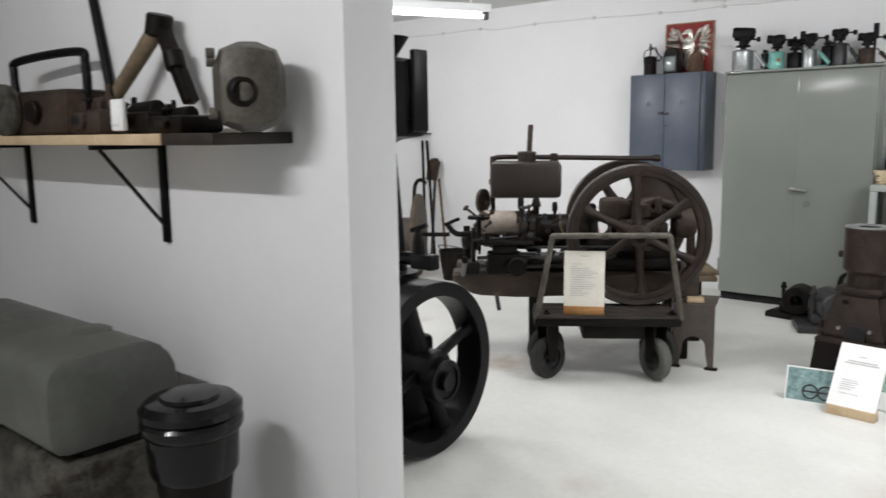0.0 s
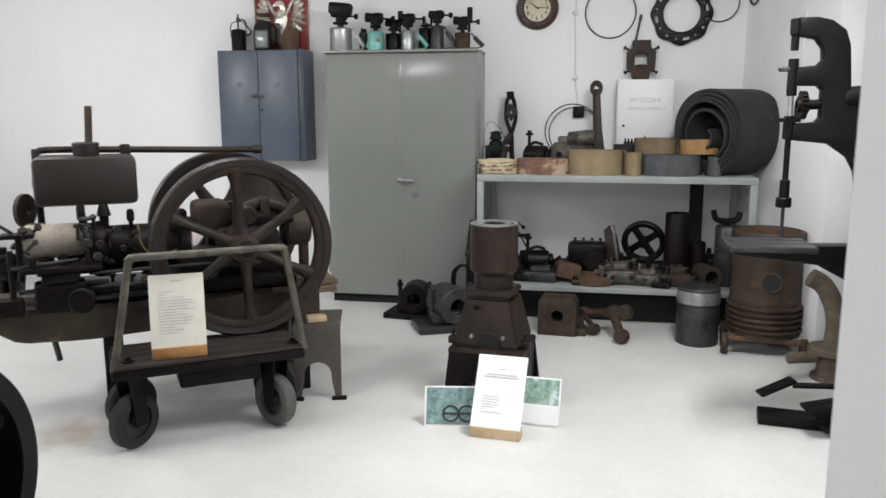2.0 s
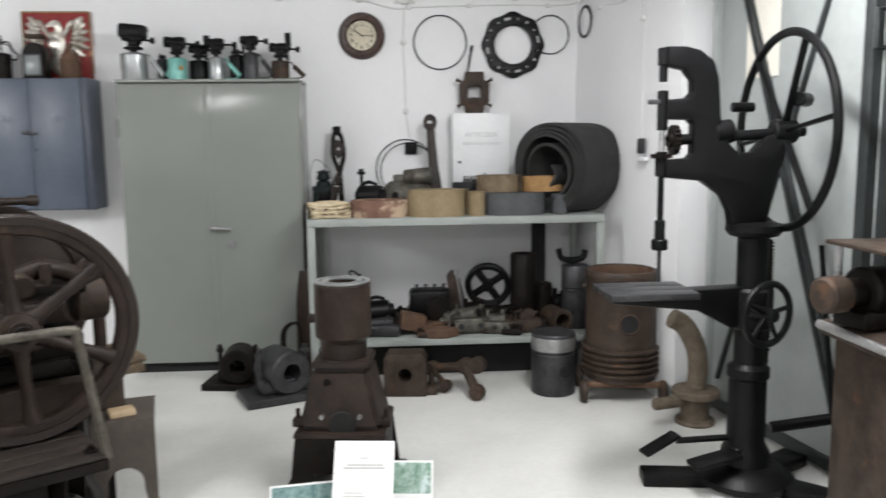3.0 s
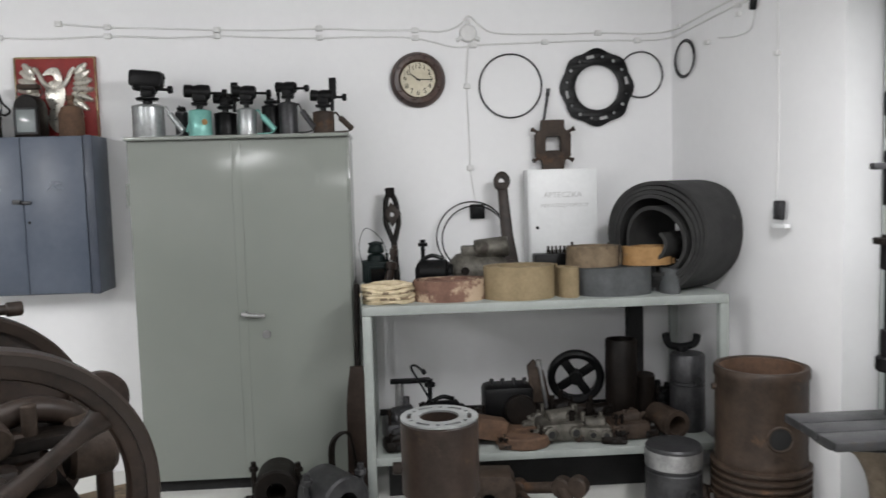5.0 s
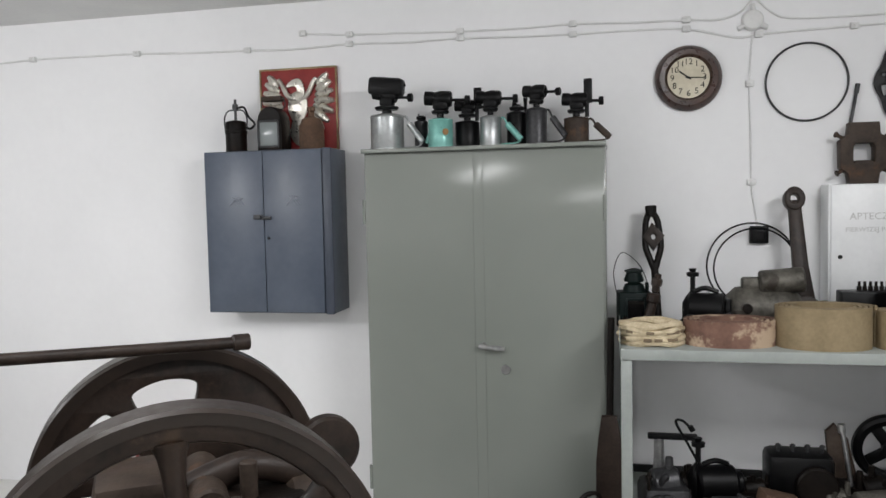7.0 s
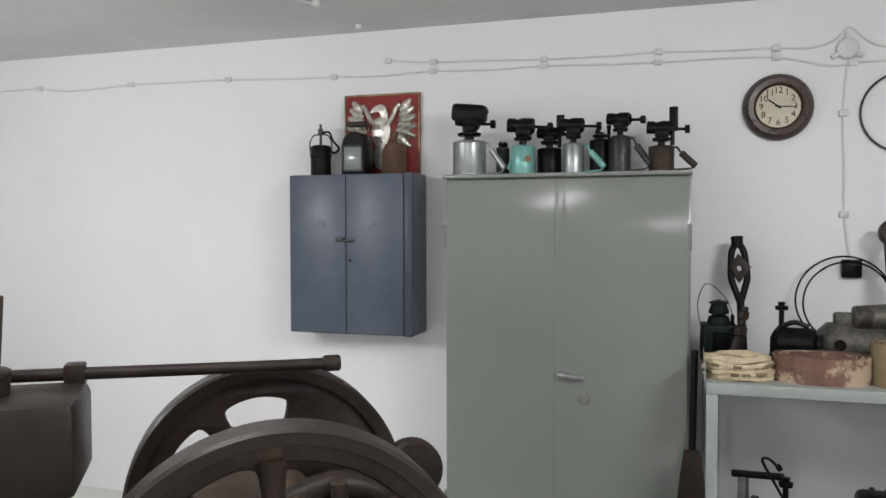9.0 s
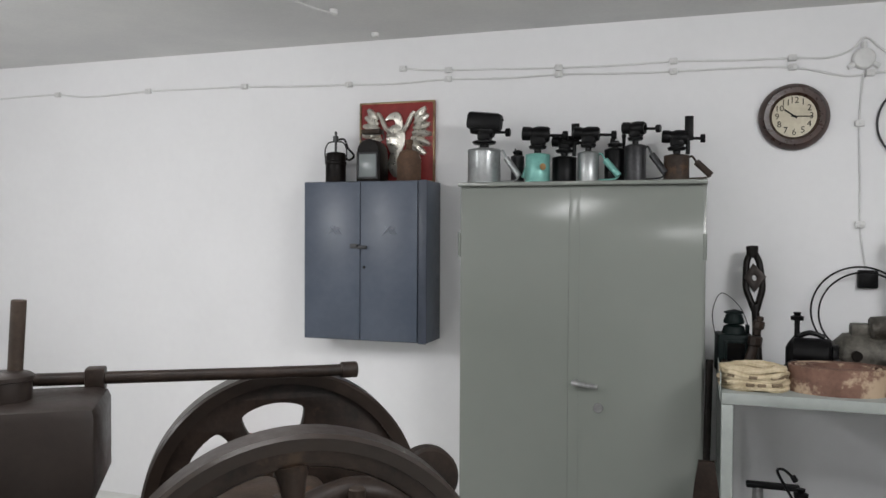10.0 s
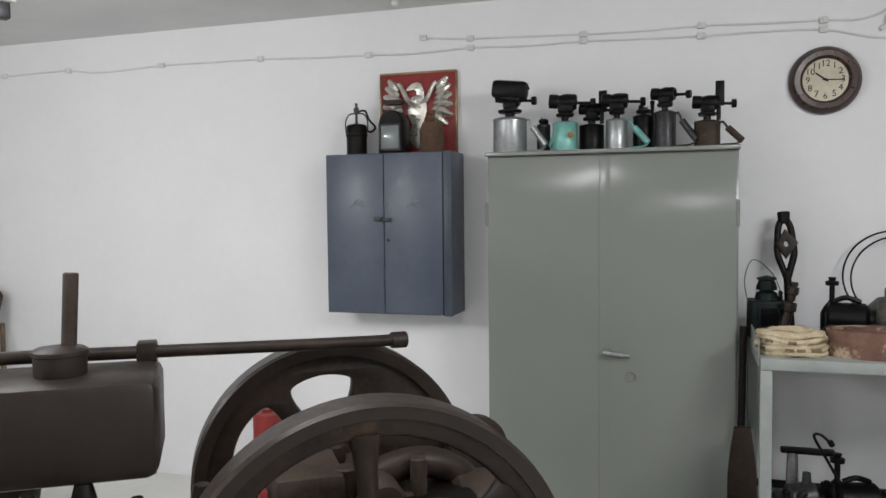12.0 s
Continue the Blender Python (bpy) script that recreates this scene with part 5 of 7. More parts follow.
def signal_lantern():
    t = thing("signal_lantern", pose(-0.575, 5.86, BZ1), "square black lantern with a glass front and a curved hood", "lantern")
    p = B()
    box(p, -0.07, 0.07, -0.06, 0.06, 0, 0.165, 0.006)
    lathe(p, [(0, -0.06), (0.062, -0.06), (0.068, -0.05), (0.068, 0.05), (0.062, 0.06), (0, 0.06)], Matrix.Translation((0, 0, 0.163)) @ FRONT, 28)
    part("body", p, IRONDARK, t)
    p = B()
    box(p, -0.052, 0.048, -0.066, -0.061, 0.025, 0.148, 0.003)
    part("glass", p, GLASS, t, "cloudy glass pane")
    p = B()
    for x0, x1, z0, z1 in ((-0.062, -0.053, 0.015, 0.158), (0.049, 0.058, 0.015, 0.158), (-0.052, 0.048, 0.015, 0.024), (-0.052, 0.048, 0.149, 0.158)):
        box(p, x0, x1, -0.070, -0.061, z0, z1, 0.002)
    part("glass_frame", p, DARKSTEEL, t)
    p = B()
    box(p, -0.058, 0.058, -0.03, 0.03, 0.262, 0.288, 0.008)
    part("handle", p, RUSTGREY, t)
    p = B()
    tube(p, smooth_line([(-0.06, 0, 0.275), (-0.068, 0, 0.24), (-0.04, 0, 0.215), (0, 0, 0.21), (0.04, 0, 0.215), (0.068, 0, 0.24), (0.06, 0, 0.275)]), 0.003, 6)
    part("bail", p, DARKSTEEL, t)


signal_lantern()
p = B()
lathe(p, [(0, 0), (0.064, 0), (0.066, 0.005), (0.066, 0.12), (0.06, 0.13), (0.05, 0.16), (0.018, 0.175), (0.016, 0.20), (0.022, 0.205), (0.022, 0.225), (0, 0.226)], pose(-0.365, 5.87, BZ1), 32)
solo("rusty_can", p, RUST, "rust-brown cylindrical oil can with a short neck", "can")

# ---- tall tools beside the cabinet ----
t = thing("leaning_tool", pose(1.17, 5.42, 0), "rusty iron spade-like tool leaning beside the cabinet", "tool")
p = B()
rod(p, (0.0, 0.10, 0.62), (0.01, 0.14, 1.12), 0.016)
part("shaft", p, IRONDARK, t)
p = B()
plate(p, [[(-0.06, 0.0), (0.06, 0.0), (0.055, 0.50), (0.045, 0.60), (0.03, 0.70), (-0.03, 0.70), (-0.045, 0.60), (-0.055, 0.50)]], 0.03, FRONT, 0.004)
part("blade", p, IRON, t)
p = B()
for k in range(4):
    tube(p, smooth_line([(-0.03 - 0.006 * k, -0.04, 0.42), (-0.085 - 0.006 * k, -0.05 - 0.01 * k, 0.36), (-0.08 - 0.005 * k, -0.05, 0.16), (-0.03 - 0.004 * k, -0.05 - 0.01 * k, 0.06), (0.02, -0.045, 0.16), (0.005, -0.04, 0.38)], 5, True), 0.008, 7, True)
solo("rope_coil", p, IRONDARK, "dark oily rope coil hung beside the cabinet", "rope", m=pose(1.13, 5.38, -0.04))

# ---- on top of the steel shelf ----


def belt_roll(name, x, y, z, rx, ry, h, mt, label, turns=3, turn=0, inner=0.45):
    """A flat belt rolled up and lying on its edge."""
    p = B()
    n, th = 40, 0.010
    pts = []
    for k in range(n * turns + 1):
        a = 2 * math.pi * k / n
        f = 1 - (1 - inner) * k / (n * turns)
        pts.append((rx * f * math.cos(a), ry * f * math.sin(a)))
    rows = []
    for x0, y0 in pts:
        d = math.hypot(x0, y0)
        i = ((d - th) / d)
        rows.append([p.verts.new((x0, y0, 0)), p.verts.new((x0, y0, h)), p.verts.new((x0 * i, y0 * i, h)), p.verts.new((x0 * i, y0 * i, 0))])
    for a, b in zip(rows, rows[1:]):
        for k in range(4):
            j = (k + 1) % 4
            p.faces.new((a[k], b[k], b[j], a[j]))
    p.faces.new(rows[0])
    p.faces.new(rows[-1][::-1])
    return solo(name, p, mt, label, "belt", "belts on the shelf", m=pose(x, y, z, 0, 0, turn))


belt_roll("rolled_belt", 1.665, 5.335, SZ, 0.20, 0.13, 0.105, BELTRED, "worn red and cream rolled drive belt on the shelf", 4, 0, 0.5)
belt_roll("rolled_belt", 2.02, 5.32, SZ, 0.195, 0.14, 0.165, BELTTAN, "tan rolled canvas drive belt on the shelf", 4, 0, 0.6)
belt_roll("rolled_belt", 2.265, 5.30, SZ, 0.06, 0.09, 0.15, BELTTAN, "small tan rolled canvas belt on the shelf", 3, 10)
belt_roll("rolled_belt", 2.52, 5.33, SZ, 0.215, 0.13, 0.14, BELTGREY, "grey rolled rubber belt on the shelf", 4, 4)
belt_roll("rolled_belt", 2.795, 5.30, SZ, 0.055, 0.09, 0.13, BELTGREY, "small grey rolled belt beside the large roll", 3, 0)
belt_roll("rolled_belt", 2.415, 5.38, SZ + 0.142, 0.15, 0.11, 0.105, WOOD, "brown stitched leather belt rolled on the grey belt", 3, 0, 0.6)
belt_roll("rolled_belt", 2.70, 5.37, SZ + 0.142, 0.14, 0.10, 0.095, BELTORANGE, "orange-brown leather belt rolled on the grey belt", 3, -6, 0.6)

t = thing("rope_bundle", pose(1.345, 5.315, SZ), "pale jute rope bundle with dark knots on the shelf", "rope")
for k in range(15):
    p = B()
    zz = 0.012 + 0.018 * (k % 5)
    rr = 0.125 - 0.016 * (k // 5)
    pts = [(rr * math.cos(a) * 1.0 + 0.01 * random.uniform(-1, 1), 0.80 * rr * math.sin(a) + 0.006 * random.uniform(-1, 1), zz + 0.006 * math.sin(3 * a + k)) for a in [2 * math.pi * j / 14 for j in range(14)]]
    tube(p, smooth_line(pts, 3, True), 0.0115, 7, True)
    part("strand", p, ROPE, t)
for k in range(12):
    p = B()
    a = random.uniform(-2.9, 0.2)
    zz = random.choice((0.03, 0.06))
    box(p, -0.016, 0.016, -0.005, 0.005, -0.006, 0.006, 0.002, Matrix.Translation((0.132 * math.cos(a), 0.11 * math.sin(a), zz)) @ pose(0, 0, 0, 0, 0, math.degrees(a) + 90))
    part("binding", p, WOOD, t, "dark binding twine")


def big_belt_roll():
    """A large loose roll of wide rubber belt lying on its side, its inner turns sunk down and slipped forward."""
    p = B()
    n, turns, th, length = 56, 5, 0.0185, 0.37
    rows = []
    for k in range(int(n * (turns + 0.4)) + 1):
        f = k / n
        a = 2 * math.pi * f + 4.5
        r = 0.305 - 0.0205 * f - 0.030 * max(0.0, f - 3.4) ** 2
        c, s = math.cos(a), math.sin(a)
        flat = 0.93 if s < 0 else 1.03
        bulge = 1 + 0.05 * math.cos(a - 0.5) + 0.03 * math.sin(3 * a + 0.4 * f)
        x0, z0 = 0.004 * f, -0.004 * f + 0.004 * max(0.0, f - 3)
        slip = -0.010 * f + 0.012 * math.sin(a + 1.0)
        ring4 = []
        for rr, y in ((r, slip), (r, length + 0.015 * math.sin(a * 2)), (r - th, length + 0.015 * math.sin(a * 2)), (r - th, slip)):
            ring4.append(p.verts.new((rr * bulge * c + x0, y, max(rr * bulge * flat * s + z0, -0.272 + (r - rr) + 0.0205 * f))))
        rows.append(ring4)
    for a, b in zip(rows, rows[1:]):
        for k in range(4):
            j = (k + 1) % 4
            p.faces.new((a[k], a[j], b[j], b[k]))
    p.faces.new(rows[0][::-1])
    p.faces.new(rows[-1])
    solo("rubber_belt_roll", p, RUBBER, "big loose roll of wide grey rubber conveyor belt on the shelf", "belt", m=pose(2.725, 5.37, SZ + 0.273, 0, 0, -54))


big_belt_roll()


def hurricane_lamp(m):
    t = thing("railway_lantern", m, "dark green railway lantern with a vented cap", "lantern")
    p = B()
    box(p, -0.085, 0.085, -0.08, 0.08, 0, 0.20, 0.01)
    part("body", p, DARKGREEN, t)
    p = B()
    lathe(p, [(0.06, 0.2), (0.05, 0.235), (0.03, 0.245), (0.05, 0.252), (0.052, 0.262), (0.038, 0.30), (0.05, 0.305), (0.048, 0.312), (0, 0.325)], None, 24)
    part("cap", p, DARKGREEN, t)
    p = B()
    for x0, x1, z0, z1 in ((-0.055, -0.043, 0.05, 0.17), (0.043, 0.055, 0.05, 0.17), (-0.042, 0.042, 0.05, 0.062), (-0.042, 0.042, 0.158, 0.17)):
        box(p, x0, x1, -0.092, -0.0805, z0, z1, 0.002)
    part("window_frame", p, DARKGREEN, t)
    p = B()
    box(p, -0.042, 0.042, -0.084, -0.0805, 0.063, 0.157)
    part("pane", p, BLACKGLOSS, t)
    p = B()
    box(p, 0.06, 0.075, -0.02, 0.02, 0.2, 0.245, 0.004)
    part("lug", p, DARKGREEN, t)
    p = B()
    tube(p, smooth_line([(-0.085, 0.02, 0.17), (-0.10, 0.05, 0.30), (-0.05, 0.09, 0.40), (0.04, 0.07, 0.33), (0.08, 0.02, 0.22)]), 0.0025, 6)
    part("bail", p, DARKSTEEL, t)


hurricane_lamp(pose(1.285, 5.70, SZ, 0, 0, 6) @ Matrix.Scale(0.88, 4))

t = thing("valve_pipe", pose(1.345, 5.60, SZ) @ Matrix.Scale(0.68, 4), "rusty pipe valve with upright stem and coupling", "valve")
p = B()
rod(p, (-0.16, 0, 0.05), (0.12, 0, 0.05), 0.04, seg=18)
rod(p, (-0.17, 0, 0.05), (-0.13, 0, 0.05), 0.052, seg=8)
part("pipe", p, IRONDARK, t)
p = B()
rod(p, (0.0, 0, 0.08), (0.03, 0, 0.20), 0.036, 0.03)
rod(p, (0.032, 0, 0.20), (0.04, 0, 0.26), 0.045, seg=8)
rod(p, (0.045, 0, 0.27), (0.052, 0, 0.31), 0.024)
rod(p, (0.052, 0, 0.31), (0.062, 0, 0.36), 0.036, seg=8)
rod(p, (0.064, 0, 0.36), (0.068, 0, 0.39), 0.022)
part("stem", p, IRON, t)

t = thing("drawbar_fork", pose(1.40, 5.80, SZ), "dark iron eye fork on a rod leaning against the wall", "machine part")
lean = pose(0, 0, 0, -8, -3, 0) @ Matrix.Diagonal((0.66, 0.8, 0.91, 1))
p = B()
rod(p, lean @ Vector((0, 0, 0)), lean @ Vector((0, 0, 0.33)), 0.020, 0.017)
part("rod", p, IRONDARK, t)
p = B()
rod(p, lean @ Vector((0, 0, 0.575)), lean @ Vector((0, 0, 0.635)), 0.026, 0.030, 8)
for s in (-1, 1):
    tube(p, [lean @ v for v in smooth_line([(s * 0.012, 0, 0.60), (s * 0.040, 0, 0.555), (s * 0.050, 0, 0.49), (s * 0.055, 0, 0.44), (s * 0.050, 0, 0.40), (s * 0.026, 0, 0.345), (s * 0.008, 0, 0.30)], 4)], 0.0155, 10)
part("fork", p, IRONDARK, t)
p = B()
plate(p, [[(0.075, 0.47), (0.0, 0.535), (-0.06, 0.47), (0.0, 0.40)], circle(0.004, 0.468, 0.022, 20)], 0.06, lean @ FRONT, 0.006)
part("nut", p, IRON, t)


def oil_pump(m, mt, label, s=1.0, name="oil_pump"):
    t = thing(name, m, label, "pump")
    p = B()
    box(p, -0.10 * s, 0.10 * s, -0.07 * s, 0.07 * s, 0, 0.06 * s, 0.012)
    part("base", p, mt, t)
    p = B()
    rod(p, (-0.08 * s, -0.03 * s, 0.12 * s), (0.09 * s, -0.03 * s, 0.12 * s), 0.075 * s, seg=24)
    part("drum", p, mt, t)
    p = B()
    lathe(p, [(0.0, 0.05 * s), (0.05 * s, 0.06 * s), (0.05 * s, 0.14 * s), (0.035 * s, 0.17 * s), (0.02 * s, 0.19 * s), (0.012 * s, 0.2 * s), (0.012 * s, 0.27 * s), (0.028 * s, 0.272 * s), (0.03 * s, 0.29 * s), (0.014 * s, 0.295 * s), (0.018 * s, 0.31 * s), (0, 0.312 * s)], pose(-0.06 * s, 0, 0), 18)
    part("spindle", p, mt, t)
    p = B()
    tube(p, smooth_line([(-0.05 * s, -0.03 * s, 0.2 * s), (0.0, -0.04 * s, 0.22 * s), (0.06 * s, -0.03 * s, 0.2 * s)]), 0.012 * s, 8)
    part("lever", p, mt, t)
    p = B()
    rod(p, (0.09 * s, -0.03 * s, 0.12 * s), (0.12 * s, -0.03 * s, 0.12 * s), 0.05 * s, seg=18)
    part("flange", p, mt, t)
    return t


oil_pump(pose(1.595, 5.60, SZ + 0.004, 0, 0, -10), BLACK, "black cast oil pump with an upright spindle", 0.92)

t = thing("starter_motor", pose(1.845, 5.62, SZ) @ Matrix.Scale(1.22, 4), "grey aluminium starter motor with a round end housing", "motor")
p = B()
lathe(p, [(0, -0.13), (0.05, -0.13), (0.078, -0.10), (0.085, -0.05), (0.085, 0.06), (0.07, 0.10), (0.05, 0.12), (0, 0.12)], Matrix.Translation((0, 0, 0.09)) @ pose(0, 0, 0, 0, 90, 0), 28)
part("housing", p, ALU, t)
p = B()
rod(p, (-0.02, -0.02, 0.185), (0.13, -0.03, 0.20), 0.045, seg=20)
box(p, -0.08, 0.02, -0.04, 0.02, 0.16, 0.205, 0.01)
part("solenoid", p, ALU, t)
p = B()
rod(p, (-0.07, -0.075, 0.10), (-0.07, -0.095, 0.10), 0.018)
part("plug", p, IRONDARK, t)

t = thing("connecting_rod", pose(2.04, 5.72, SZ), "dark steel connecting rod standing on its big end against the wall", "connecting rod")
lean = pose(0, 0, 0, -11, -3, 0) @ Matrix.Diagonal((0.82, 1, 0.98, 1))
p = B()
plate(p, [[(-0.055, 0.12), (-0.032, 0.30), (-0.026, 0.56), (-0.03, 0.60), (0.03, 0.60), (0.026, 0.56), (0.034, 0.30), (0.055, 0.12)]], 0.04, lean @ FRONT, 0.008)
part("shank", p, IRON, t)
p = B()
plate(p, [circle(0, 0.615, 0.05, 32), circle(0, 0.615, 0.028, 24)], 0.06, lean @ FRONT, 0.006)
part("small_end", p, IRON, t)
p = B()
arch = [(0.10 * math.cos(a), 0.05 + 0.10 * math.sin(a)) for a in [math.pi * k / 14 for k in range(15)]]
inn = [(0.062 * math.cos(a), 0.05 + 0.062 * math.sin(a)) for a in [math.pi - math.pi * k / 14 for k in range(15)]]
plate(p, [[(0.10, 0.01)] + arch + [(-0.10, 0.01), (-0.062, 0.01)] + inn + [(0.062, 0.01)]], 0.07, lean @ FRONT, 0.006)
part("big_end", p, IRON, t)
for s in (-1, 1):
    p = B()
    rod(p, lean @ Vector((s * 0.105, 0, 0.02)), lean @ Vector((s * 0.105, 0, 0.13)), 0.020, seg=8)
    part("bolt", p, IRONDARK, t)

t = thing("spark_plug_rack", pose(2.30, 5.58, SZ), "black block with a row of dark plugs on top", "machine part")
p = B()
box(p, -0.16, 0.13, -0.05, 0.05, 0, 0.195, 0.006)
part("block", p, BLACK, t)
for k in range(8):
    p = B()
    rod(p, (-0.08 + 0.022 * k, 0, 0.19), (-0.08 + 0.022 * k, 0, 0.215), 0.010, seg=8)
    rod(p, (-0.08 + 0.022 * k, 0, 0.215), (-0.08 + 0.022 * k, 0, 0.235 + (0.02 if k == 6 else 0)), 0.006, seg=8)
    part("plug", p, IRONDARK, t)
belt_roll("rolled_belt", 1.98, 5.52, SZ, 0.12, 0.06, 0.13, WOOD, "brown stiff belt behind the tan belt", 2, 0, 0.7)
p = B()
tube(p, smooth_line([(1.45, 5.46, SZ + 0.03), (1.52, 5.47, SZ + 0.09), (1.60, 5.45, SZ + 0.035), (1.68, 5.47, SZ + 0.10), (1.72, 5.46, SZ + 0.04), (1.62, 5.44, SZ + 0.07), (1.55, 5.45, SZ + 0.025)]), 0.013, 8)
box(p, 1.48, 1.72, 5.42, 5.52, SZ, SZ + 0.025, 0.006)
solo("chain", p, BLACK, "heap of black chain and small parts behind the belts", "chain")
t = thing("glass_jar", pose(2.585, 5.62, SZ), "small clear glass jar beside the rubber roll", "jar")
p = B()
lathe(p, [(0, 0), (0.035, 0), (0.038, 0.01), (0.038, 0.17), (0.026, 0.20), (0.026, 0.22), (0, 0.22)], None, 20)
part("body", p, GLASS, t)
p = B()
lathe(p, [(0, 0.221), (0.03, 0.221), (0.03, 0.24), (0, 0.24)], None, 20)
part("lid", p, BLACK, t)

# ---- parts on the lower shelf ----
LZ = 0.292


def cast_lump(name, m, w, d, h, mt, label, seed, lugs=5, category="machine part"):
    """A casting: a rounded body with bosses, flanges, bores and studs of its own."""
    rnd = random.Random(seed)
    t = thing(name, m, label, category)
    p = B()
    box(p, -w / 2, w / 2, -d / 2, d / 2, 0.0, h * 0.55, min(w, d, h) * 0.16)
    part("body", p, mt, t)
    p = B()
    rod(p, (-w * 0.28, -d * 0.1, h * 0.52), (w * 0.30, -d * 0.05, h * 0.58), h * 0.27, seg=20)
    part("barrel", p, mt, t)
    for k in range(lugs):
        p = B()
        x, y = rnd.uniform(-0.4, 0.4) * w, -d * rnd.uniform(0.1, 0.45)
        kind = k % 4
        if kind == 0:
            rod(p, (x, -d * 0.45, h * 0.3), (x, -d * 0.62, h * 0.3), h * rnd.uniform(0.14, 0.2), seg=16)
            part("flange", p, mt, t)
            p = B()
            rod(p, (x, -d * 0.61, h * 0.3), (x, -d * 0.625, h * 0.3), h * 0.1, seg=16)
            part("bore", p, DARKBASE, t)
        elif kind == 1:
            rod(p, (x, y * 0.3, h * 0.45), (x, y * 0.3, h * rnd.uniform(0.85, 1.1)), h * 0.10, h * 0.07, 12)
            part("boss", p, mt, t)
        elif kind == 2:
            rod(p, (x, y, h * 0.5), (x, y, h * rnd.uniform(0.8, 0.95)), 0.008, seg=8)
            rod(p, (x, y, h * 0.72), (x, y, h * 0.78), 0.015, seg=6)
            part("stud", p, IRONDARK, t)
        else:
            tube(p, smooth_line([(x, y * 0.5, h * 0.4), (x + 0.03, y * 0.9, h * 0.75), (x + w * 0.2, y * 0.7, h * 0.7)]), h * 0.06, 8)
            part("pipe", p, mt, t)
    return t


for lx, ly, lw, ld, lh, lm, lab, sd in (
    (1.54, 5.34, 0.16, 0.14, 0.10, IRONDARK, "oily black casting on the lower shelf", 41),
    (1.78, 5.52, 0.16, 0.18, 0.16, IRONDARK, "black cast housing with studs on the lower shelf", 52),
    (2.10, 5.30, 0.10, 0.10, 0.09, ALU, "small stained aluminium casting on the lower shelf", 63),
    (2.47, 5.50, 0.16, 0.16, 0.17, IRONDARK, "dark oily casting behind the carburettors", 74),
    (2.33, 5.32, 0.10, 0.10, 0.08, RUSTGREY, "small brown casting at the shelf edge", 85),
    (2.68, 5.32, 0.11, 0.10, 0.10, IRONDARK, "small dark casting with a bore at the shelf edge", 96),
    (2.86, 5.62, 0.18, 0.16, 0.22, BLACK, "black casting at the back of the lower shelf", 107),
    (1.36, 5.30, 0.12, 0.12, 0.11, IRONDARK, "oily iron flange piece at the shelf end", 118),
    (1.47, 5.52, 0.15, 0.14, 0.17, IRONDARK, "dark housing with studs behind the magneto", 129),
    (1.93, 5.24, 0.10, 0.08, 0.07, RUSTGREY, "small rusty lug at the shelf edge", 131),
    (2.27, 5.56, 0.16, 0.14, 0.19, IRONDARK, "tall oily casting behind the carburettors", 142),
    (2.48, 5.25, 0.13, 0.09, 0.08, IRONDARK, "flat dark casting at the shelf edge", 153),
    (2.10, 5.47, 0.14, 0.13, 0.15, ALU, "stained aluminium cover behind the carburettors", 164),
):
    cast_lump("small_casting", pose(lx, ly, LZ, 0, 0, sd % 30 - 15), lw, ld, lh, lm, lab, sd, 7)
cast_lump("magneto", pose(1.40, 5.42, LZ, 0, 0, 8), 0.20, 0.22, 0.24, DARKSTEEL, "bright and dark magneto with a slotted plate", 3, 6, "magneto")
t = thing("drive_plate", pose(1.42, 5.60, LZ), "black forked plate on a steel stand", "machine part")
p = B()
box(p, -0.08, 0.14, -0.02, 0.02, 0.265, 0.29, 0.006)
part("plate", p, BLACK, t)
p = B()
rod(p, (-0.03, 0, 0), (-0.03, 0, 0.27), 0.03, 0.022)
part("stand", p, STEEL, t)
oil_pump(pose(1.61, 5.50, LZ, 0, 0, 12), BLACK, "black fuel pump with a tall spindle and lever", 1.0, "fuel_pump")
p = B()
tube(p, smooth_line([(1.66, 5.46, LZ + 0.06), (1.58, 5.45, LZ + 0.16), (1.50, 5.45, LZ + 0.30), (1.455, 5.45, LZ + 0.385), (1.48, 5.45, LZ + 0.395), (1.52, 5.45, LZ + 0.36)]), 0.006, 8)
rod(p, (1.513, 5.45, LZ + 0.372), (1.527, 5.45, LZ + 0.35), 0.012)
solo("bent_pipe", p, BLACK, "thin bent black fuel pipe standing up", "pipe")
cast_lump("green_casting", pose(1.66, 5.33, LZ, 0, 0, -6), 0.24, 0.16, 0.14, DARKSTEEL, "dark grey-green cast housing on the lower shelf", 8, 4)
t = thing("rusty_bracket", pose(1.83, 5.32, LZ), "orange-rusty angular bracket on the lower shelf", "bracket")
p = B()
box(p, -0.08, 0.08, -0.05, 0.05, 0.03, 0.14, 0.01, pose(0, 0, 0, 0, 14, 10))
box(p, -0.13, -0.06, -0.05, 0.05, 0.0, 0.07, 0.01)
part("body", p, RUST, t)
p = B()
lathe(p, [(0, 0), (0.14, 0), (0.145, 0.006), (0.145, 0.05), (0.138, 0.058), (0.05, 0.06), (0.045, 0.05), (0, 0.05)], pose(2.02, 5.32, LZ), 40)
solo("rusty_disc", p, RUST, "flat rusty flange disc lying on the lower shelf", "disc")
t = thing("pump_block", pose(1.98, 5.56, LZ), "black injection pump block with studs", "pump")
p = B()
box(p, -0.14, 0.13, -0.09, 0.09, 0.05, 0.25, 0.03)
box(p, -0.10, 0.10, -0.08, 0.08, 0.0, 0.06, 0.01)
part("block", p, BLACK, t)
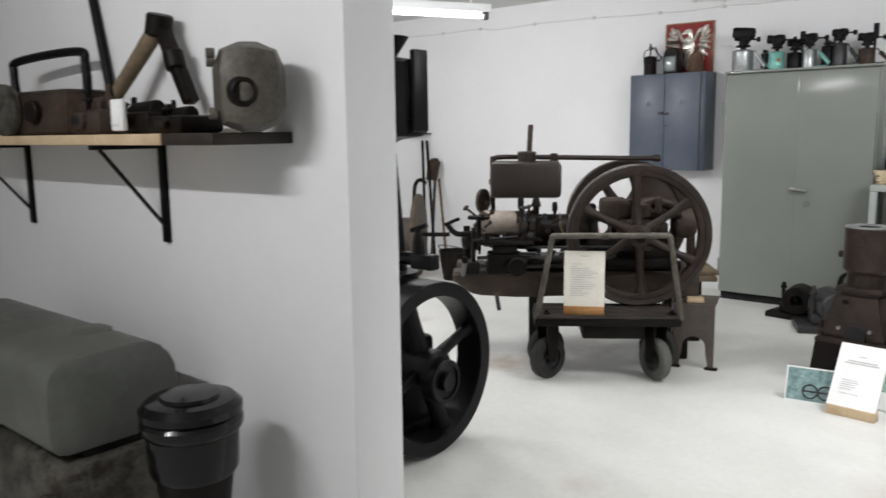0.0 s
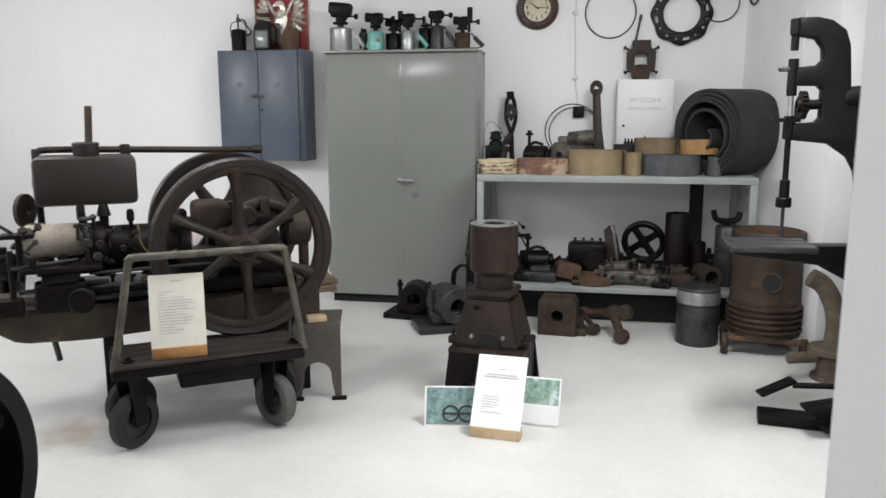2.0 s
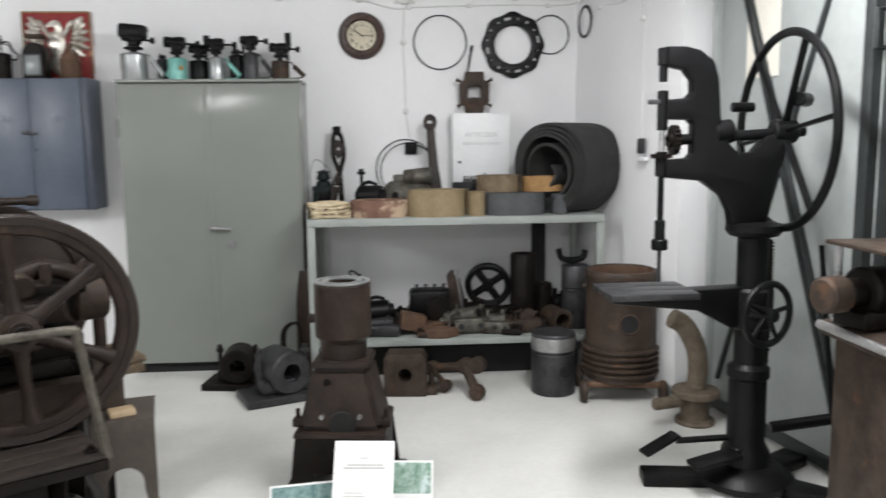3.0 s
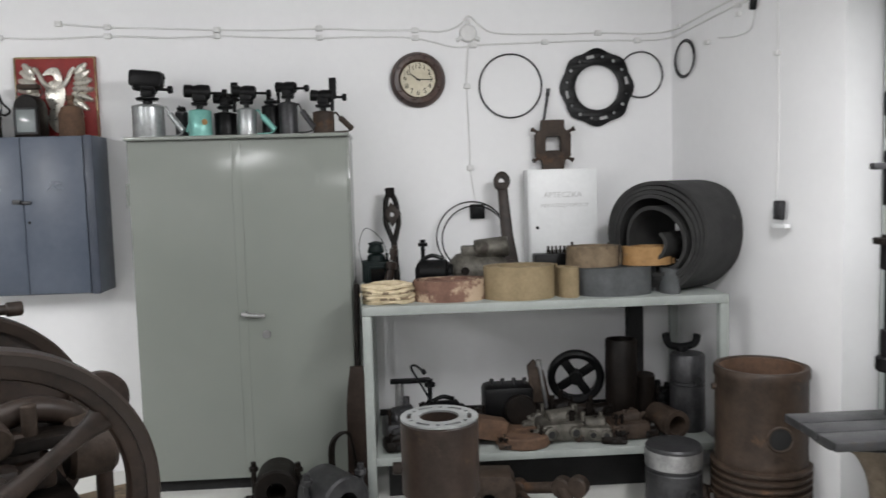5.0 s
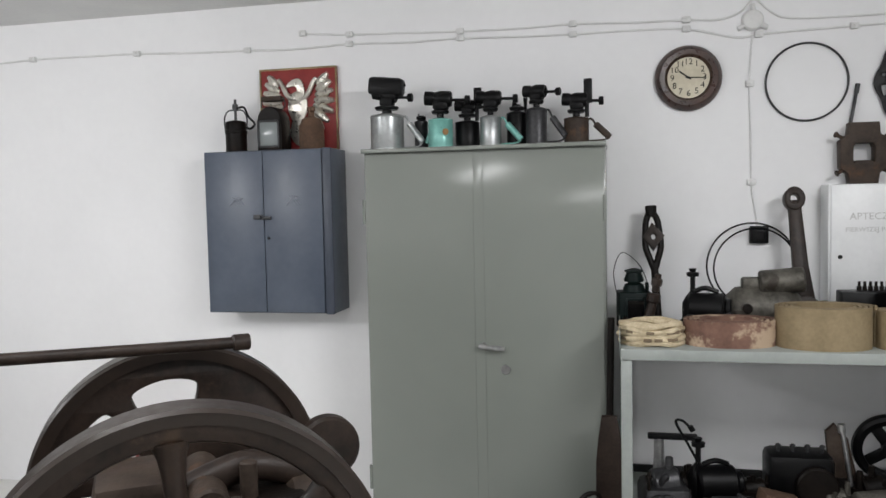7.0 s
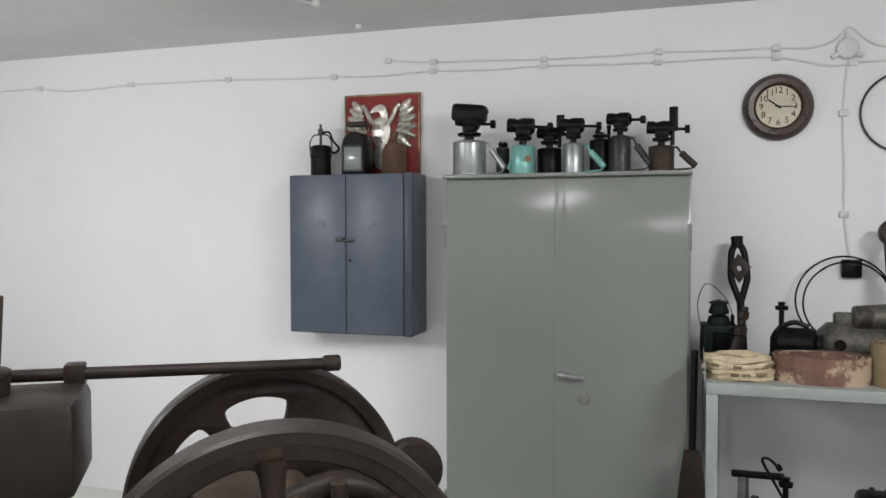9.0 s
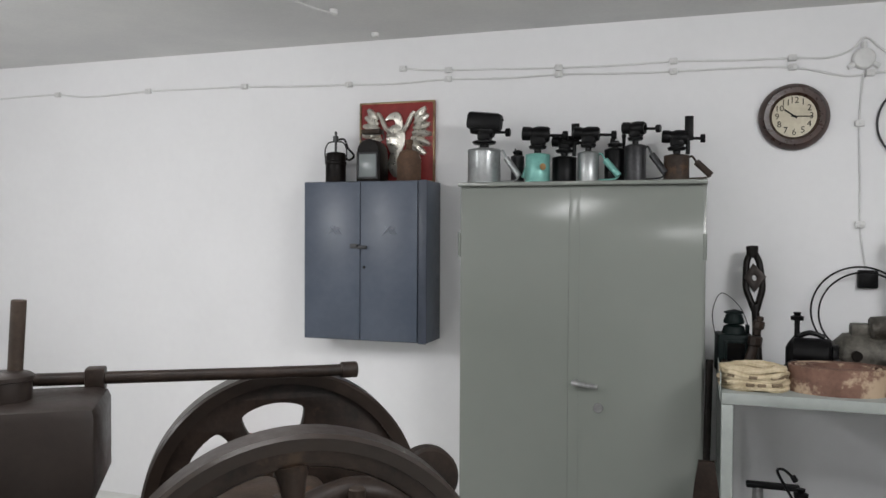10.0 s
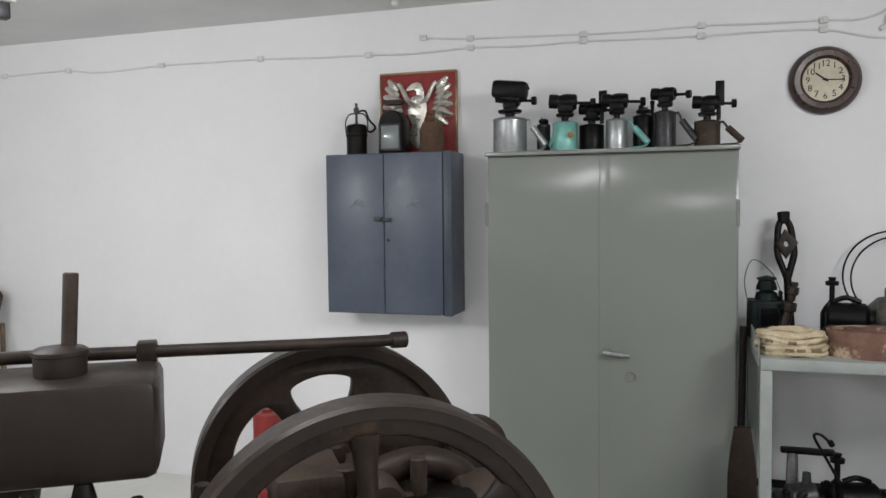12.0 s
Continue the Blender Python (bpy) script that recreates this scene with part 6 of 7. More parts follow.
for k in range(4):
    p = B()
    rod(p, (-0.09 + 0.06 * k, -0.02, 0.25), (-0.09 + 0.06 * k, -0.02, 0.285), 0.007)
    rod(p, (-0.09 + 0.06 * k, -0.02, 0.27), (-0.09 + 0.06 * k, -0.02, 0.282), 0.012, seg=6)
    part("stud", p, DARKSTEEL, t)
p = B()
rod(p, (0.05, -0.09, 0.13), (0.05, -0.13, 0.13), 0.085, seg=24)
part("cover", p, IRONDARK, t)
cast_lump("carburettor", pose(2.22, 5.38, LZ, 0, 0, 5), 0.24, 0.22, 0.19, ALU, "grey aluminium carburettor body with holes", 14, 8, "carburettor")
cast_lump("carburettor", pose(2.40, 5.33, LZ, 0, 0, -14), 0.18, 0.16, 0.15, ALU, "small stained aluminium carburettor", 23, 6, "carburettor")
t = thing("spray_gun", pose(2.16, 5.60, LZ), "grey metal spray gun lever standing on end", "tool")
p = B()
plate(p, [[(-0.04, 0.12), (-0.06, 0.33), (-0.03, 0.36), (0.02, 0.30), (0.06, 0.12)]], 0.03, FRONT, 0.006)
part("body", p, RUSTGREY, t)
p = B()
rod(p, (0.0, -0.02, 0.34), (0.05, -0.02, 0.02), 0.010)
rod(p, (-0.002, -0.02, 0.33), (-0.006, -0.02, 0.37), 0.016)
part("lever", p, STEEL, t)
p = B()
rod(p, (0, 0, 0), (0, 0, 0.13), 0.045, 0.03)
part("foot", p, IRONDARK, t)
t = thing("cast_handwheel", Matrix.Translation((2.38, 5.66, LZ + 0.245)) @ pose(0, 0, 0, 8, 0, -10) @ FRONT, "black four-spoke cast handwheel on the lower shelf", "handwheel")
p = B()
lathe(p, [(0.115, -0.02), (0.14, -0.028), (0.155, -0.02), (0.16, 0.0), (0.155, 0.02), (0.14, 0.028), (0.115, 0.02), (0.115, -0.02)], None, 48)
part("rim", p, BLACK, t)
p = B()
rod(p, (0, 0, -0.035), (0, 0, 0.035), 0.04, seg=20)
part("hub", p, BLACK, t)
for k in range(4):
    a = math.radians(90 * k + 35)
    p = B()
    bar(p, (0.03 * math.cos(a), 0.03 * math.sin(a), 0), (0.125 * math.cos(a), 0.125 * math.sin(a), 0), 0.05, 0.018, 0.006)
    part("spoke", p, BLACK, t)
p = B()
box(p, 2.30, 2.46, 5.60, 5.72, LZ, LZ + 0.09, 0.01)
solo("wooden_block", p, DARKBOARD, "dark block carrying the handwheel", "block")
p = B()
lathe(p, [(0, 0), (0.085, 0), (0.088, 0.01), (0.086, 0.47), (0.08, 0.48), (0.068, 0.48), (0.066, 0.02), (0, 0.02)], pose(2.60, 5.52, LZ), 32)
solo("cylinder_sleeve", p, IRONDARK, "tall dark brown cylinder sleeve standing on the lower shelf", "cylinder")
p = B()
lathe(p, [(0, 0), (0.06, 0), (0.06, 0.26), (0.05, 0.27), (0, 0.27)], pose(2.745, 5.58, LZ), 24)
solo("small_cylinder", p, IRONDARK, "dark small cylinder on the lower shelf", "cylinder")
cast_lump("carburettor", pose(2.565, 5.34, LZ, 0, 0, 8), 0.22, 0.18, 0.17, RUSTGREY, "dark brown double carburettor on the lower shelf", 31, 7, "carburettor")
t = thing("pipe_sleeve", pose(2.78, 5.36, LZ + 0.07), "short brown pipe sleeve lying with its open end forward", "pipe")
p = B()
lathe(p, [(0.048, 0), (0.072, 0), (0.076, 0.01), (0.072, 0.03), (0.07, 0.20), (0.066, 0.205), (0.048, 0.205), (0.048, 0)], along((0.03, -0.12, 0.006), (-0.05, 0.2, 0.006)), 28)
part("sleeve", p, RUSTGREY, t)
t = thing("steel_piston", pose(2.93, 5.42, LZ), "grey steel piston with a pin hole on the lower shelf", "piston")
p = B()
lathe(p, [(0, 0), (0.088, 0), (0.092, 0.01), (0.092, 0.24), (0.086, 0.244), (0.092, 0.25), (0.092, 0.262), (0.086, 0.266), (0.092, 0.27), (0.092, 0.40), (0.085, 0.41), (0, 0.412)], None, 36)
part("body", p, DARKSTEEL, t)
p = B()
rod(p, (0.02, -0.088, 0.28), (0.02, -0.096, 0.28), 0.022, seg=18)
part("pin_hole", p, DARKBASE, t)
t = thing("yoke", pose(2.915, 5.46, LZ + 0.412), "black forked yoke lying on the piston", "machine part")
p = B()
tube(p, smooth_line([(-0.09, 0, 0.10), (-0.07, 0, 0.04), (0, 0, 0.025), (0.07, 0, 0.04), (0.085, 0, 0.09)]), 0.02, 10)
rod(p, (0, 0, 0.0), (0, 0, 0.03), 0.03)
part("fork", p, BLACK, t)

# ---- on the floor by the shelf ----


def bearing_stand(m, s, mt, label):
    t = thing("bearing_block", m, label, "bearing", "bearing blocks on the floor")
    p = B()
    box(p, -0.22 * s, 0.20 * s, -0.13 * s, 0.13 * s, 0, 0.045 * s, 0.008)
    part("base", p, mt, t)
    p = B()
    lathe(p, [(0.05 * s, -0.11 * s), (0.105 * s, -0.11 * s), (0.115 * s, -0.10 * s), (0.115 * s, 0.10 * s), (0.105 * s, 0.11 * s), (0.05 * s, 0.11 * s), (0.05 * s, -0.11 * s)], Matrix.Translation((0, 0, 0.155 * s)) @ pose(0, 0, 0, 0, 0, 12) @ FRONT, 32)
    part("housing", p, mt, t)
    p = B()
    rod(p, (0, 0.05 * s, 0.155 * s), (0, 0.06 * s, 0.155 * s), 0.055 * s, seg=24)
    part("bore", p, DARKBASE, t)
    p = B()
    box(p, -0.13 * s, 0.13 * s, -0.08 * s, 0.08 * s, 0.045 * s, 0.12 * s, 0.015)
    part("cheek", p, mt, t)
    for x in (-0.12, 0.12):
        p = B()
        rod(p, (x * s, -0.02, 0.1 * s), (x * s, -0.02, 0.285 * s), 0.014 * s)
        rod(p, (x * s, -0.02, 0.235 * s), (x * s, -0.02, 0.26 * s), 0.026 * s, seg=6)
        part("stud", p, mt, t)


bearing_stand(pose(0.76, 5.28, 0, 0, 0, -8), 0.95, IRONDARK, "black cast bearing block with studs on the floor")
bearing_stand(pose(1.06, 5.02, 0, 0, 0, 24), 1.12, DARKSTEEL, "large dark grey bearing housing on a tapered base")
t = thing("rusty_bearing", pose(1.80, 5.03, 0, 0, 0, -5), "rusty brown bearing block with a round bore", "bearing", "bearing blocks on the floor")
p = B()
plate(p, [[(-0.12, 0), (0.12, 0), (0.12, 0.22), (0.10, 0.25), (-0.10, 0.25), (-0.12, 0.22)], circle(0, 0.13, 0.048, 28)], 0.16, FRONT, 0.008)
part("body", p, RUSTGREY, t)
p = B()
box(p, 0.12, 0.19, -0.06, 0.06, 0, 0.05, 0.008)
rod(p, (0.155, 0, 0.05), (0.155, 0, 0.12), 0.018, seg=8)
part("foot", p, RUSTGREY, t)
p = B()
rod(p, (0, 0.05, 0.13), (0, 0.06, 0.13), 0.05, seg=24)
part("bore", p, DARKBASE, t)
t = thing("crank_linkage", pose(2.13, 5.05, 0, 0, 0, -30), "rusty cast linkage with knuckle joints on the floor", "machine part")
for a, b, r in (((-0.20, 0.02, 0.11), (0.10, 0.02, 0.16), 0.028), ((0.02, 0.02, 0.15), (0.16, -0.12, 0.05), 0.030), ((-0.18, 0.0, 0.10), (-0.06, -0.08, 0.05), 0.018)):
    p = B()
    rod(p, a, b, r, seg=14)
    part("arm", p, RUSTGREY, t)
for c, r in (((-0.20, 0.02, 0.11), 0.045), ((0.11, 0.02, 0.165), 0.05), ((0.03, 0.02, 0.15), 0.05), ((0.17, -0.13, 0.045), 0.045), ((-0.06, -0.08, 0.04), 0.035)):
    p = B()
    rod(p, (c[0], c[1] - 0.035, c[2]), (c[0], c[1] + 0.035, c[2]), r, seg=18)
    part("knuckle", p, RUSTGREY, t)

t = thing("steel_piston", pose(2.69, 4.97, 0, 0, 0, 12), "dark steel piston with a bright band standing on the floor", "piston")
p = B()
lathe(p, [(0, 0), (0.128, 0), (0.133, 0.006), (0.133, 0.245), (0.128, 0.25), (0.128, 0.258), (0.133, 0.262), (0.133, 0.36), (0.125, 0.37), (0.05, 0.375), (0, 0.375)], None, 48)
part("body", p, DARKSTEEL, t)
p = B()
lathe(p, [(0.1335, 0.27), (0.135, 0.272), (0.135, 0.345), (0.1335, 0.35)], None, 48)
part("band", p, STEEL, t, "bright steel band")
p = B()
lathe(p, [(0.022, 0.0), (0.034, 0.0), (0.036, 0.008), (0.022, 0.012), (0.02, 0.006), (0, 0.006)], Matrix.Translation((0.015, -0.129, 0.155)) @ FRONT, 24)
part("pin_hole", p, DARKBASE, t)


def big_cylinder():
    t = thing("engine_cylinder", pose(3.07, 4.87, 0, 0, 0, -8), "large rusty ribbed engine cylinder standing on a wheeled stand", "cylinder")
    prof = [(0.0, 0.12), (0.21, 0.12)]
    for k in range(5):
        z = 0.15 + 0.035 * k
        prof += [(0.205, z), (0.225, z + 0.006), (0.225, z + 0.018), (0.205, z + 0.024)]
    prof += [(0.208, 0.34), (0.205, 0.35), (0.205, 0.705), (0.212, 0.715), (0.212, 0.75), (0.205, 0.76), (0.19, 0.76), (0.185, 0.745), (0.185, 0.30), (0, 0.30)]
    p = B()
    lathe(p, prof, None, 56)
    part("barrel", p, RUSTRED, t)
    p = B()
    lathe(p, [(0.049, 0.0), (0.060, 0.0), (0.060, 0.012), (0.056, 0.016), (0.049, 0.014), (0.049, 0.0)], Matrix.Translation((0.02, -0.195, 0.47)) @ FRONT, 28)
    part("port", p, RUSTRED, t)
    p = B()
    rod(p, (0.02, -0.18, 0.47), (0.02, -0.2075, 0.47), 0.0485, seg=28, bev=0.01)
    part("bore", p, DARKBASE, t)
    p = B()
    lathe(p, [(0.184, 0.56), (0.184, 0.753), (0.178, 0.753), (0.178, 0.56), (0.184, 0.56)], None, 48)
    part("inner_liner", p, RUST, t, "orange rusty liner")
    p = B()
    rod(p, (-0.2, 0, 0.66), (-0.225, 0, 0.66), 0.016)
    part("stud", p, RUSTGREY, t)
    for y in (-0.15, 0.15):
        p = B()
        bar(p, (-0.24, y, 0.105), (0.24, y, 0.105), 0.035, 0.03, 0.004)
        part("axle_beam", p, RUST, t)
        for x in (-0.225, 0.225):
            p = B()
            rod(p, (x - 0.02, y, 0.065), (x + 0.02, y, 0.065), 0.065, seg=24)
            w = part("wheel", p, RUSTGREY, t)
            p = B()
            rod(p, (x - 0.026, y, 0.065), (x + 0.026, y, 0.065), 0.022, seg=14)
            part("hub", p, IRONDARK, w)


big_cylinder()

t = thing("elbow_pipe", pose(3.33, 4.36, 0, 0, 0, 0), "dusty brown cast elbow pipe with flanges standing on the floor", "pipe")
p = B()
tube(p, smooth_line([(0, 0, 0.19), (0.01, 0, 0.30), (-0.01, 0, 0.42), (-0.07, 0, 0.53), (-0.14, 0, 0.575)], 6), 0.052, 20)
part("elbow", p, DUST, t)
p = B()
lathe(p, [(0, 0.15), (0.12, 0.15), (0.125, 0.155), (0.125, 0.18), (0.12, 0.187), (0.06, 0.19), (0.058, 0.21), (0, 0.21)], None, 32)
part("flange", p, DUST, t)
p = B()
lathe(p, [(0, 0.0), (0.10, 0.0), (0.105, 0.01), (0.10, 0.025), (0.075, 0.03), (0.07, 0.15), (0, 0.15)], None, 32)
part("foot", p, DUST, t)
p = B()
rod(p, (-0.08, -0.02, 0.13), (-0.24, -0.04, 0.12), 0.032, seg=16)
part("branch", p, DUST, t)

# ---- pillar drill ----


def drill_press():
    t = thing("pillar_drill", pose(3.25, 3.60, 0), "black cast iron pillar drill with a tall flywheel and slotted table", "drill press")

    def at(px, py):
        return (2.843 + (px - 1096) * 0.0025 - 3.25, 1.855 - (py - 100) * 0.00234)

    out = [(1105, 98), (1130, 98), (1152, 104), (1172, 120), (1180, 145), (1183, 180), (1186, 220), (1202, 262), (1222, 284), (1250, 280), (1272, 252), (1300, 244), (1296, 285), (1277, 335), (1268, 405), (1220, 405), (1215, 375), (1200, 345), (1164, 318), (1105, 312), (1105, 292), (1140, 289), (1150, 278), (1150, 222), (1140, 211), (1105, 210), (1105, 188), (1136, 185), (1148, 172), (1146, 146), (1132, 126), (1105, 120)]
    p = B()
    plate(p, [[at(*q) for q in out]], 0.075, FRONT, 0.014)
    part("frame", p, BLACK, t)
    sx = 2.845 - 3.25
    for z0, z1, r in ((1.80, 1.87, 0.024), (1.735, 1.80, 0.017), (1.54, 1.70, 0.022), (1.35, 1.43, 0.026), (1.09, 1.36, 0.013), (1.06, 1.17, 0.022), (1.045, 1.09, 0.034), (0.91, 1.05, 0.008)):
        p = B()
        rod(p, (sx, 0, z0), (sx, 0, z1), r, seg=16)
        part("spindle", p, BLACK if r > 0.012 else DARKSTEEL, t)
    p = B()
    rod(p, (sx, 0, 1.42), (sx, 0, 1.62), 0.012)
    part("quill", p, STEEL, t, "bright steel quill")
    p = B()
    box(p, sx - 0.06, sx + 0.08, -0.015, 0.015, 1.645, 1.665, 0.005)
    part("feed_lever", p, DARKSTEEL, t)

    def gear(m, r, n, w, nm):
        p = B()
        edge = []
        for k in range(n):
            a = 2 * math.pi * k / n
            for da, rr in ((0, r * 0.84), (0.25, r), (0.5, r), (0.75, r * 0.84)):
                b = a + 2 * math.pi * da / n
                edge.append((rr * math.cos(b), rr * math.sin(b)))
        plate(p, [edge, circle(0, 0, r * 0.3, 16)], w, m)
        lathe(p, [(r * 0.3, -w), (r * 0.5, -w), (r * 0.5, w), (r * 0.3, w), (r * 0.3, -w)], m, 20)
        part(nm, p, IRONDARK, t)

    gear(Matrix.Translation((sx + 0.05, 0, 1.50)) @ pose(0, 0, 0, 0, 90, 0), 0.062, 18, 0.025, "bevel_gear")
    gear(Matrix.Translation((sx, 0, 1.435)), 0.045, 14, 0.018, "pinion")
    p = B()
    rod(p, (sx + 0.06, 0, 1.50), (0.20, 0, 1.53), 0.022, seg=18)
    rod(p, (-0.19, 0, 1.525), (-0.11, 0, 1.535), 0.05, seg=22)
    part("shaft", p, BLACK, t)
    w = part("flywheel", ring(B(), 0.40, 0.018, Matrix.Translation((0.11, 0, 1.53)) @ pose(0, 0, 0, 0, 90, 0), 72, 10), BLACK, t)
    m = Matrix.Translation((0.11, 0, 1.53)) @ pose(0, 0, 0, 0, 90, 0)
    p = B()
    rod(p, (0.06, 0, 1.53), (0.16, 0, 1.53), 0.05, seg=20)
    part("hub", p, BLACK, w)
    for k in range(6):
        a = math.radians(60 * k + 22)
        p = B()
        bar(p, m @ Vector((0.04 * math.cos(a), 0.04 * math.sin(a), 0)), m @ Vector((0.39 * math.cos(a), 0.39 * math.sin(a), 0)), 0.03, 0.016, 0.005)
        part("spoke", p, BLACK, w)
    a = math.radians(112)
    p = B()
    rod(p, m @ Vector((0.30 * math.cos(a), 0.30 * math.sin(a), 0)), m @ Vector((0.30 * math.cos(a), 0.30 * math.sin(a), -0.10)), 0.022)
    part("crank_handle", p, BLACK, w)
    p = B()
    rod(p, (0.22, 0.03, 1.66), (0.14, -0.05, 1.66), 0.03)
    part("crank_grip", p, BLACK, t)
    # column, table and base
    p = B()
    lathe(p, [(0, 0.10), (0.105, 0.10), (0.10, 0.16), (0.08, 0.20), (0.078, 0.48), (0.088, 0.49), (0.088, 0.53), (0.064, 0.55), (0.064, 1.09), (0.10, 1.10), (0.115, 1.12), (0.115, 1.145), (0.09, 1.155), (0, 1.16)], pose(0, 0, 0), 36)
    part("column", p, BLACK, t)
    p = B()
    box(p, 0.066, 0.080, -0.014, 0.014, 0.30, 1.08, 0.002)
    for k in range(34):
        box(p, 0.080, 0.088, -0.012, 0.012, 0.60 + 0.014 * k, 0.607 + 0.014 * k)
    part("rack", p, IRONDARK, t)
    for y0, y1 in ((-0.15, -0.055), (-0.05, 0.04), (0.045, 0.14)):
        p = B()
        box(p, -0.65, -0.28, y0, y1, 0.858, 0.885, 0.004)
        part("table_rail", p, DARKSTEEL, t)
    p = B()
    plate(p, [[(-0.62, 0.856), (-0.05, 0.875), (-0.03, 0.74), (-0.10, 0.72), (-0.25, 0.80), (-0.60, 0.835)]], 0.10, FRONT, 0.01)
    part("table_arm", p, BLACK, t)
    p = B()
    rod(p, (0, 0, 0.70), (0, 0, 0.88), 0.09, seg=28)
    part("table_collar", p, BLACK, t)
    hm = Matrix.Translation((-0.02, -0.19, 0.80)) @ pose(0, 0, 0, 0, 0, 22) @ FRONT
    hw = part("handwheel", ring(B(), 0.125, 0.014, hm, 48, 10), BLACK, t)
    p = B()
    rod(p, hm @ Vector((0, 0, -0.12)), hm @ Vector((0, 0, 0.04)), 0.028, seg=16)
    part("hub", p, BLACK, hw)
    for k in range(5):
        a = math.radians(72 * k + 10)
        p = B()
        rod(p, hm @ Vector((0.02 * math.cos(a), 0.02 * math.sin(a), 0)), hm @ Vector((0.12 * math.cos(a), 0.12 * math.sin(a), 0)), 0.012, 0.009, 10)
        part("spoke", p, BLACK, hw)
    p = B()
    lathe(p, [(0, 0.02), (0.20, 0.02), (0.205, 0.05), (0.17, 0.08), (0.12, 0.105), (0, 0.11)], None, 32)
    part("base", p, BLACK, t)
    for q in ((-0.44, 0.06), (0.32, -0.30), (0.34, 0.2)):
        p = B()
        d = math.degrees(math.atan2(q[1], q[0]))
        n = math.hypot(*q)
        box(p, 0.10, n, -0.06, 0.06, 0.0, 0.055, 0.008, pose(0, 0, 0, 0, 0, d))
        part("foot", p, BLACK, t)
    p = B()
    box(p, -0.25, -0.04, -0.05, 0.05, 0.17, 0.19, 0.005, pose(0, -0.06, 0, 0, -10, 8))
    rod(p, (-0.06, -0.05, 0.10), (-0.06, -0.05, 0.19), 0.03)
    part("bracket", p, BLACK, t)
    p = B()
    box(p, -0.09, 0.09, -0.035, 0.035, -0.008, 0.008, 0.004, pose(-0.37, 0.03, 0.185, 0, -22, 15))
    rod(p, (-0.30, 0.02, 0.20), (-0.05, 0, 0.215), 0.014)
    part("treadle", p, BLACK, t)
    p = B()
    rod(p, (0.10, -0.02, 0.26), (0.36, -0.05, 0.30), 0.025)
    rod(p, (0.36, -0.05, 0.28), (0.30, 0.0, 1.05), 0.012)
    part("treadle_rod", p, BLACK, t)


drill_press()

# ---- grey door in the slanted wall ----
DM = Matrix.Translation((3.545, 4.60, 0)) @ pose(0, 0, 0, 0, 0, math.degrees(math.atan2(-0.985, 0.171)))


def steel_door():
    t = thing("door_1", DM, "grey sheet steel double door with dark braces", "door", kind="structure")
    for x0, x1 in ((0.03, 1.06), (1.24, 2.3)):
        p = B()
        box(p, x0, x1, -0.05, -0.004, 0.03, 2.68, 0.004)
        part("panel", p, DOORGREY, t)
    for x0, x1, mt in ((-0.01, 0.028, DOORGREY), (1.065, 1.12, DOORFRAME), (1.18, 1.235, DOORFRAME)):
        p = B()
        box(p, x0, x1, -0.085, -0.003, 0.0, 2.70, 0.005)
        part("post", p, mt, t)
    p = B()
    box(p, 1.121, 1.179, -0.04, -0.003, 0.0, 2.70, 0.003)
    part("gap_strip", p, DOORGREY, t)
    p = B()
    box(p, 0.03, 1.06, -0.075, -0.051, 0.03, 0.09, 0.004)
    part("bottom_rail", p, DOORFRAME, t)
    for a, b in (((0.08, 2.6), (1.02, 0.2)), ((1.02, 2.6), (0.10, 0.2)), ((0.12, 2.6), (1.04, 0.28))):
        p = B()
        bar(p, (a[0], -0.062, a[1]), (b[0], -0.062, b[1]), 0.022, 0.02, 0.003)
        part("brace", p, DOORFRAME, t)
    p = B()
    box(p, 0.25, 0.50, -0.056, -0.0515, 1.80, 2.18)
    solo("door_notice", p, CREAM, "pale paper notice taped to the grey door", "notice", m=DM)
    p = B()
    tube(p, [(1.15, -0.06, 2.0), (1.15, -0.10, 2.0), (1.15, -0.10, 1.85), (1.15, -0.06, 1.85)], 0.012, 8)
    part("handle", p, DOORFRAME, t)


steel_door()

# ---- machine cabinet beside the door ----
t = thing("machine_cabinet", pose(3.30, 2.55, 0), "dark olive-brown steel machine cabinet with a rounded top", "cabinet")
p = B()
box(p, 0.0, 0.46, 0.0, 0.50, 0.0, 0.80, 0.012)
part("body", p, RUSTGREY, t)
p = B()
box(p, 0.03, 0.43, -0.012, -0.001, 0.05, 0.76, 0.004)
d = part("door", p, IRONDARK, t)
p = B()
tube(p, [(0.07, -0.012, 0.60), (0.07, -0.035, 0.60), (0.07, -0.035, 0.53), (0.07, -0.012, 0.53)], 0.007, 8)
part("handle", p, STEEL, d)
p = B()
box(p, -0.05, 0.48, -0.06, 0.54, 0.80, 0.86, 0.025)
part("top", p, RUSTGREY, t)
p = B()
tube(p, smooth_line([(0.46, -0.065, 0.845), (0.02, -0.068, 0.845), (-0.055, -0.02, 0.845), (-0.06, 0.5, 0.845)], 8), 0.016, 10)
part("rim", p, STEEL, t)
t = thing("bench_grinder", pose(3.27, 2.90, 0.865, 0, 0, 15), "old brown bench grinder on the machine cabinet", "grinder")
p = B()
rod(p, (-0.14, 0, 0.12), (-0.05, 0, 0.12), 0.062, seg=28)
part("wheel", p, RUSTGREY, t)
p = B()
rod(p, (-0.06, 0, 0.12), (0.12, 0, 0.12), 0.05, seg=24)
rod(p, (0.02, 0, 0.12), (0.20, 0, 0.12), 0.085, seg=28)
part("motor", p, IRONDARK, t)
p = B()
box(p, -0.02, 0.2, -0.07, 0.07, 0.0, 0.06, 0.01)
part("foot", p, IRONDARK, t)
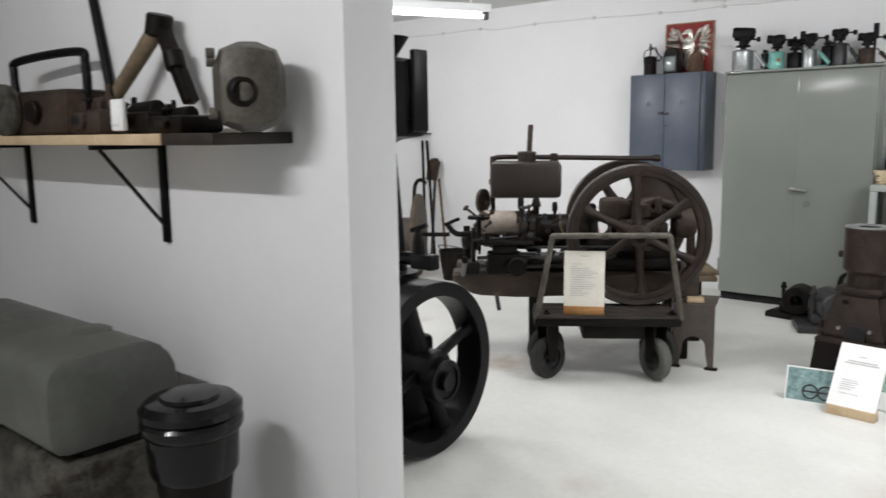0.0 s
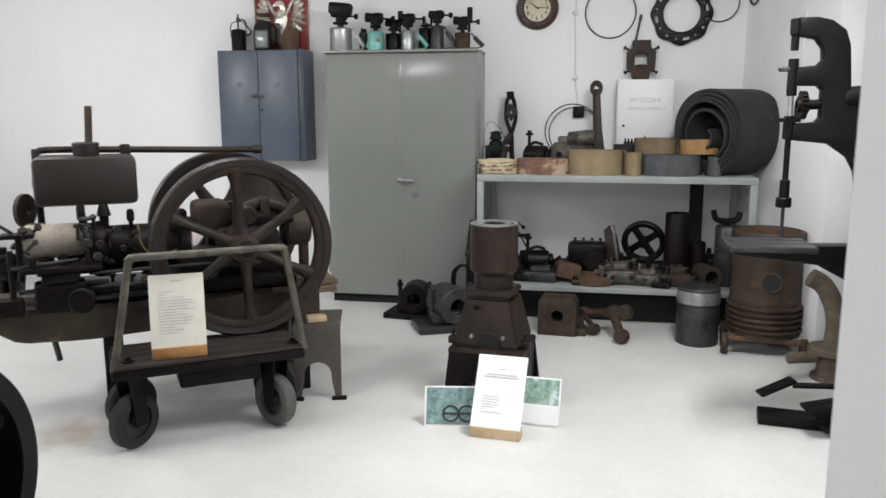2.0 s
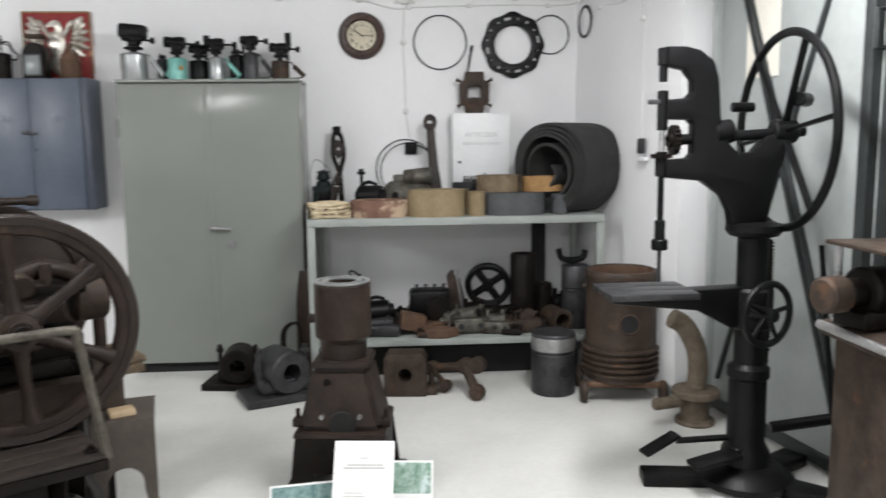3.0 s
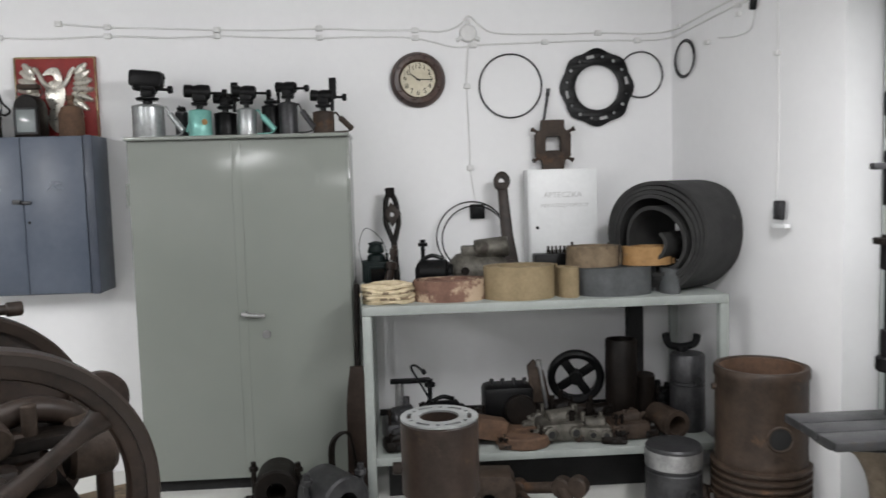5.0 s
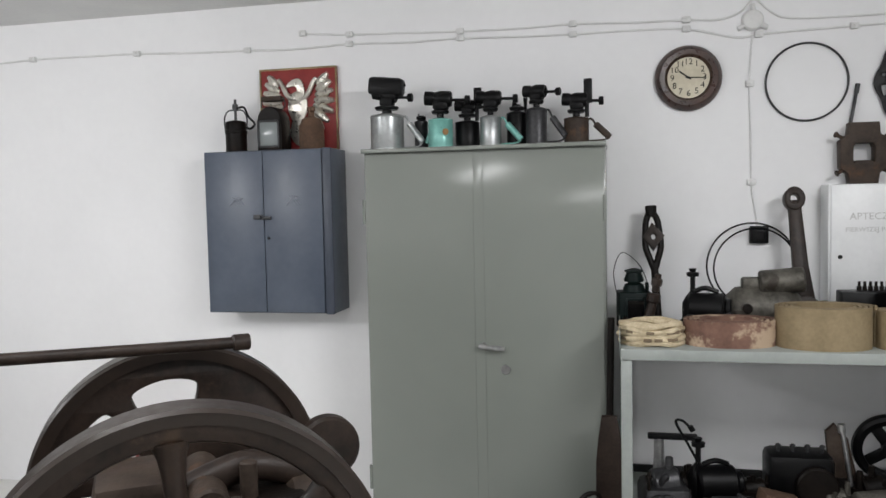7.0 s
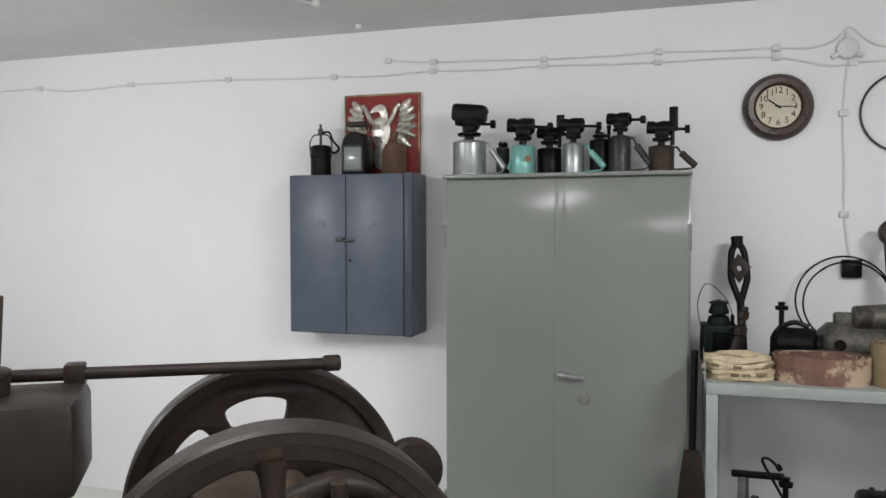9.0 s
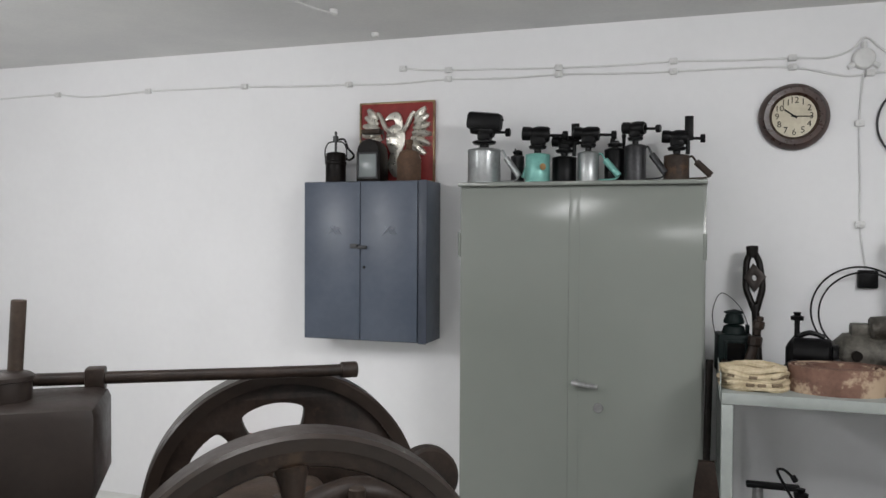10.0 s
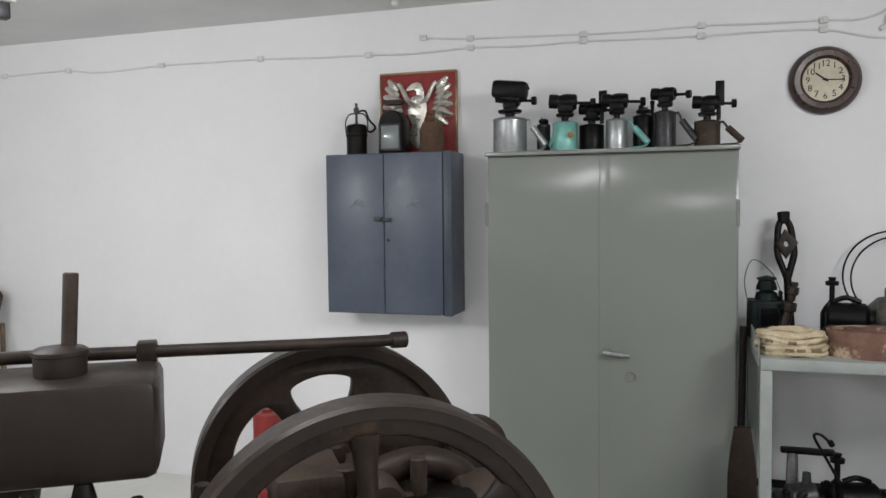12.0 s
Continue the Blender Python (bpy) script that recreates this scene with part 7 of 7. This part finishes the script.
t = thing("drip_tray", pose(3.24, 2.62, 0), "brown sheet metal tray on thin posts above the grinder", "tray")
p = B()
box(p, 0.0, 0.46, 0.0, 0.42, 1.135, 1.15, 0.004)
part("plate", p, RUSTGREY, t)
for x, y in ((0.03, 0.38), (0.40, 0.38), (0.40, 0.04)):
    p = B()
    rod(p, (x, y, 0.866), (x, y, 1.135), 0.014)
    part("post", p, STEEL, t)
t = thing("oil_can", pose(3.52, 2.80, 1.15), "dark olive metal can with a silver cone top", "can")
p = B()
lathe(p, [(0, 0), (0.108, 0), (0.112, 0.006), (0.112, 0.02), (0.108, 0.025), (0.108, 0.17), (0.112, 0.175), (0.11, 0.185), (0.10, 0.19)], None, 40)
part("body", p, OLIVE, t)
p = B()
lathe(p, [(0.104, 0.186), (0.035, 0.29), (0.03, 0.30), (0.03, 0.325), (0.024, 0.33), (0, 0.33)], None, 36)
part("cone", p, STEEL, t)
p = B()
lathe(p, [(0.026, 0.33), (0.034, 0.331), (0.034, 0.352), (0.028, 0.358), (0, 0.358)], None, 20)
part("cap", p, TINPLATE, t)

# ---- black vertical engine by the partition ----


def vertical_engine():
    t = thing("vertical_engine", pose(0.16, 1.57, 0), "black vertical engine with a large spoked flywheel and hopper", "engine")
    m = Matrix.Translation((0, 0, 0.405)) @ pose(0, 0, 0, 0, 90, 0)
    p = B()
    lathe(p, [(0.335, -0.075), (0.395, -0.08), (0.40, -0.075), (0.40, 0.075), (0.395, 0.08), (0.335, 0.075), (0.33, 0.06), (0.33, -0.06), (0.335, -0.075)], m, 72)
    w = part("flywheel", p, BLACK, t)
    p = B()
    rod(p, (-0.10, 0, 0.405), (0.10, 0, 0.405), 0.09, seg=28)
    part("hub", p, BLACK, w)
    for k in range(4):
        a = math.radians(90 * k + 20)
        p = B()
        tube(p, [m @ Vector((r * math.cos(a), r * math.sin(a), 0)) for r in (0.06, 0.14, 0.22, 0.30, 0.345)], lambda f: 0.048 - 0.016 * f + 0.03 * f ** 6, 12, False, 0.65)
        part("spoke", p, BLACK, w)
    p = B()
    lathe(p, [(0, 0.06), (0.095, 0.06), (0.10, 0.065), (0.10, 0.13), (0.095, 0.135), (0.08, 0.135), (0.078, 0.125), (0.04, 0.12), (0.04, 0.15), (0, 0.15)], Matrix.Translation((0, 0, 0.36)) @ pose(0, 0, 0, 0, 90, 0), 36)
    part("belt_pulley", p, BLACK, t)
    p = B()
    box(p, -0.62, -0.12, -0.2, 0.22, 0.08, 0.50, 0.03)
    box(p, -0.66, -0.10, -0.26, 0.28, 0.0, 0.09, 0.01)
    part("bed", p, BLACK, t)
    p = B()
    lathe(p, [(0, 0.48), (0.13, 0.48), (0.12, 0.62), (0.10, 0.66), (0.10, 0.78), (0.13, 0.79), (0.13, 0.83), (0, 0.83)], pose(-0.20, 0, 0), 28)
    part("crankcase", p, BLACK, t)
    for y in (-0.045, 0.05):
        p = B()
        rod(p, (-0.18 + y * 0.2, y, 0.82), (-0.22, y * 0.8, 1.43), 0.024, seg=12)
        part("standard", p, BLACK, t)
    for k in range(5):
        p = B()
        bar(p, (-0.19, -0.045, 0.90 + 0.11 * k), (-0.20, 0.05, 0.92 + 0.11 * k), 0.018, 0.018, 0.003)
        part("rung", p, BLACK, t)
    p = B()
    rod(p, (-0.40, 0.02, 0.80), (-0.38, 0.02, 1.38), 0.035)
    for k in range(6):
        rod(p, (-0.40, 0.02, 0.88 + 0.075 * k), (-0.40, 0.02, 0.905 + 0.075 * k), 0.055, seg=16)
    part("cylinder", p, BLACK, t)
    p = B()
    lathe(p, [(0, 1.42), (0.03, 1.42), (0.06, 1.435), (0.155, 1.45), (0.165, 1.46), (0.165, 1.74), (0.155, 1.77), (0.10, 1.79), (0.045, 1.80), (0.05, 1.81), (0.10, 1.885), (0.095, 1.888), (0.04, 1.82), (0, 1.82)], pose(-0.19, 0, 0), 40)
    part("hopper", p, BLACK, t)
    p = B()
    box(p, -0.02, 0.01, -0.04, 0.05, 1.47, 1.82, 0.008)
    box(p, -0.04, -0.02, -0.05, 0.05, 1.52, 1.78, 0.01)
    part("guard_plate", p, BLACK, t)
    p = B()
    box(p, -0.05, 0.08, -0.03, 0.03, 0.86, 0.93, 0.01)
    lathe(p, [(0, 0), (0.032, 0), (0.028, 0.05), (0.015, 0.08), (0.013, 0.11), (0, 0.11)], pose(-0.02, 0.0, 0.93), 16)
    rod(p, (-0.06, 0, 1.03), (0.03, 0, 1.06), 0.012)
    rod(p, (-0.2, 0, 0.90), (-0.04, 0, 0.90), 0.03)
    part("tap", p, BLACK, t)


vertical_engine()
p = B()
rod(p, (0.26, 1.75, 0.885), (-0.70, 2.95, 0.53), 0.016)
solo("draw_bar", p, IRONDARK, "long dark iron bar resting between the engines", "bar")

# ---- far corner: reel, tools, bucket, wall box ----
t = thing("cable_reel", pose(-2.87, 4.95, 0, 0, 0, 31), "old wooden reel with a brown drum standing on its rim", "reel")
for x, r in ((0.0, 0.42), (-0.62, 0.42)):
    p = B()
    lathe(p, [(0.03, -0.022), (r - 0.01, -0.022), (r, -0.015), (r, 0.015), (r - 0.01, 0.022), (0.03, 0.022), (0.03, -0.022)], Matrix.Translation((x, 0, 0.42)) @ pose(0, 0, 0, 0, 90, 0), 44)
    part("flange", p, REELWOOD, t)
p = B()
rod(p, (-0.60, 0, 0.42), (-0.02, 0, 0.42), 0.175, seg=36)
part("drum", p, CARDBOARD, t)
p = B()
rod(p, (0.0, 0, 0.42), (0.32, 0.02, 0.42), 0.022)
part("axle", p, IRONDARK, t)
t = thing("iron_bucket", pose(-2.42, 5.0, 0), "dark iron bucket with a wire bail on the floor", "bucket")
p = B()
lathe(p, [(0, 0), (0.13, 0), (0.17, 0.28), (0.178, 0.285), (0.17, 0.29), (0.16, 0.285), (0.125, 0.02), (0, 0.02)], None, 32)
part("body", p, IRONDARK, t)
p = B()
tube(p, smooth_line([(-0.17, 0, 0.27), (-0.15, -0.1, 0.33), (0, -0.17, 0.36), (0.15, -0.1, 0.33), (0.17, 0, 0.27)]), 0.005, 8)
part("bail", p, DARKSTEEL, t)


t = thing("red_canister", pose(-1.34, 5.78, 0), "red painted metal canister standing on the floor by the wall", "canister")
p = B()
lathe(p, [(0, 0), (0.078, 0), (0.082, 0.008), (0.082, 0.50), (0.076, 0.508), (0.03, 0.512), (0, 0.512)], None, 32)
part("body", p, RED, t)
p = B()
lathe(p, [(0, 0.508), (0.026, 0.508), (0.028, 0.512), (0.028, 0.524), (0.024, 0.528), (0, 0.528)], None, 20)
part("cap", p, RED, t)


def long_tool(x0, x1, top, mt, blade, label):
    t = thing("long_tool", pose(0, 0, 0), label, "tool", "tools against the wall")
    p = B()
    rod(p, (x0, 5.50, 0.0), (x1, 5.94, top), 0.016)
    part("shaft", p, mt, t)
    if blade:
        p = B()
        f = Vector((x1 - x0, 0.44, top)).normalized()
        plate(p, [[(-0.08, -0.26), (0.08, -0.26), (0.095, -0.05), (0.04, 0.0), (-0.04, 0.0), (-0.095, -0.05)]], 0.008, Matrix.Translation((x1, 5.925, top + 0.08)) @ pose(0, 0, 0, -14, 0, 0) @ FRONT)
        part("blade", p, mt, t)


long_tool(-3.25, -3.67, 1.36, IRONDARK, False, "dark iron bar leaning against the wall")
long_tool(-3.12, -3.60, 1.36, IRONDARK, False, "thin dark iron bar leaning against the wall")
long_tool(-3.18, -3.47, 1.08, RUSTGREY, True, "old shovel standing with its rusty blade up")
long_tool(-2.95, -3.42, 0.92, WOOD, False, "wooden shaft leaning against the wall")
p = B()
tube(p, smooth_line([(-3.3, 5.4, 0.0), (-3.42, 5.5, 0.55), (-3.46, 5.56, 0.85), (-3.40, 5.58, 0.93), (-3.30, 5.56, 0.90)]), 0.022, 10)
solo("bent_iron", p, IRONDARK, "bent dark iron tube standing by the reel", "tube")
t = thing("wall_box", pose(-3.79, 5.998, 1.65), "grey-brown sheet steel box hung on the wall", "box")
p = B()
box(p, -0.15, 0.15, -0.18, 0, -0.2, 0.2, 0.008)
part("body", p, CARDBOARD, t)
p = B()
box(p, -0.05, 0.22, -0.19, 0.0, -0.215, -0.202, 0.003)
part("bottom_plate", p, IRONDARK, t)
p = B()
rod(p, (0.12, -0.1, 0.2), (0.12, -0.1, 0.225), 0.012)
part("lug", p, IRONDARK, t)

# ---- shelf and things on the near side of the partition ----


def wall_bracket(x, top, n, label):
    t = thing("shelf_bracket", pose(x, WY0 - 0.001, top), label, "bracket", "shelf brackets")
    p = B()
    box(p, -0.02, 0.02, -0.016, 0.0, -0.36, 0.0, 0.003)
    part("upright", p, BLACK, t)
    p = B()
    box(p, -0.02, 0.02, -n, -0.017, -0.016, 0.0, 0.003)
    part("arm", p, BLACK, t)
    p = B()
    bar(p, (0, -0.012, -0.30), (0, -n + 0.03, -0.016), 0.024, 0.008, 0.002)
    part("strut", p, BLACK, t)


SHZ = 1.475
t = thing("wall_shelf", pose(0, 0, 0), "rough pine plank shelf with a dark stained end", "shelf")
p = B()
box(p, -3.2, 0.30, WY0 - 0.29, WY0 - 0.002, SHZ - 0.035, SHZ, 0.004)
part("plank", p, PINE, t)
p = B()
box(p, 0.302, 0.566, WY0 - 0.287, WY0 - 0.002, SHZ - 0.035, SHZ, 0.004)
part("plank_end", p, DARKBOARD, t, "dark stained plank end")
for x in (-0.167, -1.3, -2.4):
    wall_bracket(x, SHZ - 0.036, 0.27, "black steel shelf bracket with a diagonal strut")

t = thing("chain_saw", pose(-0.75, 0.40, SHZ, 0, 0, 4), "old dirty chain saw with a black tube handle", "chain saw")
p = B()
box(p, -0.30, 0.28, -0.10, 0.10, 0.0, 0.17, 0.03)
part("body", p, RUSTGREY, t)
p = B()
lathe(p, [(0, 0), (0.09, 0), (0.10, 0.01), (0.10, 0.03), (0.06, 0.045), (0, 0.05)], Matrix.Translation((-0.12, -0.10, 0.10)) @ FRONT, 28)
part("recoil_cover", p, ALU, t)
p = B()
tube(p, smooth_line([(-0.26, 0.0, 0.16), (-0.27, 0, 0.26), (-0.22, 0, 0.30), (0.22, 0, 0.31), (0.27, 0, 0.26), (0.27, 0, 0.12)], 6), 0.017, 10)
part("handle", p, BLACK, t)
p = B()
rod(p, (0.08, -0.10, 0.09), (0.08, -0.13, 0.09), 0.045, seg=18)
part("cap", p, IRONDARK, t)
p = B()
rod(p, (-0.42, 0.50, SHZ), (-0.60, 0.515, SHZ + 0.62), 0.018)
solo("iron_bar", p, BLACK, "black iron bar leaning on the wall above the shelf", "bar")
t = thing("old_hammer", pose(-0.12, 0.42, SHZ), "old hammer with a worn wooden handle leaning on the shelf", "hammer")
p = B()
rod(p, (-0.14, -0.02, 0.12), (0.11, 0.03, 0.36), 0.024, 0.03)
part("handle", p, WOOD, t)
p = B()
rod(p, (0.10, 0.03, 0.325), (0.12, 0.03, 0.395), 0.045)
bar(p, (0.12, 0.03, 0.36), (0.26, 0.04, 0.10), 0.05, 0.04, 0.008)
rod(p, (0.18, 0.03, 0.27), (0.20, 0.03, 0.21), 0.035)
part("head", p, IRONDARK, t)
for x, w, h, mt, lab in ((-0.30, 0.24, 0.16, RUSTGREY, "grey cast gearbox cover on the plank shelf"), (0.02, 0.22, 0.13, IRONDARK, "black ignition coil housing on the plank shelf"), (0.22, 0.20, 0.10, IRONDARK, "flat oily casting on the plank shelf")):
    cast_lump("small_casting", pose(x, 0.38, SHZ), w, 0.16, h, mt, lab, int(abs(x) * 100) + 5, 5)
small_box(pose(0.05, 0.262, SHZ + 0.06), 0.07, 0.10, 0.02, WHITEPAPER, "small pale paper tag on a casting", "paper_tag")
t = thing("cast_gearcase", pose(0.575, 0.37, SHZ, 0, 0, -34), "rounded grey aluminium gear case with a round bore", "gear case")
p = B()
box(p, -0.115, 0.11, -0.10, 0.10, 0.0, 0.25, 0.075)
part("case", p, GEARGREY, t)
p = B()
lathe(p, [(0, 0), (0.024, 0.0), (0.03, 0.008), (0.042, 0.0), (0.046, -0.01), (0, -0.01)], Matrix.Translation((0.108, -0.02, 0.11)) @ pose(0, 0, 0, 0, 90, 0), 24)
part("bore", p, IRONDARK, t)
for q in ((-0.05, 0.20), (0.06, 0.215), (-0.08, 0.06), (0.05, 0.05)):
    p = B()
    rod(p, (q[0], -0.09, q[1]), (q[0], -0.115, q[1]), 0.014, seg=10)
    part("boss", p, GEARGREY, t)

t = thing("fuel_tank_engine", pose(0, 0, 0), "grey motor under an olive rounded fuel tank", "motor")
p = B()
box(p, -0.95, 0.16, -0.06, 0.40, 0.12, 0.485, 0.04)
box(p, -1.0, 0.28, -0.10, 0.42, 0.0, 0.12, 0.01)
part("block", p, ALU, t)
p = B()
tank_edge = [(-0.07 + 0.05 * (1 - math.cos(a)), 0.57 - 0.05 * math.sin(a)) for a in (0, 0.5, 1.0, 1.57)] + [(0.22 + 0.12 * math.sin(a), 0.64 - 0.12 * math.cos(a)) for a in (0, 0.3, 0.6, 0.9, 1.2, 1.57)] + [(0.21 + 0.13 * math.cos(a), 0.675 + 0.13 * math.sin(a)) for a in (0, 0.3, 0.6, 0.9, 1.2, 1.57)] + [(0.0 - 0.07 * math.sin(a), 0.725 + 0.07 * math.cos(a)) for a in (0, 0.3, 0.6, 0.9, 1.2, 1.57)]
plate(p, [tank_edge], 1.13, Matrix(((0, 0, 1, -0.435), (1, 0, 0, 0), (0, 1, 0, 0), (0, 0, 0, 1))), 0.012)
part("fuel_tank", p, OLIVE, t, "olive grey rounded sheet steel tank")
p = B()
box(p, -0.9, 0.12, 0.02, 0.31, 0.47, 0.524, 0.01)
part("tank_cradle", p, BLACK, t)
p = B()
lathe(p, [(0, 0.798), (0.07, 0.798), (0.07, 0.815), (0.05, 0.825), (0, 0.825)], pose(-0.15, 0.2, 0), 28)
part("filler_cap", p, OLIVE, t)
for x, y, z, r in ((0.20, -0.05, 0.30, 0.06), (0.24, 0.10, 0.24, 0.05), (0.14, -0.10, 0.36, 0.045)):
    p = B()
    rod(p, (x - 0.05, y, z), (x + 0.05, y, z), r, seg=18)
    part("fitting", p, ALU, t)
t = thing("air_filter", pose(0.445, 0.20, 0), "glossy black round air filter on a motor", "air filter")
p = B()
lathe(p, [(0, 0.47), (0.12, 0.47), (0.13, 0.49), (0.135, 0.60), (0.145, 0.61), (0.15, 0.62), (0.15, 0.64), (0.142, 0.65), (0.15, 0.66), (0.15, 0.68), (0.13, 0.70), (0.09, 0.705), (0.085, 0.715), (0.03, 0.72), (0, 0.72)], None, 48)
part("canister", p, BLACKGLOSS, t)
p = B()
lathe(p, [(0, 0.0), (0.10, 0.0), (0.10, 0.02), (0.06, 0.04), (0.05, 0.20), (0.09, 0.30), (0.115, 0.475), (0, 0.475)], None, 32)
part("stand", p, IRONDARK, t)

# other side of the opening
t = thing("wall_shelf", pose(0, 0, 0), "pale pine plank shelf on the partition wall", "shelf")
p = B()
box(p, 2.30, 4.2, WY0 - 0.15, WY0 - 0.002, 1.490, 1.504, 0.003)
part("plank", p, PINE, t)
t = thing("wall_shelf", pose(0, 0, 0), "brown wooden shelf board near the opening", "shelf")
p = B()
box(p, 2.305, 4.2, WY0 - 0.25, WY0 - 0.002, 0.965, 0.99, 0.004)
part("plank", p, BROWNBOARD, t)
p = B()
box(p, 2.30, 4.2, WY0 - 0.262, WY0 - 0.251, 0.96, 0.992, 0.002)
part("edge", p, PINE, t)
for x in (2.75, 3.6):
    wall_bracket(x, 1.487, 0.14, "black steel shelf bracket with a diagonal strut")
    wall_bracket(x, 0.964, 0.24, "black steel shelf bracket with a diagonal strut")
t = thing("ribbed_can", pose(2.49, 0.39, 0.991), "tall grey-green ribbed sheet metal can on the shelf", "can")
p = B()
prof = [(0, 0), (0.12, 0)]
for k in range(5):
    z = 0.02 + 0.055 * k
    prof += [(0.12, z), (0.126, z + 0.01), (0.12, z + 0.02)]
prof += [(0.12, 0.29), (0.128, 0.30), (0.128, 0.32), (0.05, 0.34), (0, 0.34)]
lathe(p, prof, None, 36)
part("body", p, OLIVE, t)
p = B()
bar(p, (2.50, WY0 - 0.05, 1.507), (2.40, WY0 - 0.02, 1.98), 0.04, 0.02, 0.004)
solo("iron_strip", p, DARKSTEEL, "dark flat iron strip leaning on the wall above the shelf", "bar")
